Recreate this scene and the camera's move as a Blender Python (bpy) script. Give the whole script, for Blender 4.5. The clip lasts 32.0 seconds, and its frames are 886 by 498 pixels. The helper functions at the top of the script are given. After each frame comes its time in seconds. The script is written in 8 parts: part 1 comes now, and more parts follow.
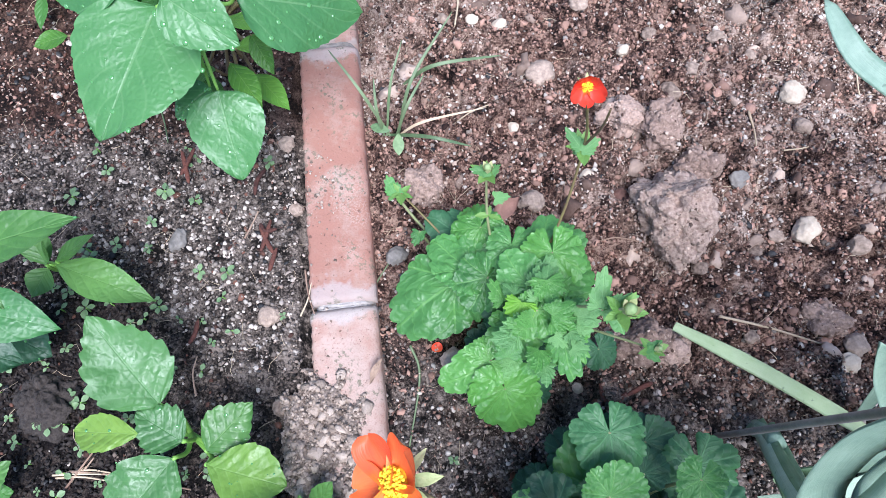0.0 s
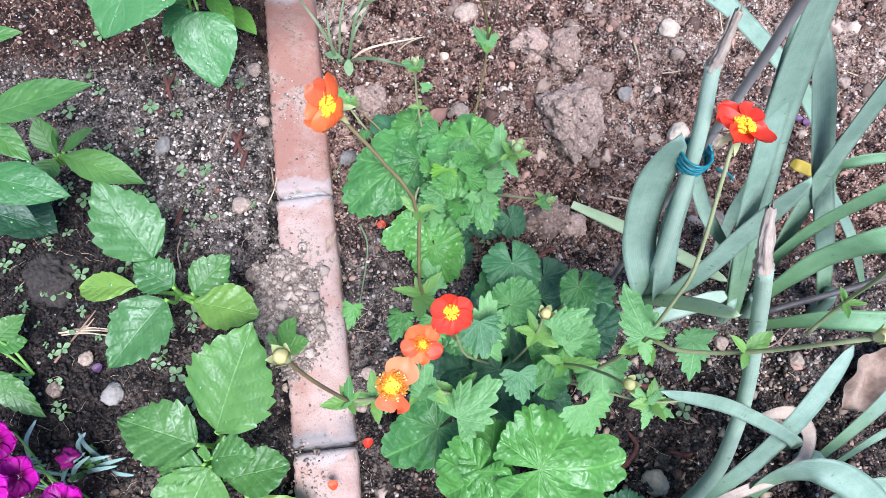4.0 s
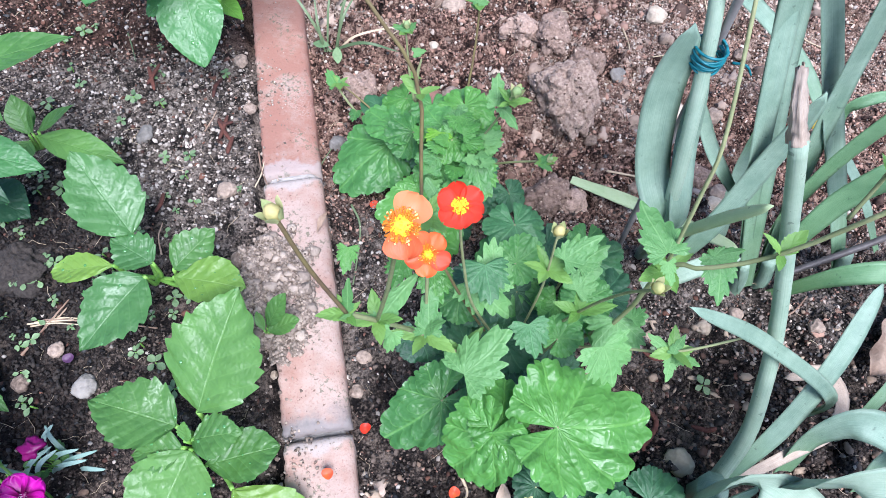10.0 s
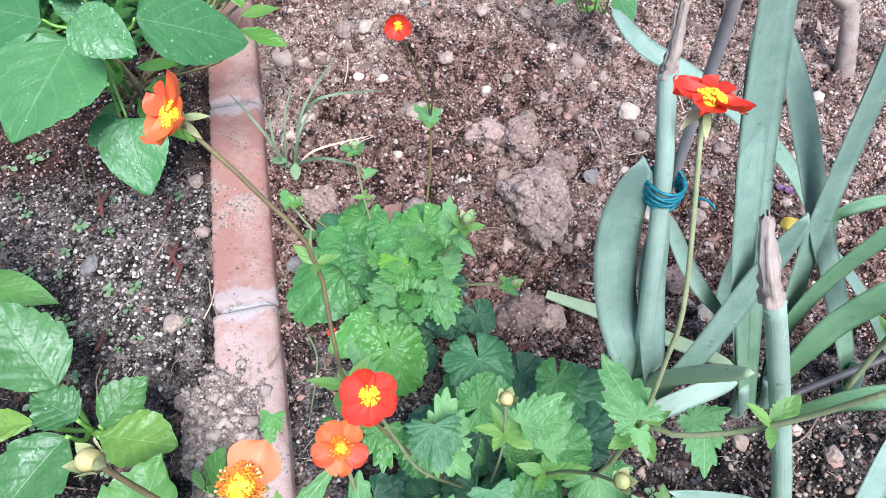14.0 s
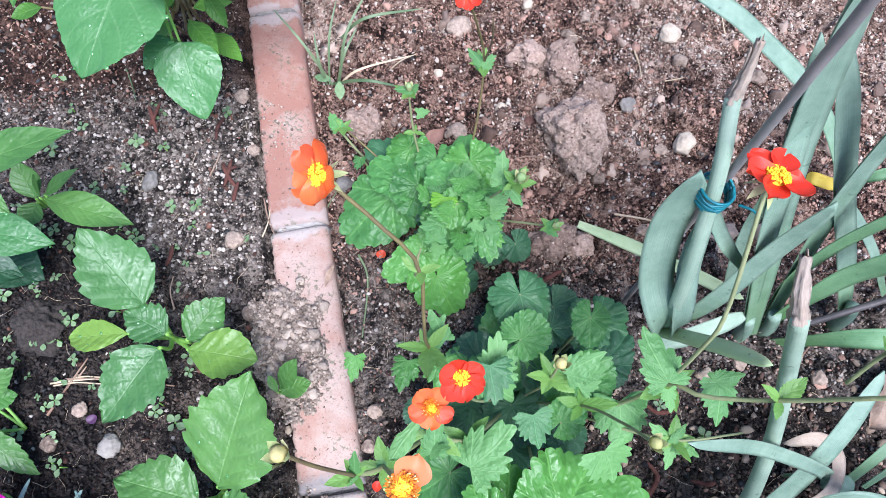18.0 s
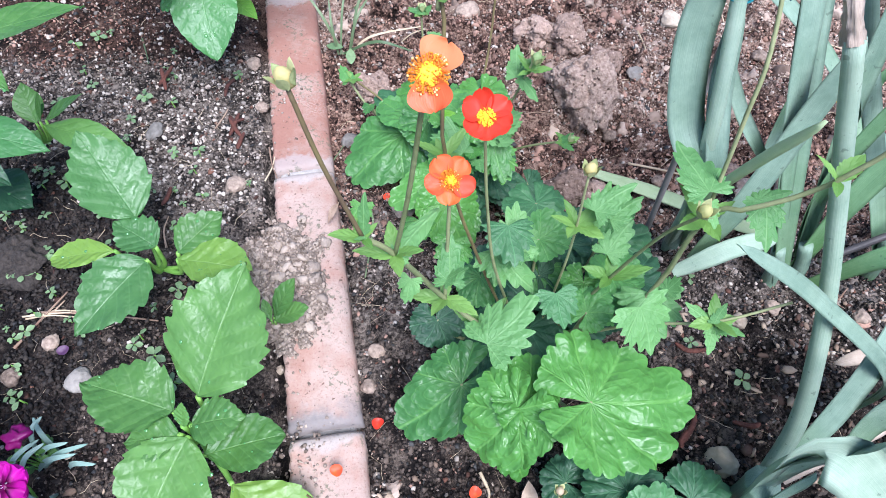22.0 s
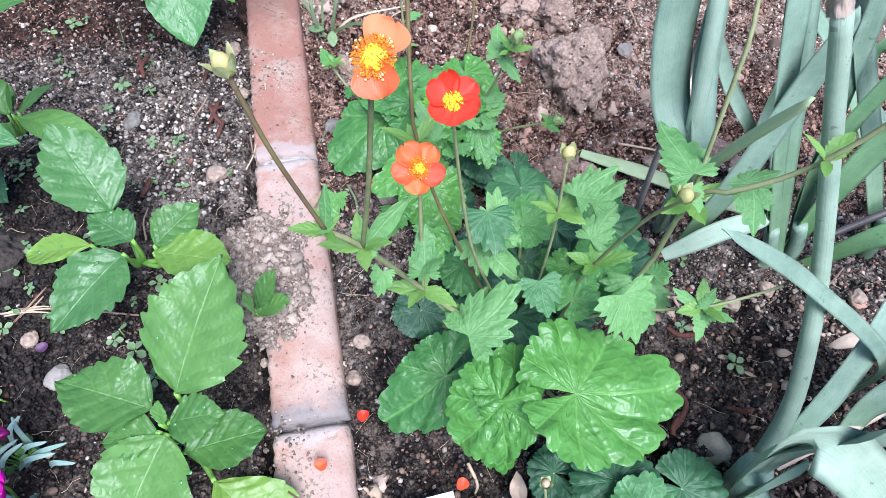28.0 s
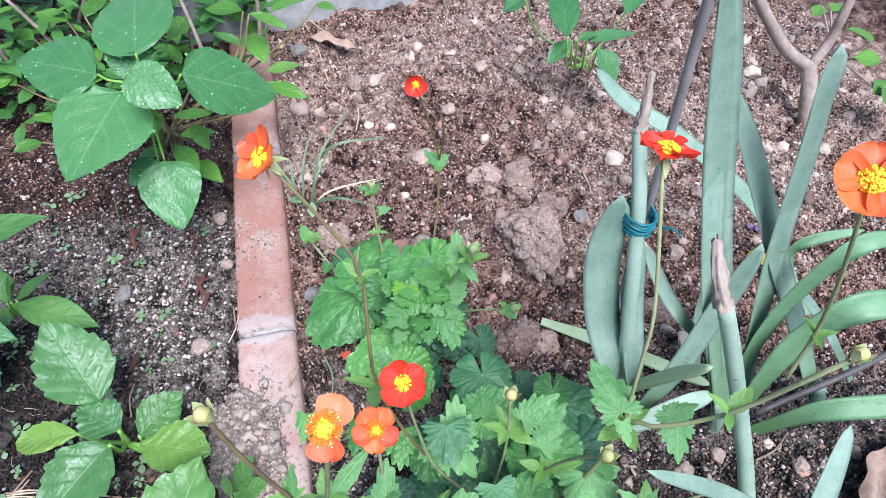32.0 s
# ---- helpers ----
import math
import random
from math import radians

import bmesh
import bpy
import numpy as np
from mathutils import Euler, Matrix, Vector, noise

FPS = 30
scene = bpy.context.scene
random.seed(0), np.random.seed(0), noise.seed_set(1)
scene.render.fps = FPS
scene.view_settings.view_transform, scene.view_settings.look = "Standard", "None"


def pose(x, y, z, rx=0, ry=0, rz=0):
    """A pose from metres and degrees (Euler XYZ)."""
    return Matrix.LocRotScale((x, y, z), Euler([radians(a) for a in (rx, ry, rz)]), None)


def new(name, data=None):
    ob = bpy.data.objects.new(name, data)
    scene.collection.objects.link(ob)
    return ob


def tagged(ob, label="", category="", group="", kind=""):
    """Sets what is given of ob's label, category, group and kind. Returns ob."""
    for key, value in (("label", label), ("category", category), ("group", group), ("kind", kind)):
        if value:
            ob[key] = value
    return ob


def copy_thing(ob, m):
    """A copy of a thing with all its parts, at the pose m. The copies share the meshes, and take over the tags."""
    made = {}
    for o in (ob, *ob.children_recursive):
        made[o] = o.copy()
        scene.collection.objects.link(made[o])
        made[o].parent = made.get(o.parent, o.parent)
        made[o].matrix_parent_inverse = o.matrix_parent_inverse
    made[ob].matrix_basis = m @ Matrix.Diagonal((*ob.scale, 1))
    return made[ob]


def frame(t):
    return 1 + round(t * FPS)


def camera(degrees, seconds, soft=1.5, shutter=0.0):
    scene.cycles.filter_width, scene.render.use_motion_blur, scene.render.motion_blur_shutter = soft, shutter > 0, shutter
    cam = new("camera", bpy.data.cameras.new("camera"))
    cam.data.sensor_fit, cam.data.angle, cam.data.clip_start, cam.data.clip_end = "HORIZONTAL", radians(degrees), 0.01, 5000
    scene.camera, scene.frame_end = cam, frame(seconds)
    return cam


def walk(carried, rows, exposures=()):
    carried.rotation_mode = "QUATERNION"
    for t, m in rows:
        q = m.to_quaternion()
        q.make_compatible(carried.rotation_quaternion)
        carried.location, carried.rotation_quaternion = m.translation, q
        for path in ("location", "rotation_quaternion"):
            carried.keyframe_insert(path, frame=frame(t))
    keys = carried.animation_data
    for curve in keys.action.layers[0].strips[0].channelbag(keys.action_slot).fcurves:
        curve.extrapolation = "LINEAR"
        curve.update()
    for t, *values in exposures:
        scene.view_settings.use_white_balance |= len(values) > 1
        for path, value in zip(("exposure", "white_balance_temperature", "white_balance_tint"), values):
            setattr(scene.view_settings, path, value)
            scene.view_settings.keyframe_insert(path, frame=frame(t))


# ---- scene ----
cam = camera(70.8, 32.0, soft=0.85)
METRES, EYE, TILT, LEAN, TURN = 1.05, 0.4937, -72.08, 1.99, 0.0
ROWS = [
    (0.0, 0.0, 0.0, 0.0, 0.0, 0.0, -0.0),
    (0.5, 0.0066, -0.013, -0.0144, -0.02, 1.11, 0.66),
    (1.0, 0.0061, -0.0282, -0.0343, -0.82, 2.35, 0.47),
    (1.5, 0.0049, -0.0384, -0.0533, -1.48, 2.01, 0.74),
    (2.0, 0.0063, -0.0463, -0.0767, -1.8, 1.2, 0.94),
    (2.5, 0.0131, -0.0622, -0.092, -2.12, 1.24, 1.42),
    (3.0, 0.0154, -0.0853, -0.1017, -2.75, 1.66, 1.61),
    (3.5, 0.0198, -0.0939, -0.1062, -2.85, 1.51, 1.28),
    (4.0, 0.0191, -0.1061, -0.1091, -3.22, 1.24, 0.98),
    (4.5, 0.0184, -0.114, -0.1182, -2.85, 1.03, 1.08),
    (6.5, 0.014, -0.1362, -0.1243, -2.96, 2.51, 1.18),
    (7.0, 0.0169, -0.14, -0.1243, -3.72, 2.66, 1.6),
    (7.5, 0.0196, -0.1467, -0.1253, -3.27, 2.97, 1.63),
    (8.0, 0.0232, -0.1484, -0.1292, -3.35, 2.53, 1.38),
    (8.5, 0.0216, -0.149, -0.1347, -3.33, 2.43, 1.22),
    (9.0, 0.0179, -0.136, -0.1448, -4.63, 2.59, 1.8),
    (9.5, 0.0186, -0.1006, -0.1633, -4.53, 2.59, 3.65),
    (10.0, 0.0099, -0.0732, -0.183, -4.3, 7.16, 2.8),
    (10.5, 0.0013, -0.0563, -0.1847, -5.5, 10.83, 3.16),
    (11.0, -0.0049, -0.0454, -0.1803, -4.31, 11.41, 2.72),
    (11.5, -0.0039, -0.0389, -0.178, -4.47, 12.48, 2.26),
    (12.0, -0.0042, -0.0392, -0.1785, -3.97, 12.68, 1.96),
    (12.5, 0.0148, -0.0326, -0.1699, -3.36, 13.43, 3.6),
    (13.0, 0.0339, -0.0268, -0.1554, -3.11, 13.61, 4.36),
    (13.5, 0.0526, -0.0352, -0.1482, -2.96, 15.16, 5.15),
    (15.5, 0.0521, -0.047, -0.0952, -3.16, 4.87, 5.36),
    (16.0, 0.0571, -0.0752, -0.0832, -2.74, 2.75, 6.43),
    (16.5, 0.0506, -0.0768, -0.0832, -3.01, 2.12, 5.58),
    (17.0, 0.0557, -0.0841, -0.0808, -3.42, 1.41, 5.92),
    (17.5, 0.039, -0.0886, -0.0769, -3.36, 1.42, 4.81),
    (18.0, 0.0191, -0.0845, -0.0806, -3.18, 0.88, 3.5),
    (18.5, -0.0032, -0.0785, -0.0895, -2.54, 1.31, 2.01),
    (19.0, -0.0066, -0.0881, -0.0952, -2.39, 1.77, 1.34),
    (19.5, -0.0094, -0.08, -0.1179, -2.36, 1.45, 0.81),
    (20.0, -0.0083, -0.0653, -0.1364, -2.93, 4.37, 0.85),
    (20.5, -0.0033, -0.0534, -0.1595, -2.84, 8.75, 1.15),
    (21.0, 0.0009, -0.0547, -0.1727, -3.04, 12.59, 2.28),
    (21.5, -0.0009, -0.0448, -0.2115, -3.09, 14.22, 1.97),
    (22.0, 0.0032, -0.0388, -0.235, -3.49, 12.79, 2.92),
    (22.5, 0.0073, -0.0286, -0.2517, -4.13, 9.45, 3.5),
    (23.0, 0.0084, -0.0257, -0.2556, -4.03, 8.48, 3.64),
    (23.5, 0.0115, -0.024, -0.2651, -3.85, 7.44, 4.73),
    (24.0, 0.0166, -0.0253, -0.2872, -1.93, 6.86, 4.75),
    (24.5, 0.0254, -0.026, -0.3025, -2.65, 4.17, 6.35),
    (26.5, 0.027, -0.0221, -0.2865, -3.71, 3.87, 6.45),
    (27.0, 0.0241, -0.0219, -0.2598, -3.64, 6.65, 4.97),
    (27.5, 0.0187, -0.0241, -0.2418, -3.37, 9.18, 4.12),
    (28.0, 0.0172, -0.0292, -0.2297, -3.03, 11.17, 4.01),
    (28.5, 0.0156, -0.0335, -0.2229, -2.78, 12.45, 3.45),
    (29.0, 0.0154, -0.0353, -0.2212, -2.8, 12.76, 3.2),
    (29.5, 0.0163, -0.0386, -0.2228, -2.61, 12.92, 3.05),
    (30.0, 0.015, -0.0415, -0.2198, -2.76, 13.01, 3.07),
    (30.5, 0.0222, -0.0589, -0.2015, -3.11, 13.89, 3.72),
    (31.0, 0.028, -0.0738, -0.1751, -3.37, 15.8, 4.54),
    (31.5, 0.0337, -0.0804, -0.1655, -3.81, 17.26, 5.28),
    (32.0, 0.0353, -0.0884, -0.1622, -3.84, 18.07, 5.24),
]
walk(cam, [(t, pose(0, 0, EYE, TILT, LEAN, TURN) @ pose(METRES * x, METRES * y, METRES * z, 90 + pitch, roll, yaw)) for t, x, y, z, yaw, pitch, roll in ROWS],
     exposures=((0.0, 1.64, 5650, 17), (30.0, 1.64, 5650, 17), (32.0, 1.57, 5650, 17)))

# ---- light ----
world = bpy.data.worlds.new("overcast_sky")
scene.world = world
world.use_nodes = True
wt = world.node_tree
sky = wt.nodes.new("ShaderNodeTexSky")
sky.sky_type = "NISHITA"
sky.sun_disc = False
sky.sun_elevation, sky.sun_rotation = radians(63), radians(162)
sky.air_density, sky.dust_density, sky.ozone_density = 1.0, 0.6, 1.0
wt.nodes["Background"].inputs["Strength"].default_value = 0.072
wt.links.new(sky.outputs[0], wt.nodes["Background"].inputs["Color"])
sun = new("sun", bpy.data.lights.new("sun", "SUN"))
sun.data.energy, sun.data.angle, sun.data.color = 2.6, radians(34), (1.0, 0.98, 0.95)
sun.matrix_basis = pose(0, 0, 3, 27, 0, 18)

# ---- materials ----


def rgb(c):
    return (c[0], c[1], c[2], 1.0)


def base_mat(name, rough=0.6, spec=0.5):
    m = bpy.data.materials.new(name)
    m.use_nodes = True
    b = m.node_tree.nodes["Principled BSDF"]
    b.inputs["Roughness"].default_value = rough
    b.inputs["Specular IOR Level"].default_value = spec
    return m, m.node_tree, b


def nd(t, kind, **values):
    n = t.nodes.new(kind)
    for k, val in values.items():
        n.inputs[k.replace("_", " ")].default_value = val
    return n


def calc(t, op, a, b=None, c=None):
    n = t.nodes.new("ShaderNodeMath")
    n.operation = op
    for i, x in enumerate((a, b, c)):
        if x is None:
            continue
        if isinstance(x, (int, float)):
            n.inputs[i].default_value = x
        else:
            t.links.new(x, n.inputs[i])
    return n.outputs[0]


def blend(t, fac, a, b, how="MIX"):
    n = t.nodes.new("ShaderNodeMix")
    n.data_type, n.blend_type = "RGBA", how
    if isinstance(fac, (int, float)):
        n.inputs[0].default_value = fac
    else:
        t.links.new(fac, n.inputs[0])
    for i, x in ((6, a), (7, b)):
        if isinstance(x, tuple):
            n.inputs[i].default_value = rgb(x)
        else:
            t.links.new(x, n.inputs[i])
    return n.outputs[2]


def noise_at(t, scale, detail=4.0, rough=0.6, coord="Object"):
    c = t.nodes.new("ShaderNodeTexCoord")
    n = nd(t, "ShaderNodeTexNoise", Scale=scale, Detail=detail, Roughness=rough)
    t.links.new(c.outputs[coord], n.inputs["Vector"])
    return n.outputs["Fac"]


def ramp(t, fac, *stops):
    r = t.nodes.new("ShaderNodeValToRGB")
    el = r.color_ramp.elements
    while len(el) < len(stops):
        el.new(0.5)
    for e, (p, c) in zip(el, stops):
        e.position, e.color = p, rgb(c)
    t.links.new(fac, r.inputs[0])
    return r.outputs[0]


def step(t, x, lo, hi):
    n = t.nodes.new("ShaderNodeMapRange")
    n.interpolation_type = "SMOOTHSTEP"
    n.inputs[1].default_value, n.inputs[2].default_value = lo, hi
    t.links.new(x, n.inputs[0])
    return n.outputs[0]


def bump(t, b, height, strength=0.4, dist=0.002):
    n = nd(t, "ShaderNodeBump", Strength=strength, Distance=dist)
    t.links.new(height, n.inputs["Height"])
    t.links.new(n.outputs[0], b.inputs["Normal"])


def finish_leaf(m, t, b, col, glow=0.28):
    """A thin leaf lets part of the light through."""
    t.links.new(col, b.inputs["Base Color"])
    tr = t.nodes.new("ShaderNodeBsdfTranslucent")
    warm = blend(t, 1.0, col, (1.0, 1.0, 0.55), "MULTIPLY")
    t.links.new(warm, tr.inputs[0])
    mx = t.nodes.new("ShaderNodeMixShader")
    mx.inputs[0].default_value = glow
    t.links.new(b.outputs[0], mx.inputs[1])
    t.links.new(tr.outputs[0], mx.inputs[2])
    t.links.new(mx.outputs[0], t.nodes["Material Output"].inputs[0])
    return m


def leaf_mat(name, dark, light, vein, rough=0.42, ribs=6.0, radial=False, spec=0.5, glow=0.25, depth=0.6):
    m, t, b = base_mat(name, rough, spec)
    uv = t.nodes.new("ShaderNodeUVMap")
    sep = t.nodes.new("ShaderNodeSeparateXYZ")
    t.links.new(uv.outputs[0], sep.inputs[0])
    u, w = sep.outputs[0], sep.outputs[1]
    if radial:
        side = calc(t, "MULTIPLY", calc(t, "ABSOLUTE", calc(t, "SUBTRACT", calc(t, "FRACT", calc(t, "ADD", u, 0.5)), 0.5)), 2.0)
        along = w
        main = calc(t, "SUBTRACT", 1.0, step(t, calc(t, "MULTIPLY", side, calc(t, "ADD", w, 0.15)), 0.015, 0.075))
    else:
        side = calc(t, "ABSOLUTE", calc(t, "SUBTRACT", calc(t, "MULTIPLY", w, 2.0), 1.0))
        along = u
        main = calc(t, "SUBTRACT", 1.0, step(t, side, 0.008, 0.040))
    rib = calc(t, "FRACT", calc(t, "SUBTRACT", calc(t, "MULTIPLY", along, ribs), calc(t, "MULTIPLY", side, 1.7)))
    rib = calc(t, "ABSOLUTE", calc(t, "SUBTRACT", rib, 0.5))
    line = calc(t, "SUBTRACT", 1.0, step(t, rib, 0.01, 0.075))
    veins = calc(t, "MAXIMUM", main, calc(t, "MULTIPLY", line, 0.55))
    info = t.nodes.new("ShaderNodeObjectInfo")
    n1 = noise_at(t, 45.0, 3.0)
    mixf = calc(t, "ADD", calc(t, "MULTIPLY", n1, 0.7), calc(t, "MULTIPLY", info.outputs["Random"], 0.45))
    col = ramp(t, mixf, (0.25, dark), (0.8, light))
    col = blend(t, calc(t, "MULTIPLY", veins, 0.42 if radial else 0.30), col, vein)
    if radial:
        heart = calc(t, "SUBTRACT", 1.0, step(t, calc(t, "ADD", w, calc(t, "MULTIPLY", calc(t, "SUBTRACT", n1, 0.5), 0.5)), 0.05, 0.75))
        col = blend(t, calc(t, "MULTIPLY", heart, 0.13), col, vein)
    spots = step(t, noise_at(t, 260.0, 2.0), 0.66, 0.72)
    col = blend(t, calc(t, "MULTIPLY", spots, 0.14), col, (0.09, 0.11, 0.03))
    vo = nd(t, "ShaderNodeTexVoronoi", Scale=150.0 if radial else 210.0)
    vo.feature = "DISTANCE_TO_EDGE"
    vc = t.nodes.new("ShaderNodeTexCoord")
    t.links.new(vc.outputs["Object"], vo.inputs["Vector"])
    quilt = step(t, vo.outputs["Distance"], 0.0, 0.45)
    h = calc(t, "ADD", calc(t, "ADD", calc(t, "ADD", calc(t, "MULTIPLY", step(t, rib, 0.0, 0.3), 0.45), calc(t, "MULTIPLY", quilt, 0.85 if radial else 0.5)), calc(t, "MULTIPLY", noise_at(t, 110.0, 2.0), 1.0)), calc(t, "SUBTRACT", calc(t, "MULTIPLY", noise_at(t, 420.0, 2.0), 0.28), calc(t, "MULTIPLY", main, 0.6)))
    bump(t, b, h, depth, 0.0014 if radial else 0.0009)
    wet = step(t, calc(t, "ADD", calc(t, "MULTIPLY", noise_at(t, 38.0, 4.0), 0.6), calc(t, "MULTIPLY", noise_at(t, 160.0, 2.0), 0.4)), 0.46, 0.60)
    t.links.new(calc(t, "SUBTRACT", rough + 0.10, calc(t, "MULTIPLY", wet, 0.12)), b.inputs["Roughness"])
    return finish_leaf(m, t, b, col, glow)


def plain_mat(name, a, c, scale=60.0, rough=0.7, bumpy=0.3, fine=400.0, island=False, spec=0.4):
    m, t, b = base_mat(name, rough, spec)
    f = noise_at(t, scale, 5.0)
    if island:
        geo = t.nodes.new("ShaderNodeNewGeometry")
        f = calc(t, "ADD", calc(t, "MULTIPLY", geo.outputs["Random Per Island"], 0.75), calc(t, "MULTIPLY", f, 0.3))
    else:
        info = t.nodes.new("ShaderNodeObjectInfo")
        f = calc(t, "ADD", f, calc(t, "MULTIPLY", calc(t, "SUBTRACT", info.outputs["Random"], 0.5), 0.35))
    t.links.new(ramp(t, f, (0.2, a), (0.8, c)), b.inputs["Base Color"])
    if bumpy:
        bump(t, b, noise_at(t, fine, 4.0), bumpy, 0.002)
    return m


LEAF_LIGHT = leaf_mat("seedling_leaf", (0.053, 0.150, 0.030), (0.133, 0.285, 0.064), (0.18, 0.35, 0.09), rough=0.37, spec=0.52, ribs=6.0, depth=0.5)
LEAF_MID = leaf_mat("mature_seedling_leaf", (0.036, 0.118, 0.032), (0.082, 0.205, 0.056), (0.14, 0.29, 0.10), rough=0.37, spec=0.52, ribs=6.0, depth=0.5)
LEAF_YOUNG = leaf_mat("young_bract", (0.090, 0.215, 0.035), (0.185, 0.340, 0.075), (0.24, 0.40, 0.12), rough=0.45, ribs=4.0, depth=0.3)
LEAF_PALE = leaf_mat("yellowing_leaf", (0.085, 0.20, 0.03), (0.185, 0.320, 0.050), (0.24, 0.39, 0.12), rough=0.38, ribs=6.0, depth=0.45)
LEAF_DEEP = leaf_mat("deep_green_leaf", (0.03, 0.12, 0.02), (0.08, 0.22, 0.04), (0.12, 0.28, 0.08), ribs=6.0)
# lower phlox leaves: shade of the leaves above put into the green
LEAF_SHADED = leaf_mat("old_dark_leaf", (0.010, 0.040, 0.018), (0.026, 0.085, 0.036), (0.05, 0.12, 0.05), ribs=6.0)
LEAF_BROAD = leaf_mat("broad_wet_leaf", (0.038, 0.142, 0.040), (0.080, 0.225, 0.068), (0.22, 0.38, 0.17), rough=0.36, ribs=4.0, depth=0.5)
LEAF_GLOSS = leaf_mat("shrub_leaf", (0.035, 0.115, 0.015), (0.12, 0.29, 0.035), (0.26, 0.45, 0.10), rough=0.36, ribs=7.0)
GEUM = leaf_mat("geum_leaf", (0.040, 0.138, 0.032), (0.100, 0.280, 0.068), (0.17, 0.38, 0.09), rough=0.37, ribs=5.0, radial=True, depth=0.42, spec=0.45)
GEUM_PALE = leaf_mat("pale_stem_leaf", (0.078, 0.210, 0.060), (0.162, 0.345, 0.110), (0.23, 0.42, 0.16), rough=0.45, ribs=5.0, radial=True, depth=0.4, spec=0.4)
GEUM_COOL = leaf_mat("bluish_geum_leaf", (0.026, 0.098, 0.034), (0.070, 0.200, 0.066), (0.11, 0.29, 0.11), rough=0.50, ribs=5.0, radial=True, depth=0.28, spec=0.5, glow=0.18)
GEUM_MID = leaf_mat("fresh_geum_leaf", (0.048, 0.168, 0.026), (0.112, 0.305, 0.058), (0.18, 0.40, 0.09), rough=0.33, ribs=5.0, radial=True, depth=0.42, spec=0.5)
# inner and lower leaves: dark blue-green, deepened by shade put into the colour
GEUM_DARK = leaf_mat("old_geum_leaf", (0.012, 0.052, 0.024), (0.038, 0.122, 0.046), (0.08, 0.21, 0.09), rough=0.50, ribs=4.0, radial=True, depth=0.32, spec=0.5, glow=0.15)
GEUM_BRIGHT = leaf_mat("young_geum_leaf", (0.13, 0.34, 0.025), (0.23, 0.45, 0.05), (0.28, 0.45, 0.11), rough=0.45, ribs=4.0, radial=True, depth=0.32, spec=0.35, glow=0.3)


def strap_mat(name, dark, light, rough=0.5, foliage=False):
    m, t, b = base_mat(name, rough, 0.4)
    uv = t.nodes.new("ShaderNodeUVMap")
    mp = nd(t, "ShaderNodeMapping")
    mp.inputs["Scale"].default_value = (1.2, 24.0, 1.0)
    t.links.new(uv.outputs[0], mp.inputs[0])
    n = nd(t, "ShaderNodeTexNoise", Scale=3.0, Detail=4.0)
    t.links.new(mp.outputs[0], n.inputs["Vector"])
    f = calc(t, "ADD", calc(t, "MULTIPLY", n.outputs["Fac"], 0.42), calc(t, "MULTIPLY", noise_at(t, 55.0, 6.0, 0.7), 0.58))
    col = ramp(t, f, (0.3, dark), (0.7, light))
    sp = t.nodes.new("ShaderNodeSeparateXYZ")
    t.links.new(uv.outputs[0], sp.inputs[0])
    foot = calc(t, "SUBTRACT", 1.0, step(t, calc(t, "ADD", sp.outputs[0], calc(t, "MULTIPLY", calc(t, "SUBTRACT", noise_at(t, 40.0), 0.5), 0.3)), 0.05, 0.42))
    if foliage:
        col = blend(t, calc(t, "MULTIPLY", foot, 0.55), col, (0.085, 0.19, 0.05))
    dots = step(t, noise_at(t, 180.0, 2.0), 0.68, 0.73)
    col = blend(t, calc(t, "MULTIPLY", dots, 0.5), col, (0.06, 0.09, 0.06))
    bump(t, b, n.outputs["Fac"], 0.25, 0.0015)
    return finish_leaf(m, t, b, col, 0.12)


LEEK = strap_mat("waxy_leek_leaf", (0.120, 0.205, 0.142), (0.300, 0.400, 0.295), 0.46, True)
LEEK_GREEN = strap_mat("green_leek_leaf", (0.085, 0.200, 0.085), (0.22, 0.37, 0.19), 0.38, True)
LEEK_STALK = strap_mat("pale_waxy_stalk", (0.20, 0.295, 0.205), (0.39, 0.48, 0.355), 0.5)
LEEK_PALE = strap_mat("pale_leek_leaf", (0.30, 0.42, 0.20), (0.48, 0.56, 0.34), 0.55)
LEEK_YELLOW = strap_mat("yellow_leek_leaf", (0.55, 0.36, 0.03), (0.75, 0.58, 0.10), 0.5)
LEEK_DRY = strap_mat("withered_leek_leaf", (0.24, 0.17, 0.125), (0.62, 0.51, 0.40), 0.85)
STEM = plain_mat("hairy_stem", (0.130, 0.155, 0.060), (0.29, 0.305, 0.145), 90.0, 0.6)
STEM_RED = plain_mat("reddish_stem", (0.10, 0.06, 0.04), (0.20, 0.17, 0.06), 60.0, 0.6)
STEM_GREEN = plain_mat("green_stem", (0.12, 0.28, 0.04), (0.22, 0.42, 0.08), 60.0, 0.5)
SEPAL = plain_mat("sepal", (0.20, 0.26, 0.09), (0.46, 0.44, 0.22), 200.0, 0.6)
BUD_GREEN = plain_mat("hairy_green_bud", (0.13, 0.22, 0.07), (0.32, 0.39, 0.18), 160.0, 0.7)
BUD = plain_mat("bud", (0.24, 0.27, 0.09), (0.55, 0.43, 0.18), 120.0, 0.7)
ANTHER = plain_mat("anther", (0.85, 0.48, 0.01), (0.95, 0.72, 0.03), 300.0, 0.7)
ANTHER_OLD = plain_mat("old_anther", (0.55, 0.12, 0.008), (0.84, 0.34, 0.02), 300.0, 0.7)


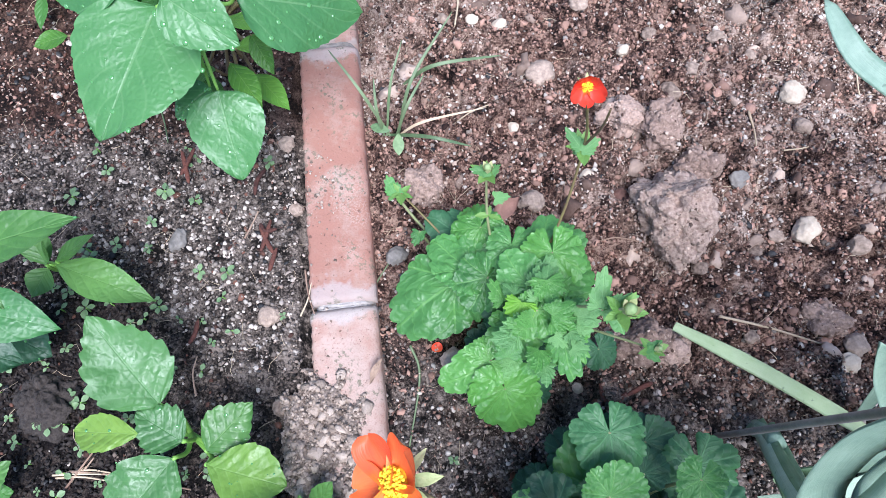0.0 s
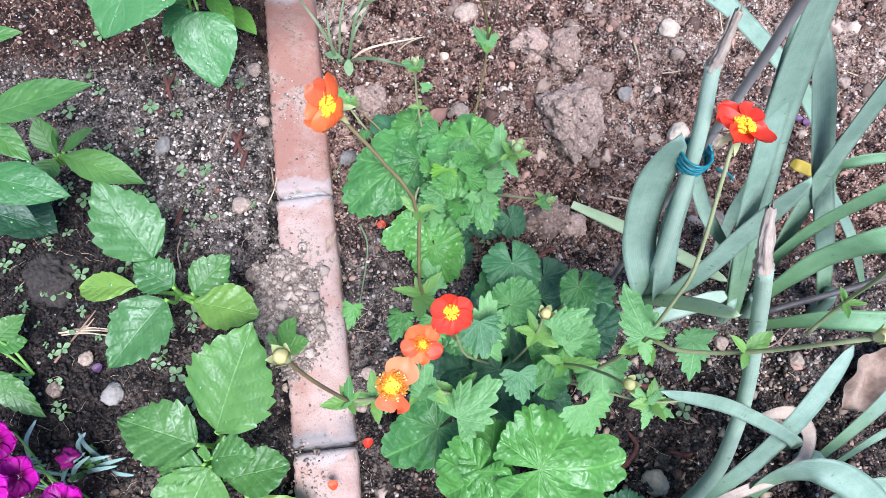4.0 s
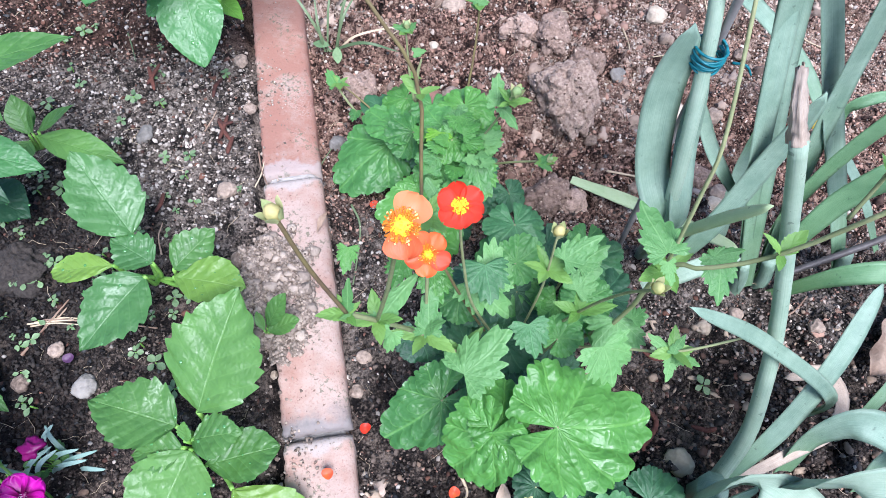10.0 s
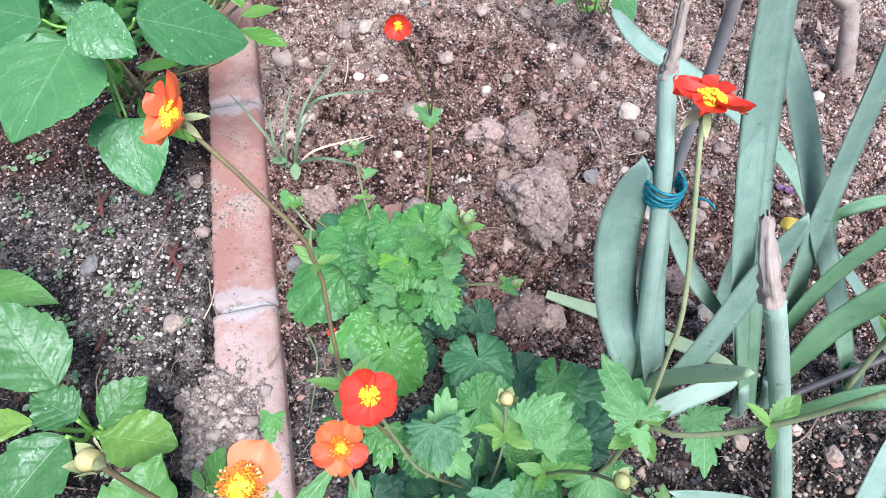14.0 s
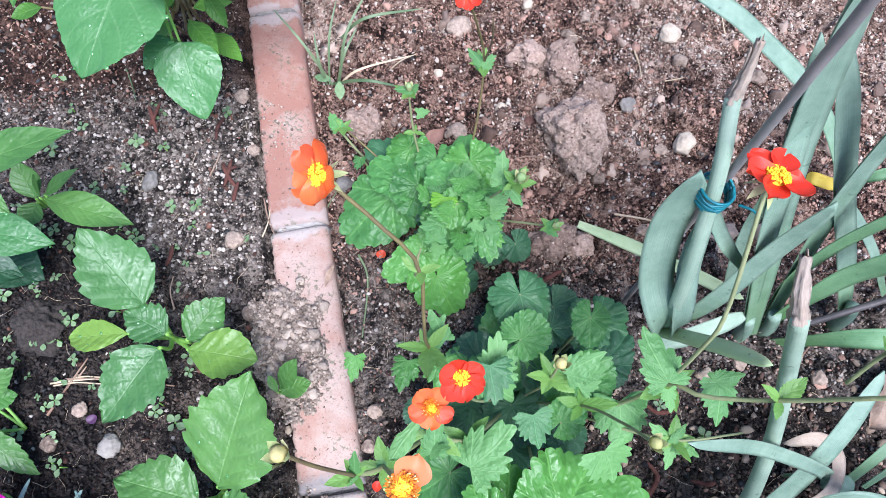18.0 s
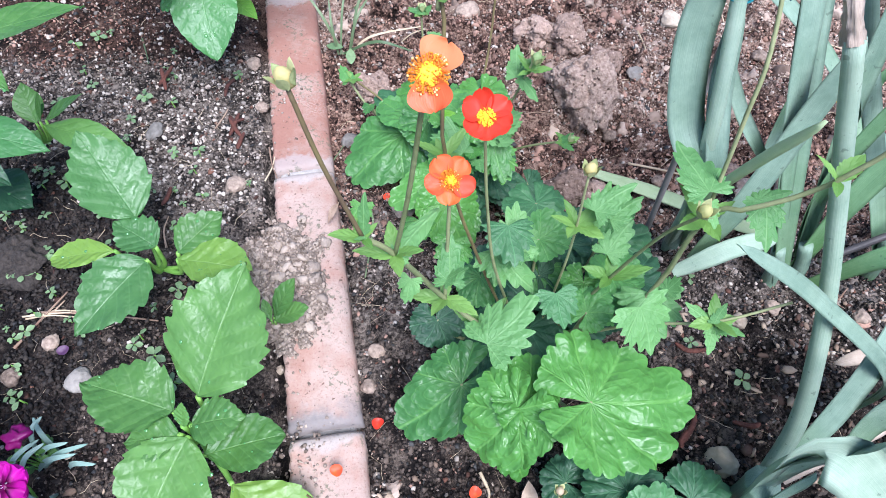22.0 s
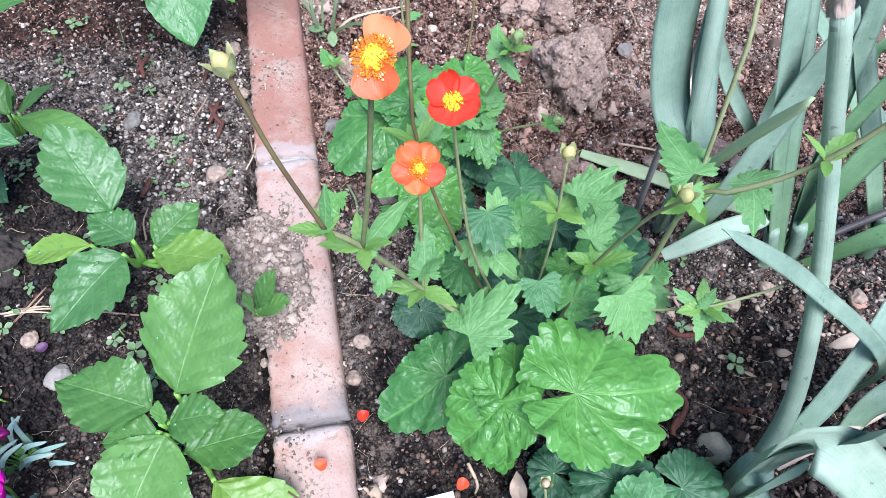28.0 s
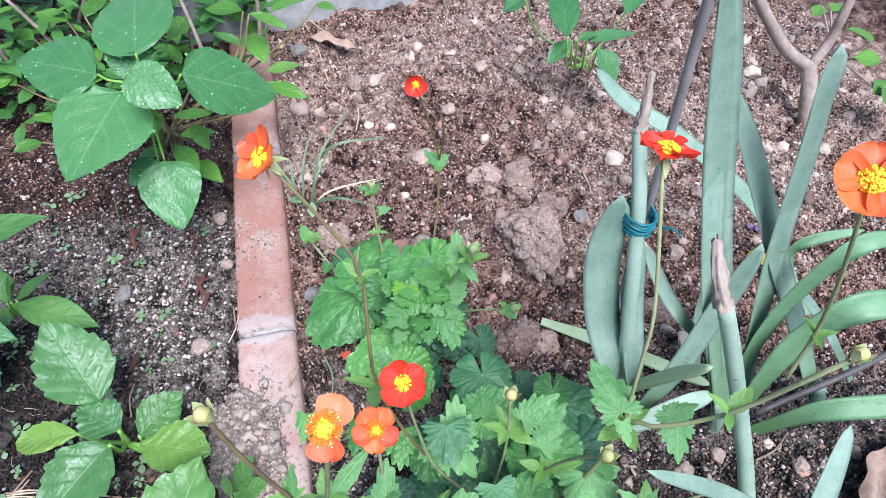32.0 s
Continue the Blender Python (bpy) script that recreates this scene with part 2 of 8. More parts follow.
def petal_mat(name, inner, outer, other):
    """A thin petal: paler claw, faint veins, and a tint that changes from petal to petal."""
    m, t, b = base_mat(name, 0.42, 0.35)
    uv = t.nodes.new("ShaderNodeUVMap")
    sep = t.nodes.new("ShaderNodeSeparateXYZ")
    t.links.new(uv.outputs[0], sep.inputs[0])
    info = t.nodes.new("ShaderNodeObjectInfo")
    patch = calc(t, "ADD", calc(t, "MULTIPLY", info.outputs["Random"], 0.7), calc(t, "MULTIPLY", noise_at(t, 150.0, 3.0), 0.5))
    tint = blend(t, step(t, patch, 0.35, 0.9), outer, other)
    f = calc(t, "ADD", sep.outputs[0], calc(t, "MULTIPLY", calc(t, "SUBTRACT", noise_at(t, 220.0), 0.5), 0.4))
    col = blend(t, calc(t, "SUBTRACT", 1.0, step(t, f, 0.12, 0.45)), tint, inner)
    mp = nd(t, "ShaderNodeMapping")
    mp.inputs["Scale"].default_value = (1.5, 26.0, 1.0)
    t.links.new(uv.outputs[0], mp.inputs[0])
    vein = nd(t, "ShaderNodeTexNoise", Scale=1.0, Detail=3.0)
    t.links.new(mp.outputs[0], vein.inputs["Vector"])
    col = blend(t, calc(t, "MULTIPLY", step(t, vein.outputs["Fac"], 0.45, 0.75), 0.35), col, other)
    bump(t, b, vein.outputs["Fac"], 0.35, 0.0006)
    return finish_leaf(m, t, b, col, 0.32)


PETAL = petal_mat("orange_petal", (0.82, 0.25, 0.03), (0.83, 0.185, 0.048), (0.76, 0.095, 0.045))
PETAL_RED = petal_mat("red_petal", (0.76, 0.12, 0.02), (0.70, 0.038, 0.016), (0.74, 0.062, 0.034))
PETAL_FADED = petal_mat("faded_petal", (0.80, 0.22, 0.04), (0.79, 0.140, 0.050), (0.82, 0.26, 0.11))
PETAL_PURPLE = petal_mat("withered_purple_petal", (0.07, 0.03, 0.09), (0.19, 0.09, 0.19), (0.11, 0.05, 0.11))
PETAL_PINK = petal_mat("magenta_petal", (0.16, 0.004, 0.09), (0.52, 0.012, 0.36), (0.38, 0.006, 0.25))
POLLEN = plain_mat("pale_pollen", (0.86, 0.50, 0.12), (0.90, 0.66, 0.28), 300.0, 0.7)

def brick_mat(name, stain):
    """Weathered terracotta: pale bloom, lichen specks, pits; stain greys one end beside its joint."""
    m, t, b = base_mat(name, 0.85, 0.25)
    f1, f2, f3 = noise_at(t, 22.0, 6.0), noise_at(t, 230.0, 3.0), noise_at(t, 26.0, 9.0, 0.72)
    info = t.nodes.new("ShaderNodeObjectInfo")
    col = ramp(t, calc(t, "ADD", f1, calc(t, "MULTIPLY", calc(t, "SUBTRACT", info.outputs["Random"], 0.5), 0.3)), (0.36, (0.295, 0.148, 0.108)), (0.50, (0.365, 0.225, 0.174)), (0.62, (0.42, 0.305, 0.25)))
    fineness = calc(t, "MULTIPLY", step(t, noise_at(t, 420.0, 4.0), 0.42, 0.60), 0.9)
    col = blend(t, calc(t, "MULTIPLY", step(t, noise_at(t, 34.0, 8.0, 0.75), 0.46, 0.62), 0.45), col, (0.345, 0.255, 0.205))
    col = blend(t, calc(t, "MULTIPLY", step(t, f3, 0.57, 0.65), fineness), col, (0.24, 0.21, 0.17))
    col = blend(t, calc(t, "MULTIPLY", step(t, f2, 0.63, 0.69), 0.8), col, (0.12, 0.070, 0.05))
    col = blend(t, calc(t, "MULTIPLY", step(t, noise_at(t, 480.0, 3.0), 0.55, 0.66), 0.40), col, (0.24, 0.12, 0.085))
    oc = t.nodes.new("ShaderNodeTexCoord")
    osp = t.nodes.new("ShaderNodeSeparateXYZ")
    t.links.new(oc.outputs["Object"], osp.inputs[0])
    ends = calc(t, "ADD", calc(t, "ABSOLUTE", osp.outputs[1]), calc(t, "MULTIPLY", calc(t, "SUBTRACT", noise_at(t, 60.0, 6.0), 0.5), 0.06))
    col = blend(t, calc(t, "MULTIPLY", step(t, ends, 0.103, 0.113), 0.5), col, (0.40, 0.385, 0.36))
    if stain:
        near = calc(t, "ADD", calc(t, "MULTIPLY", osp.outputs[1], -1.0), calc(t, "MULTIPLY", calc(t, "SUBTRACT", noise_at(t, 45.0, 6.0), 0.5), 0.05))
        col = blend(t, calc(t, "MULTIPLY", step(t, near, 0.095, 0.113), 0.75), col, (0.17, 0.155, 0.148))
    moss = calc(t, "MULTIPLY", step(t, noise_at(t, 24.0, 4.0), 0.48, 0.58), step(t, noise_at(t, 260.0, 4.0), 0.52, 0.60))
    col = blend(t, calc(t, "MULTIPLY", moss, 0.75), col, (0.115, 0.120, 0.075))
    dust = calc(t, "MULTIPLY", step(t, noise_at(t, 12.0, 5.0), 0.50, 0.64), step(t, noise_at(t, 650.0, 3.0), 0.46, 0.60))
    col = blend(t, calc(t, "MULTIPLY", dust, 0.35), col, (0.44, 0.37, 0.31))
    t.links.new(col, b.inputs["Base Color"])
    pits = calc(t, "SUBTRACT", calc(t, "MULTIPLY", noise_at(t, 520.0, 4.0), 0.8), calc(t, "MULTIPLY", step(t, f2, 0.64, 0.71), 0.9))
    bump(t, b, pits, 0.5, 0.0015)
    return m


BRICK = brick_mat("weathered_terracotta", False)
BRICK_STAINED = brick_mat("soot_stained_terracotta", True)

MORTAR = plain_mat("pale_mortar", (0.15, 0.135, 0.12), (0.40, 0.37, 0.34), 160.0, 0.9, 0.6)
CONCRETE = plain_mat("grey_concrete", (0.17, 0.168, 0.155), (0.42, 0.41, 0.38), 60.0, 0.9, 0.5)
PERLITE = plain_mat("white_grit", (0.13, 0.106, 0.086), (0.53, 0.465, 0.395), 200.0, 0.9, 0.3, island=True)
PEBBLE = plain_mat("mixed_pebbles", (0.06, 0.045, 0.036), (0.46, 0.38, 0.31), 120.0, 0.85, 0.5, island=True)
STONE = plain_mat("tan_stone", (0.11, 0.076, 0.056), (0.44, 0.335, 0.255), 280.0, 0.85, 0.6, 260.0)
STONE_GREY = plain_mat("grey_stone", (0.12, 0.108, 0.094), (0.32, 0.29, 0.25), 150.0, 0.85, 0.5, 260.0)
STONE_PALE = plain_mat("pale_stone", (0.30, 0.235, 0.170), (0.60, 0.505, 0.385), 150.0, 0.85, 0.5, 260.0)
STONE_OCHRE = plain_mat("ochre_stone", (0.40, 0.32, 0.21), (0.62, 0.52, 0.37), 150.0, 0.85, 0.5, 260.0)
CLOD = plain_mat("dry_clod", (0.21, 0.138, 0.103), (0.66, 0.51, 0.40), 330.0, 0.95, 0.6, 700.0)
CLOD_DAMP = plain_mat("damp_clod", (0.045, 0.033, 0.025), (0.235, 0.180, 0.138), 330.0, 0.9, 0.6, 700.0)
CLOD_WET = plain_mat("dark_damp_clod", (0.012, 0.009, 0.007), (0.075, 0.060, 0.049), 330.0, 0.9, 0.6, 700.0)
CHIP = plain_mat("wood_chips", (0.09, 0.05, 0.034), (0.42, 0.315, 0.22), 90.0, 0.85, 0.4, island=True)
CLOD_MID = plain_mat("brown_clod", (0.12, 0.076, 0.056), (0.44, 0.315, 0.245), 330.0, 0.95, 0.6, 700.0)
CATKIN = plain_mat("withered_catkin", (0.030, 0.011, 0.008), (0.15, 0.052, 0.034), 200.0, 0.8, 0.6)
CRUMB_DARK = plain_mat("dark_soil_crumbs", (0.017, 0.013, 0.010), (0.26, 0.214, 0.176), 150.0, 0.9, 0.5, island=True)
CRUMB_DAMP = plain_mat("damp_soil_crumbs", (0.007, 0.005, 0.004), (0.145, 0.108, 0.083), 150.0, 0.75, 0.5, island=True)
# peat grains with the shade of the overhanging leaves put into their colour
CRUMB_SHADED_PEAT = plain_mat("black_peat_crumbs", (0.003, 0.002, 0.002), (0.038, 0.030, 0.024), 150.0, 0.85, 0.5, island=True)
CRUMB_RED = plain_mat("brown_soil_crumbs", (0.022, 0.009, 0.006), (0.40, 0.240, 0.175), 150.0, 0.95, 0.5, island=True)
CRUMB_PALE = plain_mat("pale_soil_crumbs", (0.17, 0.118, 0.088), (0.60, 0.49, 0.40), 150.0, 0.95, 0.5, island=True)
BARK = plain_mat("bark_shreds", (0.036, 0.015, 0.010), (0.155, 0.070, 0.045), 90.0, 0.8, 0.5, island=True)
CHARCOAL = plain_mat("black_chips", (0.012, 0.012, 0.013), (0.05, 0.048, 0.045), 90.0, 0.6, 0.5, island=True)
TWIG = plain_mat("dry_twig", (0.16, 0.09, 0.06), (0.38, 0.27, 0.19), 60.0, 0.85, 0.5)
STRAW = plain_mat("straw", (0.36, 0.27, 0.17), (0.58, 0.47, 0.32), 60.0, 0.8, 0.3)
TRUNK = plain_mat("shrub_bark", (0.19, 0.14, 0.105), (0.42, 0.33, 0.26), 90.0, 0.85, 0.6)
CANE_MAT = plain_mat("weathered_cane", (0.15, 0.135, 0.125), (0.33, 0.30, 0.28), 40.0, 0.4, 0.2)
CANE_DARK = plain_mat("dark_cane", (0.050, 0.043, 0.040), (0.15, 0.13, 0.125), 40.0, 0.5, 0.2)
PLASTIC = plain_mat("white_plastic", (0.74, 0.75, 0.78), (0.84, 0.85, 0.87), 30.0, 0.35, 0.05)
INK = plain_mat("faded_ink", (0.035, 0.035, 0.055), (0.12, 0.12, 0.16), 60.0, 0.6, 0.0)
TWINE = plain_mat("blue_plastic_twine", (0.004, 0.095, 0.115), (0.022, 0.22, 0.25), 300.0, 0.4, 0.2)
DEAD_LEAF = plain_mat("dead_leaf", (0.17, 0.105, 0.072), (0.47, 0.36, 0.27), 75.0, 0.8, 0.6, 300.0)
DEAD_RED = plain_mat("reddish_dead_leaf", (0.085, 0.036, 0.025), (0.27, 0.145, 0.105), 75.0, 0.8, 0.6, 300.0)
DEAD_PINK = plain_mat("pinkish_dead_leaf", (0.12, 0.080, 0.063), (0.29, 0.205, 0.165), 50.0, 0.8, 0.5)
WEED_LEAF = plain_mat("tiny_seedling_leaf", (0.08, 0.145, 0.060), (0.20, 0.285, 0.135), 200.0, 0.5, 0.1)
GREY_LEAF = plain_mat("grey_green_blade", (0.12, 0.21, 0.17), (0.24, 0.34, 0.29), 60.0, 0.5, 0.2)
GRASS = plain_mat("grass_blade", (0.055, 0.10, 0.040), (0.17, 0.22, 0.11), 60.0, 0.5, 0.2)

m, t, b = base_mat("bed_soil", 0.95, 0.2)
co = t.nodes.new("ShaderNodeTexCoord")
sep = t.nodes.new("ShaderNodeSeparateXYZ")
t.links.new(co.outputs["Object"], sep.inputs[0])
big, mid_n, fin = noise_at(t, 7.0, 5.0), noise_at(t, 60.0, 6.0, 0.7), noise_at(t, 420.0, 5.0, 0.75)
grain = calc(t, "ADD", calc(t, "MULTIPLY", mid_n, 0.55), calc(t, "MULTIPLY", fin, 0.45))
left = ramp(t, grain, (0.44, (0.006, 0.005, 0.004)), (0.50, (0.066, 0.052, 0.042)), (0.58, (0.23, 0.188, 0.154)))
right = ramp(t, grain, (0.44, (0.006, 0.003, 0.002)), (0.50, (0.095, 0.050, 0.036)), (0.58, (0.32, 0.215, 0.16)))
edge = step(t, calc(t, "ADD", calc(t, "ADD", sep.outputs[1], calc(t, "MULTIPLY", sep.outputs[0], 0.12)), calc(t, "MULTIPLY", calc(t, "SUBTRACT", big, 0.5), 0.14)), 0.02, 0.12)
bed = step(t, sep.outputs[0], -0.11, -0.08)
mulch = calc(t, "MULTIPLY", step(t, sep.outputs[1], 0.24, 0.30), calc(t, "SUBTRACT", 1.0, bed))
brown = ramp(t, grain, (0.44, (0.005, 0.003, 0.002)), (0.51, (0.038, 0.019, 0.013)), (0.60, (0.125, 0.074, 0.053)))
col = blend(t, mulch, blend(t, calc(t, "MULTIPLY", edge, bed), left, right), brown)
damp = step(t, calc(t, "MULTIPLY", calc(t, "ADD", calc(t, "ADD", sep.outputs[1], calc(t, "MULTIPLY", calc(t, "SUBTRACT", bed, 1.0), 0.11)), calc(t, "MULTIPLY", calc(t, "SUBTRACT", big, 0.5), 0.3)), -1.0), 0.03, 0.10)
wet = ramp(t, grain, (0.44, (0.004, 0.003, 0.003)), (0.51, (0.030, 0.022, 0.018)), (0.60, (0.15, 0.115, 0.09)))
col = blend(t, calc(t, "MULTIPLY", damp, 0.85), col, wet)
crust = ramp(t, grain, (0.42, (0.040, 0.023, 0.017)), (0.50, (0.215, 0.142, 0.105)), (0.58, (0.48, 0.37, 0.295)))
dry = t.nodes.new("ShaderNodeAttribute")
dry.attribute_name = "dry"
col = blend(t, calc(t, "MULTIPLY", dry.outputs["Fac"], 0.9), col, crust)
# bed margin: dark peat, blackened further to stand for the leaves' shade
margin = calc(t, "MULTIPLY", step(t, calc(t, "ADD", calc(t, "MULTIPLY", sep.outputs[0], -1.0), calc(t, "MULTIPLY", calc(t, "SUBTRACT", big, 0.5), 0.06)), 0.250, 0.275), calc(t, "SUBTRACT", 1.0, step(t, sep.outputs[1], 0.12, 0.17)))
shaded_peat = ramp(t, grain, (0.44, (0.003, 0.002, 0.002)), (0.51, (0.018, 0.013, 0.011)), (0.60, (0.075, 0.058, 0.046)))
col = blend(t, calc(t, "MULTIPLY", margin, 0.9), col, shaded_peat)
away = nd(t, "ShaderNodeVectorMath")
away.operation = "LENGTH"
t.links.new(co.outputs["Object"], away.inputs[0])
col = blend(t, step(t, away.outputs["Value"], 0.75, 1.1), col, brown)
t.links.new(col, b.inputs["Base Color"])
bump(t, b, grain, 0.9, 0.006)
SOIL = m

# ---- mesh helpers ----


def smooth(me, flat=False):
    if not flat:
        me.polygons.foreach_set("use_smooth", np.ones(len(me.polygons), dtype=bool))
    me.update()


def mesh_from(name, verts, faces, mat, uv=None, flat=False):
    me = bpy.data.meshes.new(name)
    me.from_pydata([tuple(map(float, p)) for p in verts], [], faces)
    if mat:
        me.materials.append(mat)
    if uv is not None:
        lay = me.uv_layers.new(name="UVMap")
        idx = np.empty(len(me.loops), dtype=np.int32)
        me.loops.foreach_get("vertex_index", idx)
        lay.data.foreach_set("uv", np.asarray(uv, dtype=np.float32)[idx].ravel())
    smooth(me, flat)
    return me


def grid_faces(n, k, wrap=False):
    f = []
    for i in range(n - 1):
        for j in range(k if wrap else k - 1):
            a, c = i * k + j, i * k + (j + 1) % k
            f.append((a, c, c + k, a + k))
    return f


def thing(name, at, label, category, group="", kind=""):
    ob = new(name)
    ob.empty_display_size = 0.02
    ob.location = at
    tagged(ob, label, category, group, kind)
    return ob


def put(name, me, parent, m=None, label=""):
    """A part: a mesh under its thing (or under a part), with m its place in the world."""
    ob = new(name, me)
    m = m or Matrix()
    chain, p = Matrix(), parent
    while p is not None:
        chain = p.matrix_basis @ chain
        p = p.parent
    ob.parent = parent
    ob.matrix_basis = chain.inverted() @ m
    if label:
        ob["label"] = label
    return ob


def smooth_path(points, n=18):
    """A Catmull-Rom curve through the points."""
    p = [Vector(q) for q in points]
    if len(p) == 2:
        p = [p[0], p[0].lerp(p[1], 0.5), p[1]]
    p = [p[0] * 2 - p[1]] + p + [p[-1] * 2 - p[-2]]
    segs = len(p) - 3
    res = []
    for k in range(n + 1):
        x = k / n * segs
        i = min(int(x), segs - 1)
        f = x - i
        a, b_, c, d = p[i:i + 4]
        res.append(0.5 * (2 * b_ + (c - a) * f + (2 * a - 5 * b_ + 4 * c - d) * f * f + (3 * b_ - a - 3 * c + d) * f ** 3))
    return res


def tube_mesh(name, points, r0, r1, mat, n=14, k=8, lumps=0.0):
    path = smooth_path(points, n)
    verts, uv = [], []
    side = Vector((1, 0, 0))
    for i, c in enumerate(path):
        tan = (path[min(i + 1, n)] - path[max(i - 1, 0)]).normalized()
        side = (side - tan * side.dot(tan)).normalized()
        up = tan.cross(side)
        r = r0 + (r1 - r0) * i / n
        for j in range(k):
            a = 2 * math.pi * j / k
            q = r * (1 + lumps * (random.random() - 0.5))
            verts.append(c + side * (math.cos(a) * q) + up * (math.sin(a) * q))
            uv.append((i / n, j / k))
    faces = grid_faces(n + 1, k, True)
    faces.append(tuple(range(k))[::-1])
    faces.append(tuple(range(n * k, n * k + k)))
    return mesh_from(name, verts, faces, mat, uv)


def frame_of(base, tip, roll=0.0, up=(0, 0, 1)):
    b_, t_ = Vector(base), Vector(tip)
    y = (t_ - b_).normalized()
    x = y.cross(Vector(up))
    if x.length < 0.05:
        x = Vector((1, 0, 0))
    x.normalize()
    z = x.cross(y)
    m = Matrix((x, y, z)).transposed().to_4x4()
    m.translation = b_
    return m @ Matrix.Rotation(roll, 4, "Y")


def pinnate(kind, length, width, rng):
    """A feather-veined leaf: base at the origin, tip along +y, face to +z."""
    count, deep = {"serrate": (7, 0.125), "oval": (6, 0.07), "lance": (10, 0.02), "cordate": (8, 0.03)}[kind]
    n, k = 66 if kind in ("serrate", "oval") else 44, 11
    verts, uv = [], []
    bend, fold, twist = rng.uniform(0.05, 0.16), rng.uniform(0.08, 0.22) * (0.4 if kind == "cordate" else 1), rng.uniform(-0.12, 0.12)
    phase = rng.random() * 6
    # each edge has teeth of its own size and spacing
    cuts = []
    for _ in range(2):
        c = [0.0]
        while c[-1] < 1.02:
            c.append(c[-1] + rng.uniform(0.72, 1.3) / count * (1.25 - 0.5 * c[-1]))
        cuts.append([(c[q], c[q + 1], rng.uniform(0.55, 1.25)) for q in range(len(c) - 1)])
    for i in range(n + 1):
        u = i / n
        if kind == "cordate":
            w = math.sin(math.pi * min(1, u ** 0.62 * 0.985 + 0.012)) ** 0.75
        elif kind == "lance":
            w = math.sin(math.pi * u ** 0.85) ** 0.95
        elif kind == "oval":
            w = math.sin(math.pi * u ** 1.12) ** 0.75 if u < 0.985 else 0.14
        else:
            w = 1.06 * math.sin(math.pi * u ** 0.74) ** 0.86
        for j in range(k):
            s = j / (k - 1) * 2 - 1
            tooth = 0.0
            for lo, hi, size in cuts[j * 2 >= k]:
                if lo <= u < hi:
                    f = (u - lo) / (hi - lo)
                    rise = f ** 0.9 / 0.78 ** 0.9 if f < 0.78 else (1 - f) / 0.22
                    tooth = deep * size * (min(1, rise) - 0.55) * min(1, u / 0.18) * (0.35 + 0.65 * min(1, (1 - u) / 0.2))
            e = abs(s) ** 3
            ww = 0.012 if i in (0, n) else max(0.02, w * (1 + tooth * e * 1.25))
            x = s * ww * width / 2
            y = u * length + abs(s) * w * width * 0.10 * 0.4 * (1 - u) + tooth * e * width * 0.25
            z = fold * abs(x) - bend * length * u * u + bend * length * 0.55 * u
            z += 0.017 * width * math.cos((u * 6 - abs(s) * 1.4) * 6.28) * abs(s) * (1 - 0.5 * abs(s)) * (1.6 if kind in ("serrate", "oval") else 0.8)
            z += 0.045 * width * math.sin(phase + 5 * u + 2.2 * s) * abs(s) + twist * x * u
            z += 0.035 * width * noise.noise((x / width * 6 + phase, y / length * 8, phase)) * min(1.0, 3 * abs(s)) * (1 if kind in ("serrate", "oval") else 0.3)
            verts.append((x, y, z))
            uv.append((u, j / (k - 1)))
    return verts, grid_faces(n + 1, k), uv


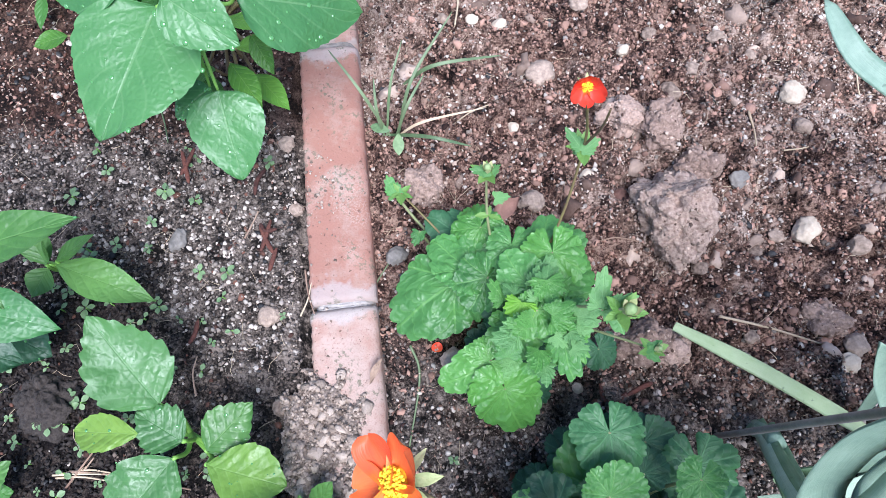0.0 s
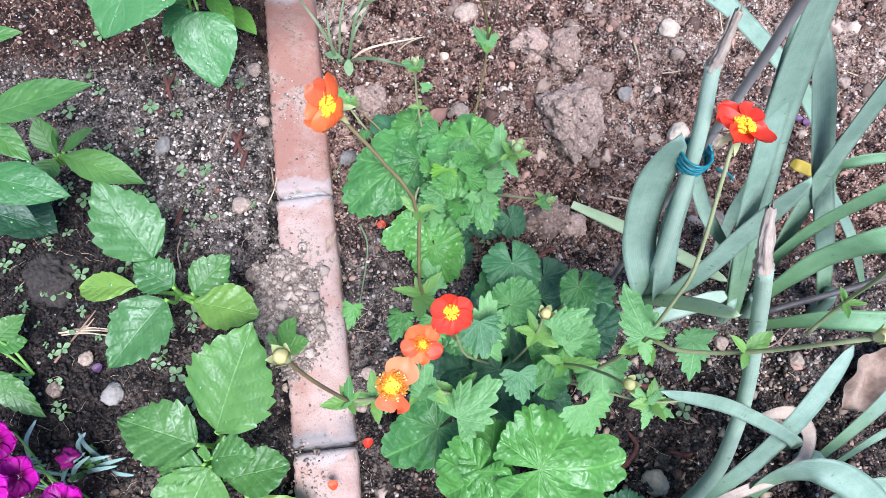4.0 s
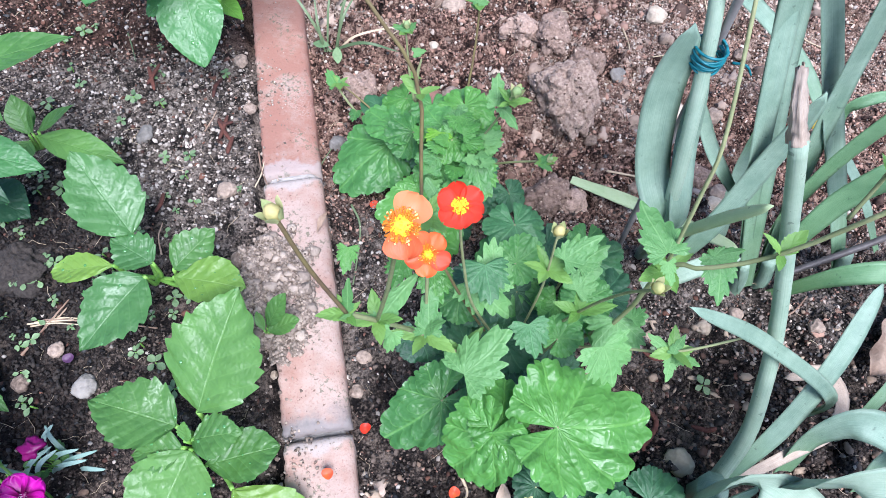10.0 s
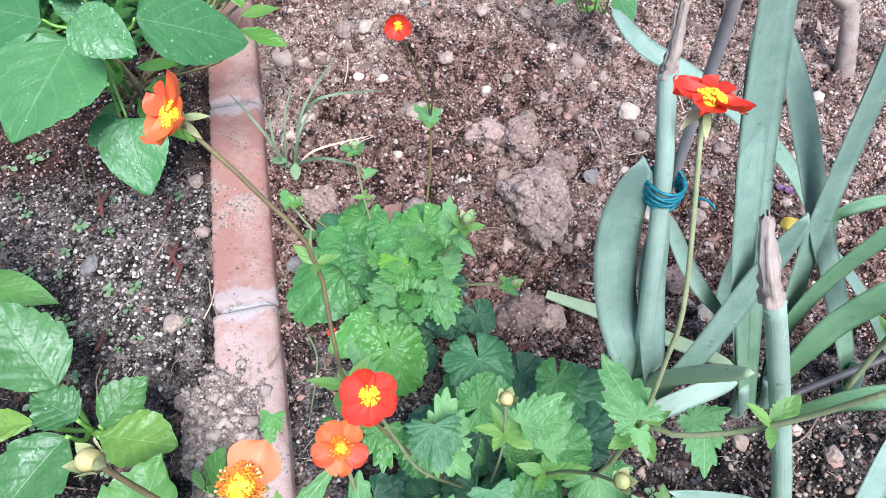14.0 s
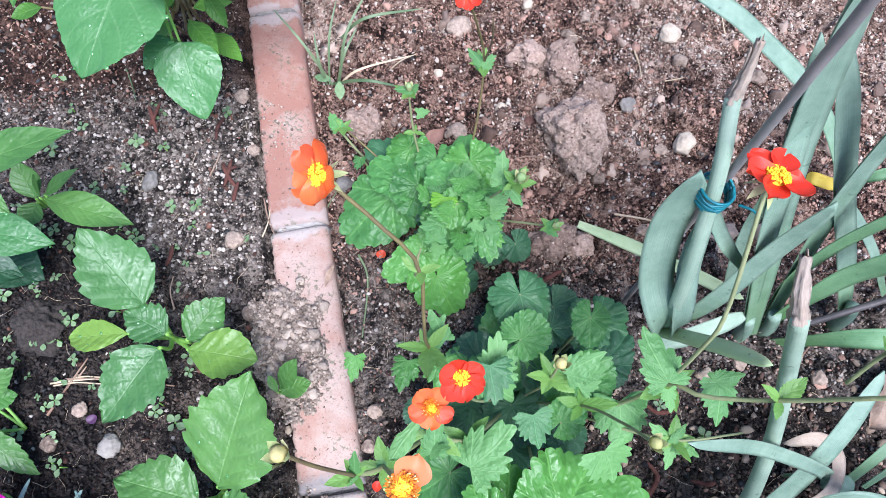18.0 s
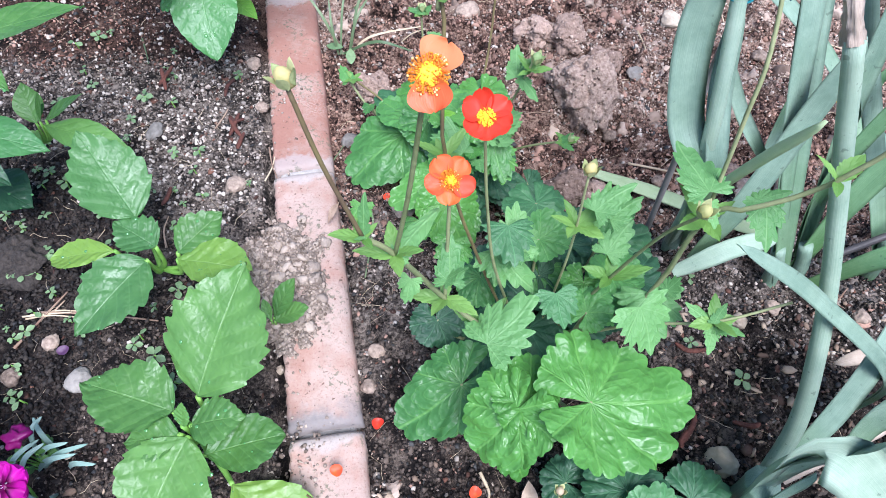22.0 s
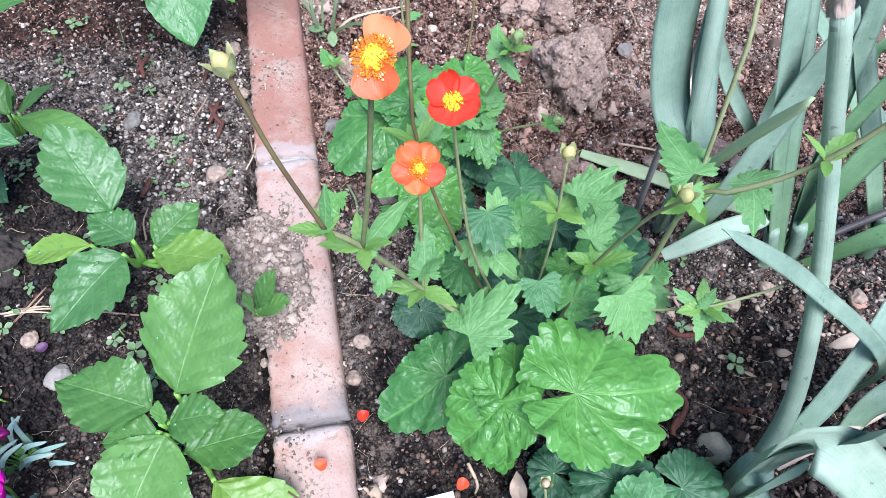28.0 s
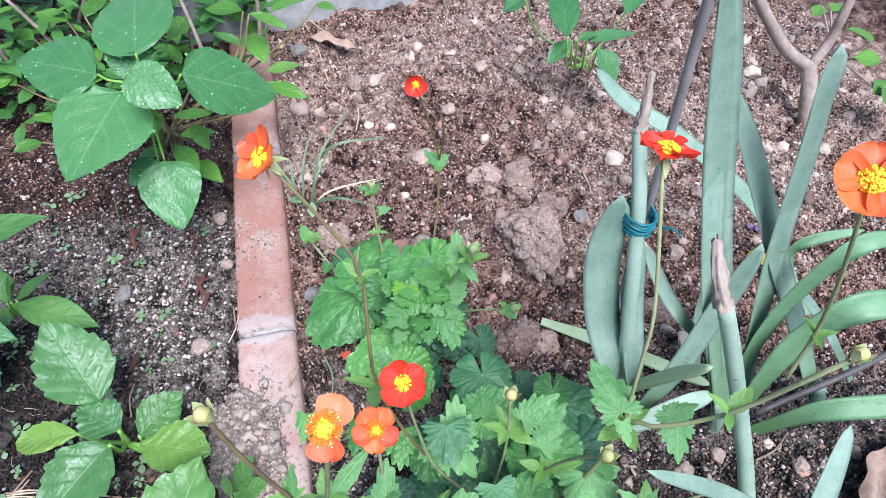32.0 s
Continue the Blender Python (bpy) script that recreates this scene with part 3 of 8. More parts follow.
def rounded(kind, length, width, rng):
    """A lobed leaf with ray-like veins: the stalk joins at the origin, the middle lobe lies along +y."""
    cut = kind == "cut"
    lobes, per = (5, 3) if cut else (7, 4)
    fine = 6
    n, rings = lobes * per * fine, 10
    span = math.radians(118 if cut else 171)
    back = max((0.30 if cut else 0.58) * length, (0.24 if cut else 0.40) * width)
    verts, uv = [], []
    ph = rng.random() * 6
    droop, pucker = rng.uniform(0.02, 0.13), rng.uniform(0.05, 0.085)
    half = width / 2
    reach = [rng.uniform(0.92, 1.06) for _ in range(lobes + 1)]
    notch = [rng.uniform(0.6, 1.5) for _ in range(lobes + 1)]
    bite = [rng.uniform(0.55, 1.35) for _ in range(lobes * per + 1)]
    tilt = rng.uniform(-0.12, 0.12)
    for i in range(n + 1):
        q = i / n * 2 - 1
        q += 0.028 * math.sin(ph + 7 * q) * (1 - abs(q))
        a = q * span
        c, s = math.cos(a), math.sin(a)
        lf = length if c > 0 else back
        r = 1 / math.sqrt((c / lf) ** 2 + (s / half) ** 2)
        lob = q * lobes / 2
        gap = abs(((lob + 0.5) % 1.0) - 0.5) * 2
        li = min(lobes, int(lob + lobes / 2))
        if cut:
            r *= 1 - 0.20 * min(1.25, notch[li]) * gap ** 2
        else:
            r *= reach[li] + (1 - reach[li]) * max(0.0, gap - 0.4) / 0.6
            r *= 1 - 0.10 * notch[min(lobes, int(lob + lobes / 2 + 0.5))] * gap ** 6
        tt = (i % fine) / fine
        if cut:
            saw = tt / 0.62 if tt < 0.62 else (1 - tt) / 0.38
            r *= 1 + 0.19 * bite[i // fine] * (saw - 0.55)
        else:
            r *= 1 + 0.055 * bite[i // fine] * (math.sin(math.pi * tt) ** 0.75 - 0.62) + rng.uniform(-0.006, 0.006)
        for j in range(rings + 1):
            f = j / rings
            d = r * f
            turn = a + 0.10 * math.sin(ph + 2.6 * f + 1.7 * q) * f * (1 - abs(q))
            c, s = math.cos(turn), math.sin(turn)
            z = -droop * width * f * f + 0.05 * width * f
            # the blade swells between the sunken ribs, and folds up at the notches
            z += pucker * width * (math.sin(math.pi * min(1, gap * 0.85 + 0.08)) * 0.62 - 0.3) * f * (1 - 0.30 * f) * (0.6 if cut else 1)
            z += (0.03 * width * math.sin(ph + 3 * a) + tilt * width * 0.35 * s) * f * f
            px, py = d * s / width, d * c / width
            z += ((0.025 if cut else 0.055) * noise.noise((px * 4.2 + ph, py * 4.2, ph)) + (0.008 if cut else 0.030) * noise.noise((px * 10 + ph, py * 10, ph))) * width * min(1.0, 2.2 * f)
            z += 0.012 * width * math.sin(lob * 8.3 + ph * 2) * f ** 4
            verts.append((d * s, d * c, z))
            uv.append((lob, f))
    return verts, grid_faces(n + 1, rings + 1), uv


LEAF_SEED = 0


def leaf(parent, kind, base, tip, width, mat=None, crown=None):
    """One leaf on its stalk, under a plant."""
    global LEAF_SEED
    LEAF_SEED += 1
    rng = random.Random(LEAF_SEED)
    b_, t_ = Vector(base), Vector(tip)
    length = (t_ - b_).length
    make = rounded if kind in ("round", "cut") else pinnate
    verts, faces, uv = make(kind, length, width, rng)
    me = mesh_from("leaf", verts, faces, mat or GEUM, uv)
    ob = put("leaf", me, parent, frame_of(b_, t_, rng.uniform(-0.18, 0.18), (0, -0.45, 0.9) if kind == "cordate" else (0, 0, 1)))
    if kind == "cut" and b_.z > 0.07:
        ob["on_stem"] = True
    return ob


def stalk(parent, points, r0, r1, mat=None, name="stem", n=14):
    return put(name, tube_mesh(name, points, r0, r1, mat or STEM, n), parent)


def petioles(parent, crown, r0=0.0016, r1=0.0011, mat=None):
    """Leaf stalks from the crown to each leaf that lies more than a finger's width from it."""
    c = Vector(crown)
    for ob in [o for o in parent.children if o.name.split(".")[0] == "leaf"]:
        p = ob.matrix_basis.translation + parent.location
        if (p - c).length < 0.012 or ob.get("on_stem"):
            continue
        q = c.lerp(p, 0.75) - Vector((0, 0, 0.35 * max(0.0, p.z - c.z)))
        stalk(parent, [c, q, p], r0, r1, mat, "leaf_stalk", 8)


def strap(parent, points, width, mat, name="leaf", tip=0.12):
    """A long channelled leaf, as leeks have, along a curve."""
    n = 26
    path = smooth_path(points, n)
    face = Vector((0.0, -0.5, 0.86))
    verts, uv = [], []
    rng = random.Random(round(points[0][0] * 1000) + round(points[-1][1] * 7000))
    ph = rng.random() * 6
    across = [-1, -0.6, -0.2, 0.2, 0.6, 1, 0.6, 0.2, -0.2, -0.6]
    for i, c in enumerate(path):
        s = i / n
        tan = (path[min(i + 1, n)] - path[max(i - 1, 0)]).normalized()
        want = tan.cross(face)
        if i == 0:
            side = want if want.length > 0.2 else Vector((1, 0, 0))
        if want.length > 0.3:
            want.normalize()
            side = side * 0.6 + (want if want.dot(side) > 0 else -want) * 0.4
        side = (side - tan * side.dot(tan)).normalized()
        up = side.cross(tan)
        w = width * (0.62 + 0.38 * min(1, s * 3)) * (1 if s < 1 - tip * 2.5 else math.sqrt(max(0.0, 1 - ((s - 1 + tip * 2.5) / (tip * 2.5)) ** 2)) * 0.96 + 0.04)
        c = c + side * (0.03 * width * math.sin(ph + 7 * s))
        for j, a in enumerate(across):
            thick = 0.0016 if j >= 6 else 0.0
            z = 0.26 * w / 2 * abs(a) ** 1.5 - thick * (1 - abs(a)) - 0.0006 * (j >= 6)
            verts.append(c + side * (a * w / 2) + up * z)
            uv.append((s, (a + 1) / 2))
    k = len(across)
    faces = grid_faces(n + 1, k, True)
    faces.append(tuple(range(n * k, n * k + k)))
    return put(name, mesh_from(name, verts, faces, mat, uv), parent)


def facing(at, normal, spin=0.0):
    z = Vector(normal).normalized()
    m = z.to_track_quat("Z", "Y").to_matrix().to_4x4()
    m.translation = at
    return m @ Matrix.Rotation(spin, 4, "Z")


def ball_mesh(name, mat, r=1.0, lumps=0.0, level=2, seed=0, squash=(1, 1, 1), flat=False):
    bm = bmesh.new()
    bmesh.ops.create_icosphere(bm, subdivisions=level, radius=1.0)
    rng = random.Random(seed)
    off = Vector((rng.random() * 50, rng.random() * 50, rng.random() * 50))
    for v in bm.verts:
        d = 1 + lumps * noise.noise(v.co * 1.3 + off) + lumps * 0.5 * noise.noise(v.co * 3.1 + off)
        v.co = Vector((v.co.x * squash[0], v.co.y * squash[1], v.co.z * squash[2])) * (r * d)
    me = bpy.data.meshes.new(name)
    bm.to_mesh(me)
    bm.free()
    me.materials.append(mat)
    smooth(me, flat)
    return me


def petal_mesh(length, width, cup, mat, rng, notch=0.06, frill=0.0):
    n, k = 14, 23 if frill else 13
    verts, uv = [], []
    ph = rng.random() * 6
    lean, curl = rng.uniform(-0.10, 0.10), rng.uniform(-0.10, 0.22)
    for i in range(n + 1):
        u = i / n
        w = width / 2 * (0.20 + 0.80 * math.sin(math.pi / 2 * min(1, u * 1.5)) ** 1.1) * (1 if u < 0.62 else math.sqrt(max(0.012, 1 - ((u - 0.62) / 0.385) ** 2)))
        for j in range(k):
            s = j / (k - 1) * 2 - 1
            y = length * u - notch * length * math.exp(-(s / 0.35) ** 2) * u ** 6
            z = cup * length * u * u + 0.22 * width * s * s * (1 - 0.3 * u) + 0.05 * width * math.sin(ph + 5 * s + 3 * u) * u * u - curl * length * u ** 5
            y += frill * length * math.sin(s * 19 + ph) * u ** 5
            z += frill * length * math.sin(s * 12 + ph * 2) * u ** 3
            verts.append((s * w + lean * length * u * u, y, z))
            uv.append((u, j / (k - 1)))
    return mesh_from("petal", verts, grid_faces(n + 1, k), mat, uv)


def stamens_mesh(radius, height, count, mat, rng, name="stamen_tuft", inner=0.0, grain=0.095, tilt=0.45, thread=0.00013):
    """Short threads with a grain at the end of each, between an inner and an outer radius."""
    verts, faces = [], []
    for _ in range(count):
        a, q = rng.random() * 6.283, math.sqrt(rng.uniform(inner * inner, 1))
        d = Vector((math.cos(a) * q * radius, math.sin(a) * q * radius, height * (1.05 - tilt * q) * rng.uniform(0.75, 1.2)))
        root = Vector((d.x * 0.3, d.y * 0.3, 0))
        sd = Vector((-d.y, d.x, 0)).normalized() * thread if q > 0.02 else Vector((thread, 0, 0))
        o = len(verts)
        verts += [root - sd, root + sd, d + sd, d - sd]
        faces.append((o, o + 1, o + 2, o + 3))
        o = len(verts)
        r = radius * grain * rng.uniform(0.75, 1.2)
        for e in ((1, 0, 0), (-1, 0, 0), (0, 1, 0), (0, -1, 0), (0, 0, 1), (0, 0, -1)):
            verts.append(d + Vector(e) * r)
        for f in ((0, 2, 4), (2, 1, 4), (1, 3, 4), (3, 0, 4), (2, 0, 5), (1, 2, 5), (3, 1, 5), (0, 3, 5)):
            faces.append(tuple(o + x for x in f))
    return mesh_from(name, verts, faces, mat)


def flower(parent, at, normal, diameter, mat, petals=5, cup=0.25, spin=0.0, missing=(), old=0):
    """A geum flower: calyx with sepals, petals, stamens; old 1: stamens spread, 2: nearly spent."""
    rng = random.Random(round(at[0] * 9000) + round(at[1] * 5000))
    m = facing(at, normal, spin)
    r = diameter / 2
    core = put("flower", ball_mesh("flower", SEPAL, r * 0.24, 0.1, 2, 3, (1, 1, 0.6)), parent, m @ Matrix.Translation((0, 0, -r * 0.12)))
    for i in range(petals):
        if i in missing:
            continue
        me = petal_mesh(r * rng.uniform(0.94, 1.06) * (1.08 if old == 2 else 1), r * (5.6 / petals) * rng.uniform(0.90, 1.08) * (0.9 if old == 1 else 1.1 if old else 1), cup + rng.uniform(-0.14, 0.16), mat, rng, rng.uniform(0.0, 0.12))
        put("petal", me, core, m @ Matrix.Rotation(2 * math.pi * i / petals + rng.uniform(-0.09, 0.09), 4, "Z") @ Matrix.Translation((0, 0, 0.0009 * (i % 2))) @ Matrix.Rotation(rng.uniform(-0.15, 0.15), 4, "Y"))
    for i in range(5):
        verts, faces, uv = pinnate("lance", r * 0.78, r * 0.26, rng)
        me = mesh_from("sepal", verts, faces, SEPAL, uv)
        put("sepal", me, core, m @ Matrix.Rotation(2 * math.pi * (i + 0.5) / 5, 4, "Z") @ Matrix.Translation((0, 0, -r * 0.16)) @ Matrix.Rotation(-0.75, 4, "X"))
    if old:
        wide = 0.44 if old == 1 else 0.58
        put("stamen_tuft", stamens_mesh(r * wide, r * 0.34, 130 if old == 1 else 200, ANTHER_OLD, rng, inner=0.35, grain=0.075, tilt=0.6), core, m)
        put("stamen_tuft", stamens_mesh(r * wide * 1.04, r * 0.30, 12 if old == 1 else 26, POLLEN, rng, inner=0.7, grain=0.07, tilt=0.5, thread=0.00005), core, m)
        put("flower_centre", ball_mesh("flower_centre", ANTHER, r * (0.24 if old == 1 else 0.34), 0.3, 3, 5, (1, 1, 0.6)), core, m @ Matrix.Translation((0, 0, r * 0.12)))
        put("stamen_tuft", stamens_mesh(r * wide * 0.5, r * 0.32, 70, ANTHER, rng, grain=0.12, tilt=0.3), core, m)
    else:
        put("stamen_tuft", stamens_mesh(r * 0.36, r * 0.26, 260, ANTHER, rng, grain=0.13), core, m)
        put("flower_centre", ball_mesh("flower_centre", ANTHER, r * 0.33, 0.22, 3, 5, (1, 1, 0.42)), core, m @ Matrix.Translation((0, 0, r * 0.06)))
    return core


def bud(parent, at, normal, r, mat=None):
    m = facing(at, normal)
    core = put("bud", ball_mesh("bud", mat or BUD, r, 0.12, 2, 9, (0.85, 0.85, 1.15)), parent, m)
    rng = random.Random(round(at[0] * 9000))
    for i in range(5):
        verts, faces, uv = pinnate("lance", r * 1.9, r * 1.1, rng)
        me = mesh_from("sepal", verts, faces, SEPAL, uv)
        put("sepal", me, core, m @ Matrix.Rotation(2 * math.pi * i / 5, 4, "Z") @ Matrix.Translation((0, r * 0.72, -r * 0.8)) @ Matrix.Rotation(1.25, 4, "X"))
    return core


def fbm(x, y, scale, octaves=4, seed=0):
    """Value noise on arrays, about -1 to 1."""
    total, amp = np.zeros_like(x), 1.0
    for o in range(octaves):
        gx, gy = x * scale + 37.1 * (seed + o), y * scale + 91.7 * (seed + o)
        ix, iy = np.floor(gx), np.floor(gy)
        fx, fy = gx - ix, gy - iy
        fx, fy = fx * fx * (3 - 2 * fx), fy * fy * (3 - 2 * fy)

        def lattice(a, c):
            h = np.sin(a * 127.1 + c * 311.7 + seed * 17.3) * 43758.5453
            return (h - np.floor(h)) * 2 - 1
        total += amp * ((lattice(ix, iy) * (1 - fx) + lattice(ix + 1, iy) * fx) * (1 - fy) + (lattice(ix, iy + 1) * (1 - fx) + lattice(ix + 1, iy + 1) * fx) * fy)
        amp *= 0.5
        scale *= 2.07
    return total * 0.55


def brick_x(y):
    """The middle line of the edging."""
    return -0.0945 - 0.112 * y


def ground_height(x, y):
    x, y = np.asarray(x, float), np.asarray(y, float)
    d = x - brick_x(y)
    near = np.exp(-((np.hypot(x, y - 0.1)) / 1.2) ** 4)
    right = 1 / (1 + np.exp(-np.clip(d, -1, 1) / 0.008))
    h = -0.004 - 0.008 * right + near * (fbm(x, y, 9.0, 3, 1) * (0.004 + 0.006 * right) + fbm(x, y, 30.0, 2, 6) * (0.001 + 0.0068 * right * np.clip((d - 0.03) / 0.08, 0, 1)) + fbm(x, y, 170.0, 2, 9) * 0.0017 + fbm(x, y, 55.0, 4, 2) * (0.0028 + 0.0018 * right))
    knob = np.clip((fbm(x, y, 24.0, 4, 14) - 0.02) / 0.22, 0, 1)
    small = np.clip((fbm(x, y, 68.0, 3, 15) - 0.05) / 0.25, 0, 1)
    h = h + near * (0.0115 * right * np.clip((d - 0.035) / 0.03, 0, 1) * knob * knob * (3 - 2 * knob) + (0.0016 + 0.0022 * right) * small)
    h = h + right * near * 0.006 * np.exp(-((x - 0.16) ** 2 + (y - 0.26) ** 2) / 0.02)
    return np.where(np.abs(d) < 0.026, np.minimum(h, -0.012), h)


def dryness(x, y):
    """0 for damp peaty soil, 1 for the pale dry crust that lies over the back of the bed in patches."""
    x, y = np.asarray(x, float), np.asarray(y, float)
    right = x > brick_x(y) + 0.03
    f = fbm(x, y, 6.0, 3, 31) * 0.9 + fbm(x, y, 26.0, 3, 32) * 0.55 + 1.1 * np.clip(y - 0.25, 0, 0.22) + 0.45 * np.clip(y - 0.25, -0.35, 0) + 0.03
    return np.clip(f / 0.42, 0, 1) * np.clip((y + 0.12 * x + 0.02) / 0.12, 0, 1) * np.where(right, 1.0, 0.12)


def gz(x, y):
    return float(ground_height(np.array([x]), np.array([y]))[0])


# ---- ground ----
def spread(lo, hi, stepsize, far):
    inner = np.arange(lo, hi + stepsize / 2, stepsize)
    grow, out = stepsize, []
    p = hi
    while p < far:
        grow *= 1.45
        p += grow
        out.append(p)
    lows, grow, p = [], stepsize, lo
    while p > -far:
        grow *= 1.45
        p -= grow
        lows.append(p)
    return np.concatenate([lows[::-1], inner, out])


gx_, gy_ = spread(-0.56, 0.78, 0.0023, 40.0), spread(-0.42, 0.80, 0.0023, 40.0)
GX, GY = np.meshgrid(gx_, gy_)
GZ = ground_height(GX, GY)
me = bpy.data.meshes.new("ground")
nx_, ny_ = len(gx_), len(gy_)
idx = np.arange(nx_ * ny_).reshape(ny_, nx_)
quads = np.stack([idx[:-1, :-1], idx[:-1, 1:], idx[1:, 1:], idx[1:, :-1]], -1).reshape(-1, 4)
me.vertices.add(nx_ * ny_)
me.vertices.foreach_set("co", np.stack([GX, GY, GZ], -1).astype(np.float32).ravel())
me.loops.add(quads.size)
me.loops.foreach_set("vertex_index", quads.astype(np.int32).ravel())
me.polygons.add(len(quads))
me.polygons.foreach_set("loop_start", np.arange(0, quads.size, 4, dtype=np.int32))
me.update(calc_edges=True)
lay = me.attributes.new("dry", "FLOAT", "POINT")
lay.data.foreach_set("value", dryness(GX, GY).astype(np.float32).ravel())
me.materials.append(SOIL)
smooth(me)
tagged(new("ground", me), "damp dark garden soil mixed with white grit", "soil", kind="structure")

CRUMB_CLOD = plain_mat("clod_crumbs", (0.085, 0.050, 0.036), (0.50, 0.38, 0.295), 150.0, 0.95, 0.5, island=True)
MORTAR_GREY = plain_mat("grey_mortar", (0.030, 0.028, 0.026), (0.20, 0.19, 0.18), 90.0, 0.9, 0.6)

# ---- brick edging ----
def brick_mesh(length, width, height, seed, mat):
    """A worn brick with rounded long edges, its top at z = 0, centred on the origin."""
    rng = random.Random(seed)
    ph = rng.random() * 60
    prof = []
    r = 0.007
    hw = width / 2
    for a in range(5):
        ang = math.radians(180 - a * 22.5)
        prof.append((-hw + 0.004 + 0.004 * math.cos(ang), -0.004 + 0.004 * math.sin(ang)))
    prof += [(-hw * 0.4, 0.0004), (0, 0.0006), (hw * 0.4, 0.0003)]
    for a in range(6):
        ang = math.radians(90 - a * 18)
        prof.append((hw - r * 1.6 + r * 1.6 * math.cos(ang), -r * 1.2 + r * 1.2 * math.sin(ang)))
    prof = [(-hw, -height)] + prof + [(hw, -height)]
    k, n = len(prof), 70
    verts = []
    for i in range(n + 1):
        s = i / n * 2 - 1
        e = min(1.0, (1 - abs(s)) * length / 2 / 0.005)
        y = s * length / 2
        for j, (px, pz) in enumerate(prof):
            nz = noise.noise((px * 90 + ph, y * 90, pz * 90))
            nf = noise.noise((px * 300 + ph, y * 300, pz * 300))
            wob = 0.0006 * math.sin(y * 560 + 2.5 * nz) if px < -hw * 0.7 else 0.0
            verts.append((px + 0.0007 * nz + wob + 0.0003 * nf, y + 0.0006 * nf * (abs(s) > 0.99), pz + 0.0007 * nz + 0.0003 * nf - 0.004 * (1 - math.sqrt(max(0, 1 - (1 - e) ** 2)))))
    faces = [f[::-1] for f in grid_faces(n + 1, k)]
    faces.append(tuple(range(k)))
    faces.append(tuple(range(n * k, n * k + k))[::-1])
    return mesh_from("brick", verts, faces, mat)

edging = thing("brick_edging", (-0.095, 0.0, 0.0), "single row of weathered terracotta bricks edging the bed", "edging", kind="structure")
JOINTS = [(-0.049, -0.362), (-0.071, -0.1255), (-0.098, 0.112), (-0.125, 0.361), (-0.150, 0.590)]
for i in range(4):
    (x0, y0), (x1, y1) = JOINTS[i], JOINTS[i + 1]
    yaw = math.degrees(math.atan2(-(x1 - x0), y1 - y0))
    ln = math.hypot(x1 - x0, y1 - y0) - 0.0045
    put("brick", brick_mesh(ln, 0.054, 0.06, i, BRICK_STAINED if i == 1 else BRICK), edging, pose((x0 + x1) / 2, (y0 + y1) / 2, 0.004 + 0.001 * (i % 2), 0, 0, yaw))
for i, (x, y) in enumerate(JOINTS[1:4]):
    bm = bmesh.new()
    bmesh.ops.create_grid(bm, x_segments=60, y_segments=14, size=1)
    for v in bm.verts:
        q = noise.noise((v.co.x * 4 + i * 9, v.co.y * 2, 3.0))
        v.co = Vector((v.co.x * 0.0250, v.co.y * 0.0034, (-0.0065 if i == 0 else -0.0010) - 0.014 * abs(v.co.x) ** 8 - 0.0016 * (abs(v.co.y + 0.3 * q) < 0.15) + 0.0012 * q + 0.0008 * noise.noise((v.co.x * 30, v.co.y * 8, i * 3.0))))
    me = bpy.data.meshes.new("mortar_joint")
    bm.to_mesh(me)
    bm.free()
    me.materials.append(MORTAR_GREY if i == 0 else MORTAR)
    smooth(me)
    put("mortar_joint", me, edging, pose(x, y, 0.0015, 0, 0, 6), "pale crumbling mortar")

kerb = thing("concrete_kerb", (0.05, 0.66, -0.02), "low grey concrete kerb behind the bed", "kerb", kind="structure")
bm = bmesh.new()
bmesh.ops.create_cube(bm, size=1)
for v in bm.verts:
    v.co = Vector((v.co.x * 2.20, v.co.y * 0.10, v.co.z * 0.12))
bmesh.ops.bevel(bm, geom=bm.edges[:], offset=0.006, segments=3, affect="EDGES")
me = bpy.data.meshes.new("kerb_block")
bm.to_mesh(me)
bm.free()
me.materials.append(CONCRETE)
put("kerb_block", me, kerb, pose(0.795, 0.895, 0.0, 0, 0, 14.5))

# ---- plants: their bases ----
daisy_plant_a = thing("daisy_seedling", (-0.206, 0.012, gz(-0.206, 0.012)), "young daisy-like plant with toothed green leaves in dark soil", "plant", "daisy seedlings")
daisy_plant_b = thing("daisy_seedling", (-0.165, -0.118, gz(-0.165, -0.118)), "larger toothed-leaf seedling with one yellowing lower leaf", "plant", "daisy seedlings")
sprout = thing("sprout", (-0.116, -0.036, gz(-0.116, -0.036)), "small dark green sprout against the brick edging", "plant")
phlox_plant_a = thing("phlox_plant", (-0.433, 0.150, gz(-0.433, 0.15)), "leafy green plant with smooth pointed leaves", "plant", "smooth-leaved plants")
phlox_plant_b = thing("phlox_plant", (-0.342, 0.157, gz(-0.342, 0.157)), "small shoot with narrow smooth leaves beside a larger one", "plant", "smooth-leaved plants")
broadleaf_plant = thing("broadleaf_plant", (-0.237, 0.387, gz(-0.237, 0.387)), "tall plant with broad rain-wet green leaves beside the edging", "plant")
azalea_shrub = thing("azalea_shrub", (-0.207, 0.420, gz(-0.207, 0.42)), "low evergreen shrub with small glossy leaves", "shrub")
geum_small = thing("geum_plant", (0.035, 0.093, gz(0.035, 0.093)), "small clump of lobed green leaves with one red flower", "plant", "geum plants")
geum_large = thing("geum_plant", (0.090, -0.060, gz(0.09, -0.06)), "large clump of crinkled green leaves with orange flowers", "plant", "geum plants")
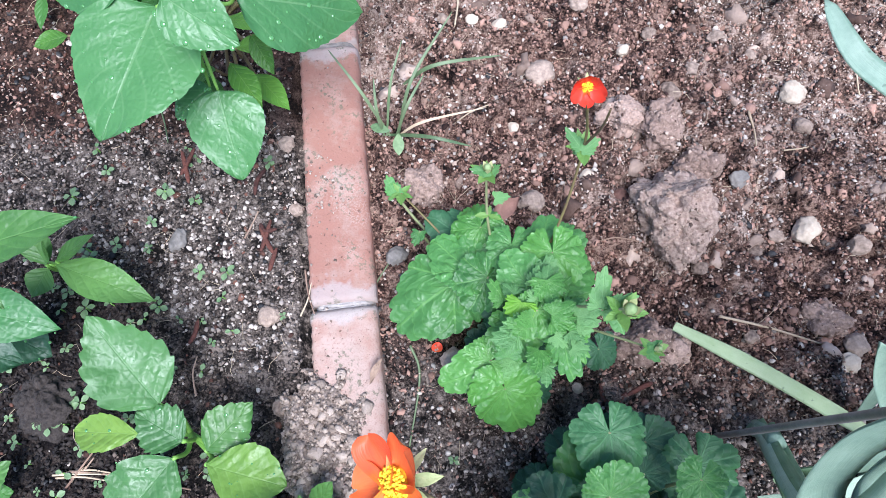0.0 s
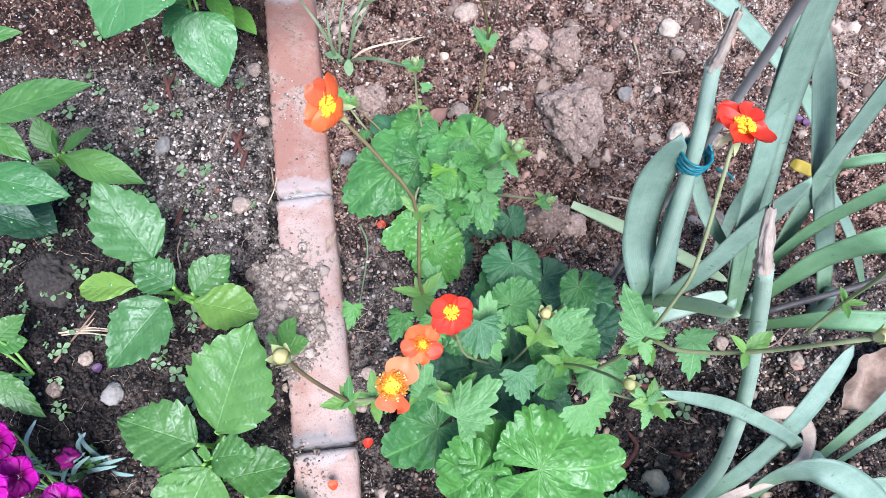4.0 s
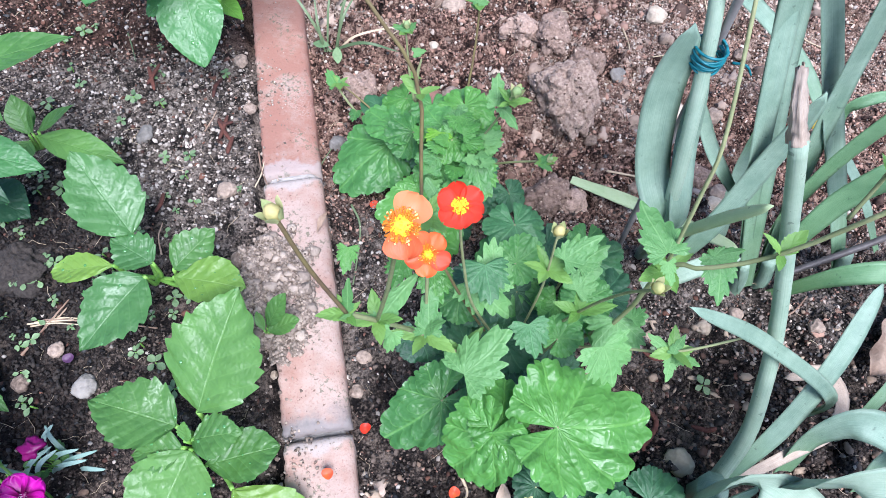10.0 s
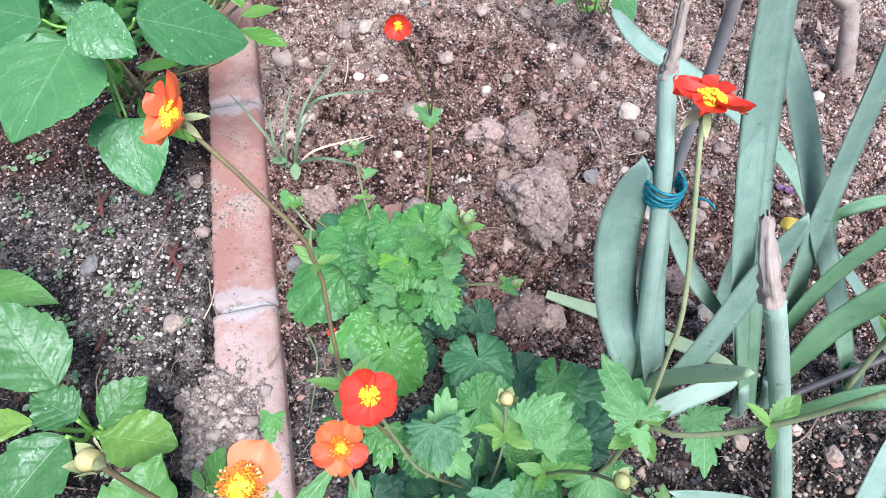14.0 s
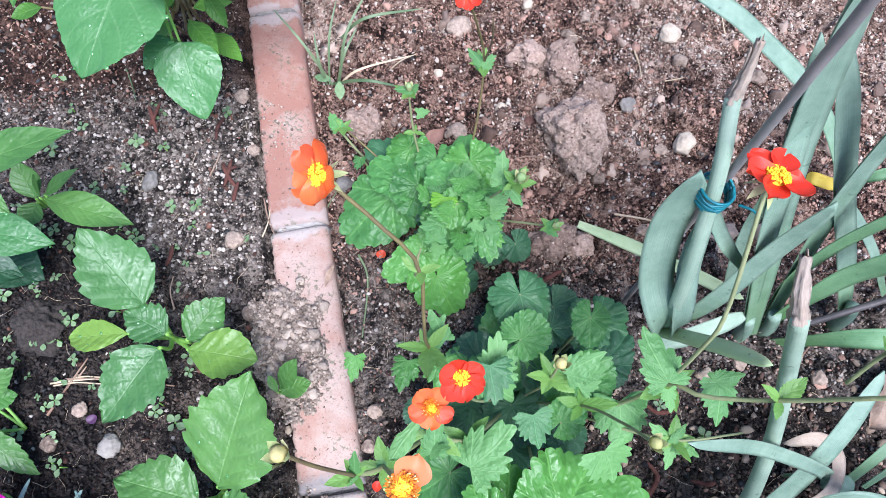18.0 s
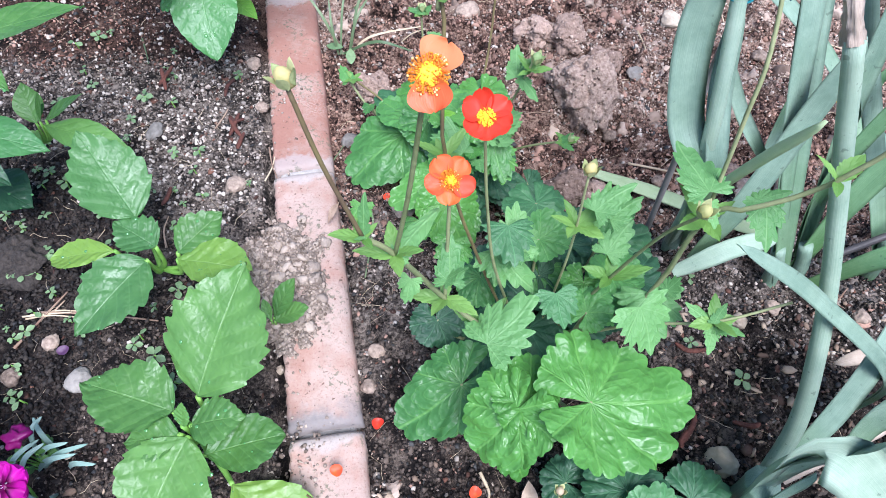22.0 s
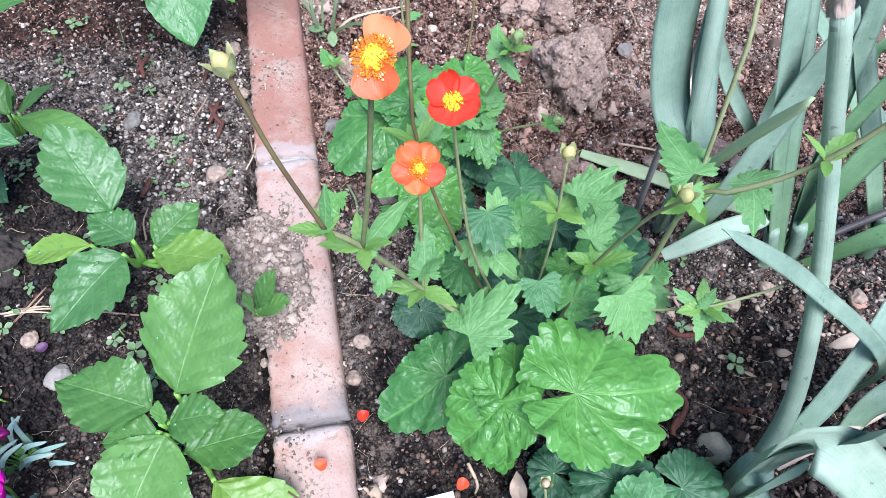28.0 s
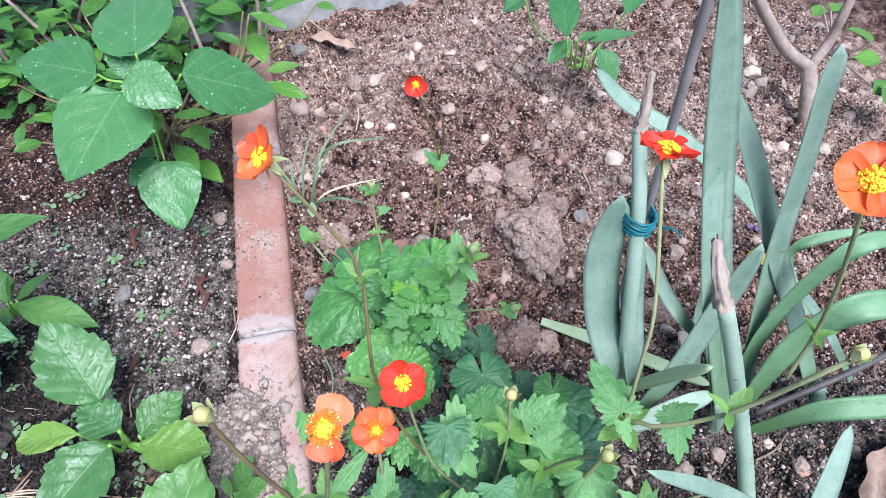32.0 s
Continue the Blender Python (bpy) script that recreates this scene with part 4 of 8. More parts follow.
geum_front = thing("geum_plant", (0.103, -0.251, gz(0.103, -0.251)), "dense leafy clump without open flowers behind a plant tag", "plant", "geum plants")
leek_front = thing("leek", (0.225, -0.189, gz(0.225, -0.189)), "leek with arching blue-green leaves and a cut flower stalk", "leek", "leeks")
leek_side = thing("leek", (0.335, -0.150, gz(0.335, -0.15)), "leek with narrow spreading blue-green leaves", "leek", "leeks")
leek_tied = thing("leek", (0.220, 0.018, gz(0.22, 0.018)), "leek tied to a cane with blue twine", "leek", "leeks")
leek_tall = thing("leek", (0.345, -0.020, gz(0.345, -0.02)), "tall leek clump with upright waxy leaves", "leek", "leeks")
fallen_leaf = thing("fallen_leek_leaf", (0.20, 0.07, gz(0.2, 0.07)), "pale cut leek leaf lying on the soil", "leaf")


# serrate seedling beside the brick edging
leaf(daisy_plant_a, "serrate", (-0.210, 0.030, 0.060), (-0.248, 0.084, 0.100), 0.052, LEAF_MID)
leaf(daisy_plant_a, "oval", (-0.229, 0.011, 0.045), (-0.285, 0.013, 0.035), 0.027, LEAF_PALE)
leaf(daisy_plant_a, "serrate", (-0.193, 0.006, 0.055), (-0.224, 0.025, 0.065), 0.032, LEAF_MID)
leaf(daisy_plant_a, "serrate", (-0.176, -0.000, 0.055), (-0.145, 0.031, 0.062), 0.033, LEAF_LIGHT)
leaf(daisy_plant_a, "serrate", (-0.198, -0.005, 0.055), (-0.241, -0.060, 0.050), 0.049, LEAF_MID)
leaf(daisy_plant_a, "oval", (-0.173, -0.009, 0.060), (-0.118, -0.022, 0.065), 0.041, LEAF_PALE)

# larger serrate seedling
leaf(daisy_plant_b, "serrate", (-0.145, -0.113, 0.060), (-0.112, -0.037, 0.100), 0.070, LEAF_LIGHT)
leaf(daisy_plant_b, "serrate", (-0.159, -0.122, 0.060), (-0.218, -0.101, 0.070), 0.047, LEAF_LIGHT)
leaf(daisy_plant_b, "serrate", (-0.146, -0.132, 0.062), (-0.111, -0.130, 0.070), 0.030, LEAF_LIGHT)
leaf(daisy_plant_b, "serrate", (-0.148, -0.139, 0.060), (-0.176, -0.198, 0.045), 0.060, LEAF_LIGHT)
leaf(daisy_plant_b, "oval", (-0.139, -0.148, 0.050), (-0.089, -0.139, 0.055), 0.038, LEAF_LIGHT)
leaf(daisy_plant_b, "oval", (-0.126, -0.163, 0.030), (-0.076, -0.210, 0.012), 0.055, LEAF_PALE)
leaf(daisy_plant_b, "serrate", (-0.153, -0.137, 0.060), (-0.190, -0.138, 0.055), 0.027, LEAF_LIGHT)
leaf(daisy_plant_b, "serrate", (-0.150, -0.133, 0.065), (-0.147, -0.123, 0.080), 0.010, LEAF_LIGHT)

# small sprout against the brick
leaf(sprout, "oval", (-0.110, -0.041, 0.020), (-0.092, -0.022, 0.045), 0.017, LEAF_LIGHT)
leaf(sprout, "oval", (-0.109, -0.044, 0.020), (-0.083, -0.038, 0.030), 0.018, LEAF_LIGHT)
leaf(sprout, "oval", (-0.112, -0.043, 0.020), (-0.117, -0.030, 0.030), 0.008, LEAF_LIGHT)

# smooth-leaved plant at the edge of the bed
leaf(phlox_plant_a, "lance", (-0.295, 0.101, 0.170), (-0.213, 0.123, 0.180), 0.030, LEAF_LIGHT)
leaf(phlox_plant_a, "lance", (-0.307, 0.108, 0.160), (-0.267, 0.078, 0.150), 0.022, LEAF_LIGHT)
leaf(phlox_plant_a, "lance", (-0.318, 0.168, 0.170), (-0.280, 0.177, 0.170), 0.017, LEAF_LIGHT)
leaf(phlox_plant_a, "lance", (-0.322, 0.135, 0.160), (-0.294, 0.151, 0.170), 0.025, LEAF_LIGHT)
leaf(phlox_plant_a, "lance", (-0.348, 0.093, 0.100), (-0.272, 0.078, 0.090), 0.037, LEAF_BROAD)
# the two lower leaves carry their shade in the leaf colour
leaf(phlox_plant_a, "lance", (-0.363, 0.070, 0.100), (-0.301, 0.057, 0.075), 0.046, LEAF_SHADED)
leaf(phlox_plant_a, "lance", (-0.360, 0.093, 0.040), (-0.313, 0.068, 0.030), 0.045, LEAF_SHADED)
leaf(phlox_plant_a, "lance", (-0.337, 0.098, 0.140), (-0.377, 0.128, 0.140), 0.034, LEAF_LIGHT)
leaf(phlox_plant_a, "lance", (-0.319, 0.119, 0.160), (-0.360, 0.173, 0.160), 0.029, LEAF_LIGHT)

# its small neighbour
leaf(phlox_plant_b, "lance", (-0.306, 0.133, 0.055), (-0.231, 0.106, 0.050), 0.030, LEAF_LIGHT)
leaf(phlox_plant_b, "lance", (-0.310, 0.131, 0.060), (-0.320, 0.159, 0.080), 0.024, LEAF_LIGHT)
leaf(phlox_plant_b, "lance", (-0.303, 0.134, 0.060), (-0.270, 0.150, 0.075), 0.014, LEAF_LIGHT)
leaf(phlox_plant_b, "lance", (-0.315, 0.132, 0.050), (-0.324, 0.109, 0.050), 0.023, LEAF_LIGHT)
leaf(phlox_plant_b, "lance", (-0.307, 0.132, 0.060), (-0.299, 0.141, 0.085), 0.011, LEAF_LIGHT)

# tall broad-leaved plant at the end of the edging
leaf(broadleaf_plant, "cordate", (-0.197, 0.273, 0.165), (-0.231, 0.187, 0.146), 0.085, LEAF_BROAD)
leaf(broadleaf_plant, "cordate", (-0.172, 0.278, 0.200), (-0.196, 0.407, 0.200), 0.073, LEAF_BROAD)
leaf(broadleaf_plant, "cordate", (-0.212, 0.280, 0.180), (-0.301, 0.326, 0.170), 0.058, LEAF_BROAD)
leaf(broadleaf_plant, "cordate", (-0.135, 0.259, 0.190), (-0.066, 0.285, 0.140), 0.062, LEAF_BROAD)
leaf(broadleaf_plant, "cordate", (-0.174, 0.252, 0.200), (-0.132, 0.229, 0.183), 0.040, LEAF_BROAD)
leaf(broadleaf_plant, "cordate", (-0.182, 0.281, 0.178), (-0.205, 0.293, 0.190), 0.019, LEAF_BROAD)
leaf(broadleaf_plant, "cordate", (-0.180, 0.253, 0.098), (-0.169, 0.197, 0.061), 0.058, LEAF_BROAD)
leaf(broadleaf_plant, "cordate", (-0.190, 0.261, 0.090), (-0.216, 0.239, 0.085), 0.030, LEAF_BROAD)
leaf(broadleaf_plant, "cordate", (-0.177, 0.281, 0.178), (-0.166, 0.296, 0.196), 0.015, LEAF_BROAD)

# low evergreen shrub under it
leaf(azalea_shrub, "lance", (-0.181, 0.314, 0.100), (-0.139, 0.302, 0.110), 0.017, LEAF_GLOSS)
leaf(azalea_shrub, "lance", (-0.177, 0.282, 0.090), (-0.149, 0.244, 0.090), 0.020, LEAF_GLOSS)
leaf(azalea_shrub, "lance", (-0.187, 0.276, 0.090), (-0.218, 0.274, 0.080), 0.018, LEAF_GLOSS)
leaf(azalea_shrub, "lance", (-0.174, 0.295, 0.090), (-0.141, 0.309, 0.080), 0.017, LEAF_GLOSS)
leaf(azalea_shrub, "lance", (-0.198, 0.297, 0.110), (-0.212, 0.284, 0.100), 0.019, LEAF_GLOSS)
leaf(azalea_shrub, "lance", (-0.182, 0.295, 0.120), (-0.194, 0.272, 0.110), 0.019, LEAF_GLOSS)
leaf(azalea_shrub, "lance", (-0.172, 0.298, 0.050), (-0.141, 0.265, 0.050), 0.021, LEAF_GLOSS)
leaf(azalea_shrub, "lance", (-0.332, 0.333, 0.060), (-0.360, 0.324, 0.060), 0.019, LEAF_GLOSS)
leaf(azalea_shrub, "lance", (-0.353, 0.377, 0.060), (-0.326, 0.365, 0.060), 0.015, LEAF_GLOSS)
leaf(azalea_shrub, "lance", (-0.091, 0.375, 0.100), (-0.054, 0.383, 0.100), 0.016, LEAF_PALE)
leaf(azalea_shrub, "lance", (-0.094, 0.367, 0.090), (-0.050, 0.352, 0.080), 0.022, LEAF_GLOSS)
leaf(azalea_shrub, "lance", (-0.117, 0.457, 0.120), (-0.162, 0.471, 0.120), 0.022, LEAF_GLOSS)
leaf(azalea_shrub, "lance", (-0.110, 0.451, 0.120), (-0.068, 0.437, 0.110), 0.019, LEAF_GLOSS)
leaf(azalea_shrub, "lance", (-0.119, 0.473, 0.080), (-0.102, 0.431, 0.070), 0.027, LEAF_GLOSS)
leaf(azalea_shrub, "lance", (-0.046, 0.557, 0.060), (-0.023, 0.546, 0.060), 0.019, LEAF_GLOSS)
leaf(azalea_shrub, "lance", (-0.092, 0.485, 0.100), (-0.053, 0.510, 0.100), 0.020, LEAF_GLOSS)
leaf(azalea_shrub, "lance", (-0.324, 0.488, 0.100), (-0.359, 0.498, 0.110), 0.026, LEAF_GLOSS)
leaf(azalea_shrub, "lance", (-0.372, 0.489, 0.080), (-0.412, 0.515, 0.080), 0.024, LEAF_GLOSS)
leaf(azalea_shrub, "lance", (-0.386, 0.433, 0.060), (-0.428, 0.468, 0.060), 0.024, LEAF_GLOSS)
leaf(azalea_shrub, "lance", (-0.168, 0.421, 0.140), (-0.186, 0.398, 0.130), 0.030, LEAF_GLOSS)
leaf(azalea_shrub, "lance", (-0.291, 0.465, 0.120), (-0.275, 0.508, 0.120), 0.026, LEAF_GLOSS)
leaf(azalea_shrub, "lance", (-0.161, 0.359, 0.070), (-0.141, 0.371, 0.070), 0.016, LEAF_GLOSS)
leaf(azalea_shrub, "lance", (-0.219, 0.299, 0.050), (-0.199, 0.274, 0.040), 0.019, LEAF_GLOSS)
leaf(azalea_shrub, "lance", (-0.159, 0.299, 0.100), (-0.142, 0.271, 0.090), 0.016, LEAF_GLOSS)

# geum, small clump
leaf(geum_small, "round", (-0.004, 0.123, 0.035), (-0.058, 0.095, 0.012), 0.069, GEUM)
leaf(geum_small, "round", (0.003, 0.127, 0.050), (-0.024, 0.151, 0.045), 0.042, GEUM)
leaf(geum_small, "round", (0.004, 0.157, 0.030), (-0.029, 0.178, 0.030), 0.042, GEUM_DARK)
leaf(geum_small, "round", (0.021, 0.148, 0.030), (0.013, 0.184, 0.030), 0.040, GEUM)
leaf(geum_small, "round", (0.045, 0.109, 0.070), (0.029, 0.134, 0.070), 0.035, GEUM)
leaf(geum_small, "round", (0.058, 0.136, 0.060), (0.061, 0.170, 0.050), 0.036, GEUM)
leaf(geum_small, "round", (0.059, 0.115, 0.065), (0.096, 0.125, 0.055), 0.056, GEUM_MID)
leaf(geum_small, "round", (0.071, 0.149, 0.040), (0.093, 0.156, 0.040), 0.038, GEUM)
leaf(geum_small, "cut", (0.066, 0.072, 0.080), (0.071, 0.045, 0.062), 0.029, GEUM)
leaf(geum_small, "round", (0.018, 0.060, 0.050), (-0.015, 0.042, 0.040), 0.037, GEUM_MID)
leaf(geum_small, "round", (0.028, 0.042, 0.040), (0.038, 0.013, 0.012), 0.052, GEUM_MID)
leaf(geum_small, "round", (0.031, 0.110, 0.045), (0.006, 0.108, 0.040), 0.050, GEUM_DARK)
leaf(geum_small, "round", (0.048, 0.085, 0.080), (0.041, 0.106, 0.080), 0.025, GEUM)
leaf(geum_small, "cut", (0.028, 0.058, 0.085), (0.030, 0.073, 0.090), 0.019, GEUM)
leaf(geum_small, "cut", (0.071, 0.085, 0.080), (0.081, 0.097, 0.080), 0.021, GEUM)
leaf(geum_small, "cut", (0.042, 0.056, 0.075), (0.054, 0.051, 0.070), 0.017, GEUM)
leaf(geum_small, "round", (0.101, 0.073, 0.020), (0.110, 0.060, 0.010), 0.031, GEUM_DARK)
leaf(geum_small, "round", (0.051, 0.043, 0.020), (0.062, 0.036, 0.010), 0.030, GEUM_DARK)
leaf(geum_small, "cut", (0.078, 0.078, 0.140), (0.082, 0.099, 0.150), 0.015, GEUM_PALE)
leaf(geum_small, "cut", (0.082, 0.077, 0.140), (0.094, 0.065, 0.130), 0.011, GEUM_PALE)
leaf(geum_small, "cut", (0.083, 0.077, 0.150), (0.096, 0.081, 0.155), 0.011, GEUM_PALE)
leaf(geum_small, "cut", (0.117, 0.061, 0.088), (0.126, 0.055, 0.085), 0.008, GEUM)
leaf(geum_small, "cut", (0.117, 0.062, 0.088), (0.127, 0.067, 0.090), 0.007, GEUM)
leaf(geum_small, "cut", (0.018, 0.172, 0.124), (0.005, 0.174, 0.125), 0.010, GEUM_PALE)
leaf(geum_small, "cut", (0.019, 0.172, 0.124), (0.024, 0.175, 0.128), 0.008, GEUM_PALE)
leaf(geum_small, "cut", (0.021, 0.159, 0.110), (0.031, 0.160, 0.110), 0.010, GEUM_PALE)
leaf(geum_small, "cut", (0.073, 0.177, 0.145), (0.063, 0.188, 0.150), 0.010, GEUM_PALE)
leaf(geum_small, "cut", (0.073, 0.175, 0.145), (0.084, 0.180, 0.150), 0.012, GEUM_PALE)
leaf(geum_small, "cut", (0.073, 0.176, 0.140), (0.068, 0.180, 0.140), 0.007, GEUM_PALE)
leaf(geum_small, "cut", (-0.054, 0.196, 0.030), (-0.061, 0.211, 0.035), 0.014, GEUM)
leaf(geum_small, "cut", (-0.035, 0.165, 0.030), (-0.038, 0.153, 0.030), 0.012, GEUM)

# geum, large clump
leaf(geum_large, "round", (0.089, -0.028, 0.050), (0.081, 0.017, 0.055), 0.058, GEUM)
leaf(geum_large, "round", (0.114, -0.007, 0.045), (0.105, 0.029, 0.050), 0.056, GEUM_DARK)
leaf(geum_large, "round", (0.154, -0.043, 0.050), (0.181, -0.022, 0.050), 0.046, GEUM_DARK)
leaf(geum_large, "round", (0.133, -0.071, 0.070), (0.131, -0.044, 0.070), 0.038, GEUM)
leaf(geum_large, "cut", (0.051, -0.049, 0.120), (0.074, -0.070, 0.100), 0.037, GEUM_PALE)
leaf(geum_large, "cut", (0.146, -0.077, 0.210), (0.138, -0.047, 0.212), 0.024, GEUM_PALE)
leaf(geum_large, "cut", (0.147, -0.080, 0.205), (0.148, -0.092, 0.200), 0.010, GEUM_PALE)
leaf(geum_large, "cut", (0.178, -0.078, 0.200), (0.178, -0.100, 0.190), 0.022, GEUM_PALE)
leaf(geum_large, "cut", (0.175, -0.077, 0.200), (0.190, -0.074, 0.205), 0.011, GEUM_PALE)
leaf(geum_large, "cut", (0.098, -0.065, 0.180), (0.118, -0.054, 0.190), 0.018, GEUM_PALE)
leaf(geum_large, "cut", (0.109, -0.064, 0.170), (0.125, -0.057, 0.180), 0.016, GEUM_PALE)
leaf(geum_large, "cut", (0.028, -0.045, 0.210), (0.021, -0.029, 0.220), 0.011, GEUM_PALE)
leaf(geum_large, "cut", (0.018, -0.048, 0.200), (0.028, -0.031, 0.210), 0.013, GEUM_PALE)
leaf(geum_large, "cut", (0.039, -0.113, 0.120), (0.071, -0.091, 0.130), 0.038, GEUM_PALE)
leaf(geum_large, "round", (0.026, -0.116, 0.060), (-0.015, -0.140, 0.035), 0.057, GEUM)
leaf(geum_large, "round", (0.053, -0.148, 0.105), (0.029, -0.168, 0.080), 0.057, GEUM_MID)
leaf(geum_large, "round", (0.060, -0.145, 0.105), (0.071, -0.111, 0.100), 0.039, GEUM_MID)
leaf(geum_large, "round", (0.052, -0.163, 0.080), (0.060, -0.177, 0.060), 0.027, GEUM_MID)
leaf(geum_large, "round", (0.095, -0.148, 0.110), (0.154, -0.148, 0.095), 0.085, GEUM_MID)
leaf(geum_large, "cut", (0.121, -0.109, 0.150), (0.131, -0.127, 0.130), 0.036, GEUM_PALE)
leaf(geum_large, "round", (0.106, -0.088, 0.100), (0.120, -0.075, 0.105), 0.029, GEUM)
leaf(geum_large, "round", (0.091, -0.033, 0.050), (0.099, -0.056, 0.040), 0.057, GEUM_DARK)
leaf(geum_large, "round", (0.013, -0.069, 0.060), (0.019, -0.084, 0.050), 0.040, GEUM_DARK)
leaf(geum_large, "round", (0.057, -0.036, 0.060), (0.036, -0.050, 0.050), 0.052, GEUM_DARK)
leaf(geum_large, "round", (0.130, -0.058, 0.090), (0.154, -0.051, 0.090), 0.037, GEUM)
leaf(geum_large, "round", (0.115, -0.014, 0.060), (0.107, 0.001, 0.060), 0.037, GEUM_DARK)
leaf(geum_large, "cut", (0.176, -0.108, 0.115), (0.162, -0.094, 0.120), 0.011, GEUM_PALE)
leaf(geum_large, "cut", (0.175, -0.109, 0.115), (0.170, -0.124, 0.110), 0.011, GEUM_PALE)
leaf(geum_large, "cut", (0.177, -0.108, 0.115), (0.190, -0.116, 0.120), 0.012, GEUM_PALE)
leaf(geum_large, "cut", (0.175, -0.108, 0.118), (0.184, -0.096, 0.120), 0.008, GEUM_PALE)
leaf(geum_large, "cut", (0.017, -0.103, 0.180), (0.020, -0.082, 0.190), 0.016, GEUM_PALE)
leaf(geum_large, "cut", (0.015, -0.102, 0.180), (0.026, -0.100, 0.190), 0.009, GEUM_PALE)
leaf(geum_large, "cut", (-0.007, -0.109, 0.220), (0.010, -0.084, 0.220), 0.012, GEUM_PALE)
leaf(geum_large, "cut", (-0.002, -0.105, 0.190), (-0.006, -0.113, 0.180), 0.012, GEUM_PALE)
leaf(geum_large, "cut", (-0.020, -0.110, 0.240), (-0.017, -0.101, 0.255), 0.006, GEUM_PALE)
leaf(geum_large, "cut", (-0.019, -0.111, 0.240), (-0.023, -0.115, 0.245), 0.003, GEUM_PALE)
leaf(geum_large, "cut", (0.062, -0.057, 0.130), (0.066, -0.030, 0.140), 0.028, GEUM_PALE)
leaf(geum_large, "cut", (0.063, -0.058, 0.130), (0.052, -0.069, 0.130), 0.017, GEUM_PALE)
leaf(geum_large, "round", (0.086, -0.026, 0.090), (0.109, -0.015, 0.095), 0.037, GEUM)
leaf(geum_large, "cut", (0.113, -0.069, 0.140), (0.129, -0.053, 0.150), 0.019, GEUM_PALE)
leaf(geum_large, "cut", (0.102, -0.063, 0.160), (0.107, -0.054, 0.190), 0.008, GEUM_PALE)
leaf(geum_large, "cut", (0.156, -0.081, 0.110), (0.162, -0.077, 0.120), 0.014, GEUM_PALE)
leaf(geum_large, "round", (0.154, -0.009, 0.050), (0.159, -0.046, 0.045), 0.053, GEUM_COOL)
leaf(geum_large, "cut", (0.149, -0.077, 0.100), (0.150, -0.108, 0.090), 0.043, GEUM_PALE)
leaf(geum_large, "round", (0.114, -0.056, 0.080), (0.112, -0.078, 0.075), 0.033, GEUM_MID)
leaf(geum_large, "round", (0.138, -0.016, 0.100), (0.133, -0.038, 0.095), 0.028, GEUM)
leaf(geum_large, "cut", (0.056, -0.052, 0.150), (0.057, -0.076, 0.145), 0.031, GEUM_COOL)
leaf(geum_large, "round", (0.091, 0.011, 0.080), (0.095, -0.021, 0.075), 0.049, GEUM_COOL)
leaf(geum_large, "cut", (0.025, -0.042, 0.120), (0.023, -0.065, 0.115), 0.026, GEUM_MID)
leaf(geum_large, "cut", (0.004, -0.045, 0.150), (-0.001, -0.064, 0.150), 0.019, GEUM_MID)
leaf(geum_large, "cut", (-0.028, -0.042, 0.165), (-0.031, -0.057, 0.160), 0.014, GEUM_MID)
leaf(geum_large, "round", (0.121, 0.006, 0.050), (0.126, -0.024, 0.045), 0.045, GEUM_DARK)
leaf(geum_large, "round", (0.046, -0.037, 0.060), (0.039, -0.059, 0.055), 0.038, GEUM)
leaf(geum_large, "cut", (0.084, -0.083, 0.120), (0.087, -0.104, 0.115), 0.027, GEUM_COOL)
leaf(geum_small, "round", (0.013, 0.161, 0.050), (-0.001, 0.140, 0.045), 0.042, GEUM_MID)
leaf(geum_small, "round", (0.063, 0.134, 0.070), (0.066, 0.107, 0.065), 0.047, GEUM_MID)
leaf(geum_small, "round", (0.048, 0.089, 0.085), (0.040, 0.070, 0.080), 0.032, GEUM_MID)
leaf(geum_small, "round", (0.036, 0.080, 0.060), (0.026, 0.060, 0.050), 0.039, GEUM_MID)
leaf(geum_small, "cut", (0.070, 0.073, 0.065), (0.072, 0.045, 0.060), 0.032, GEUM_MID)
leaf(geum_small, "round", (0.017, 0.120, 0.055), (0.003, 0.097, 0.050), 0.046, GEUM)
leaf(geum_small, "round", (0.064, 0.094, 0.065), (0.070, 0.074, 0.060), 0.036, GEUM_MID)
leaf(geum_small, "cut", (0.055, 0.108, 0.090), (0.059, 0.090, 0.090), 0.025, GEUM_MID)
leaf(geum_small, "cut", (0.038, 0.093, 0.090), (0.032, 0.079, 0.090), 0.022, GEUM_BRIGHT)
leaf(geum_small, "round", (0.035, 0.143, 0.060), (0.032, 0.120, 0.060), 0.039, GEUM)

# geum, front clump
leaf(geum_front, "round", (0.044, -0.217, 0.030), (0.039, -0.196, 0.030), 0.043, GEUM_DARK)
leaf(geum_front, "round", (0.058, -0.248, 0.060), (0.026, -0.262, 0.050), 0.067, GEUM)
leaf(geum_front, "round", (0.068, -0.251, 0.060), (0.083, -0.261, 0.055), 0.032, GEUM_COOL)
leaf(geum_front, "round", (0.054, -0.230, 0.055), (0.059, -0.219, 0.055), 0.030, GEUM_COOL)
leaf(geum_front, "cut", (0.082, -0.231, 0.065), (0.095, -0.210, 0.068), 0.030, GEUM_BRIGHT)
leaf(geum_front, "cut", (0.084, -0.235, 0.060), (0.090, -0.247, 0.055), 0.017, GEUM_BRIGHT)
leaf(geum_front, "round", (0.112, -0.251, 0.050), (0.160, -0.265, 0.040), 0.072, GEUM_COOL)
leaf(geum_front, "round", (0.111, -0.253, 0.045), (0.089, -0.260, 0.040), 0.034, GEUM_COOL)
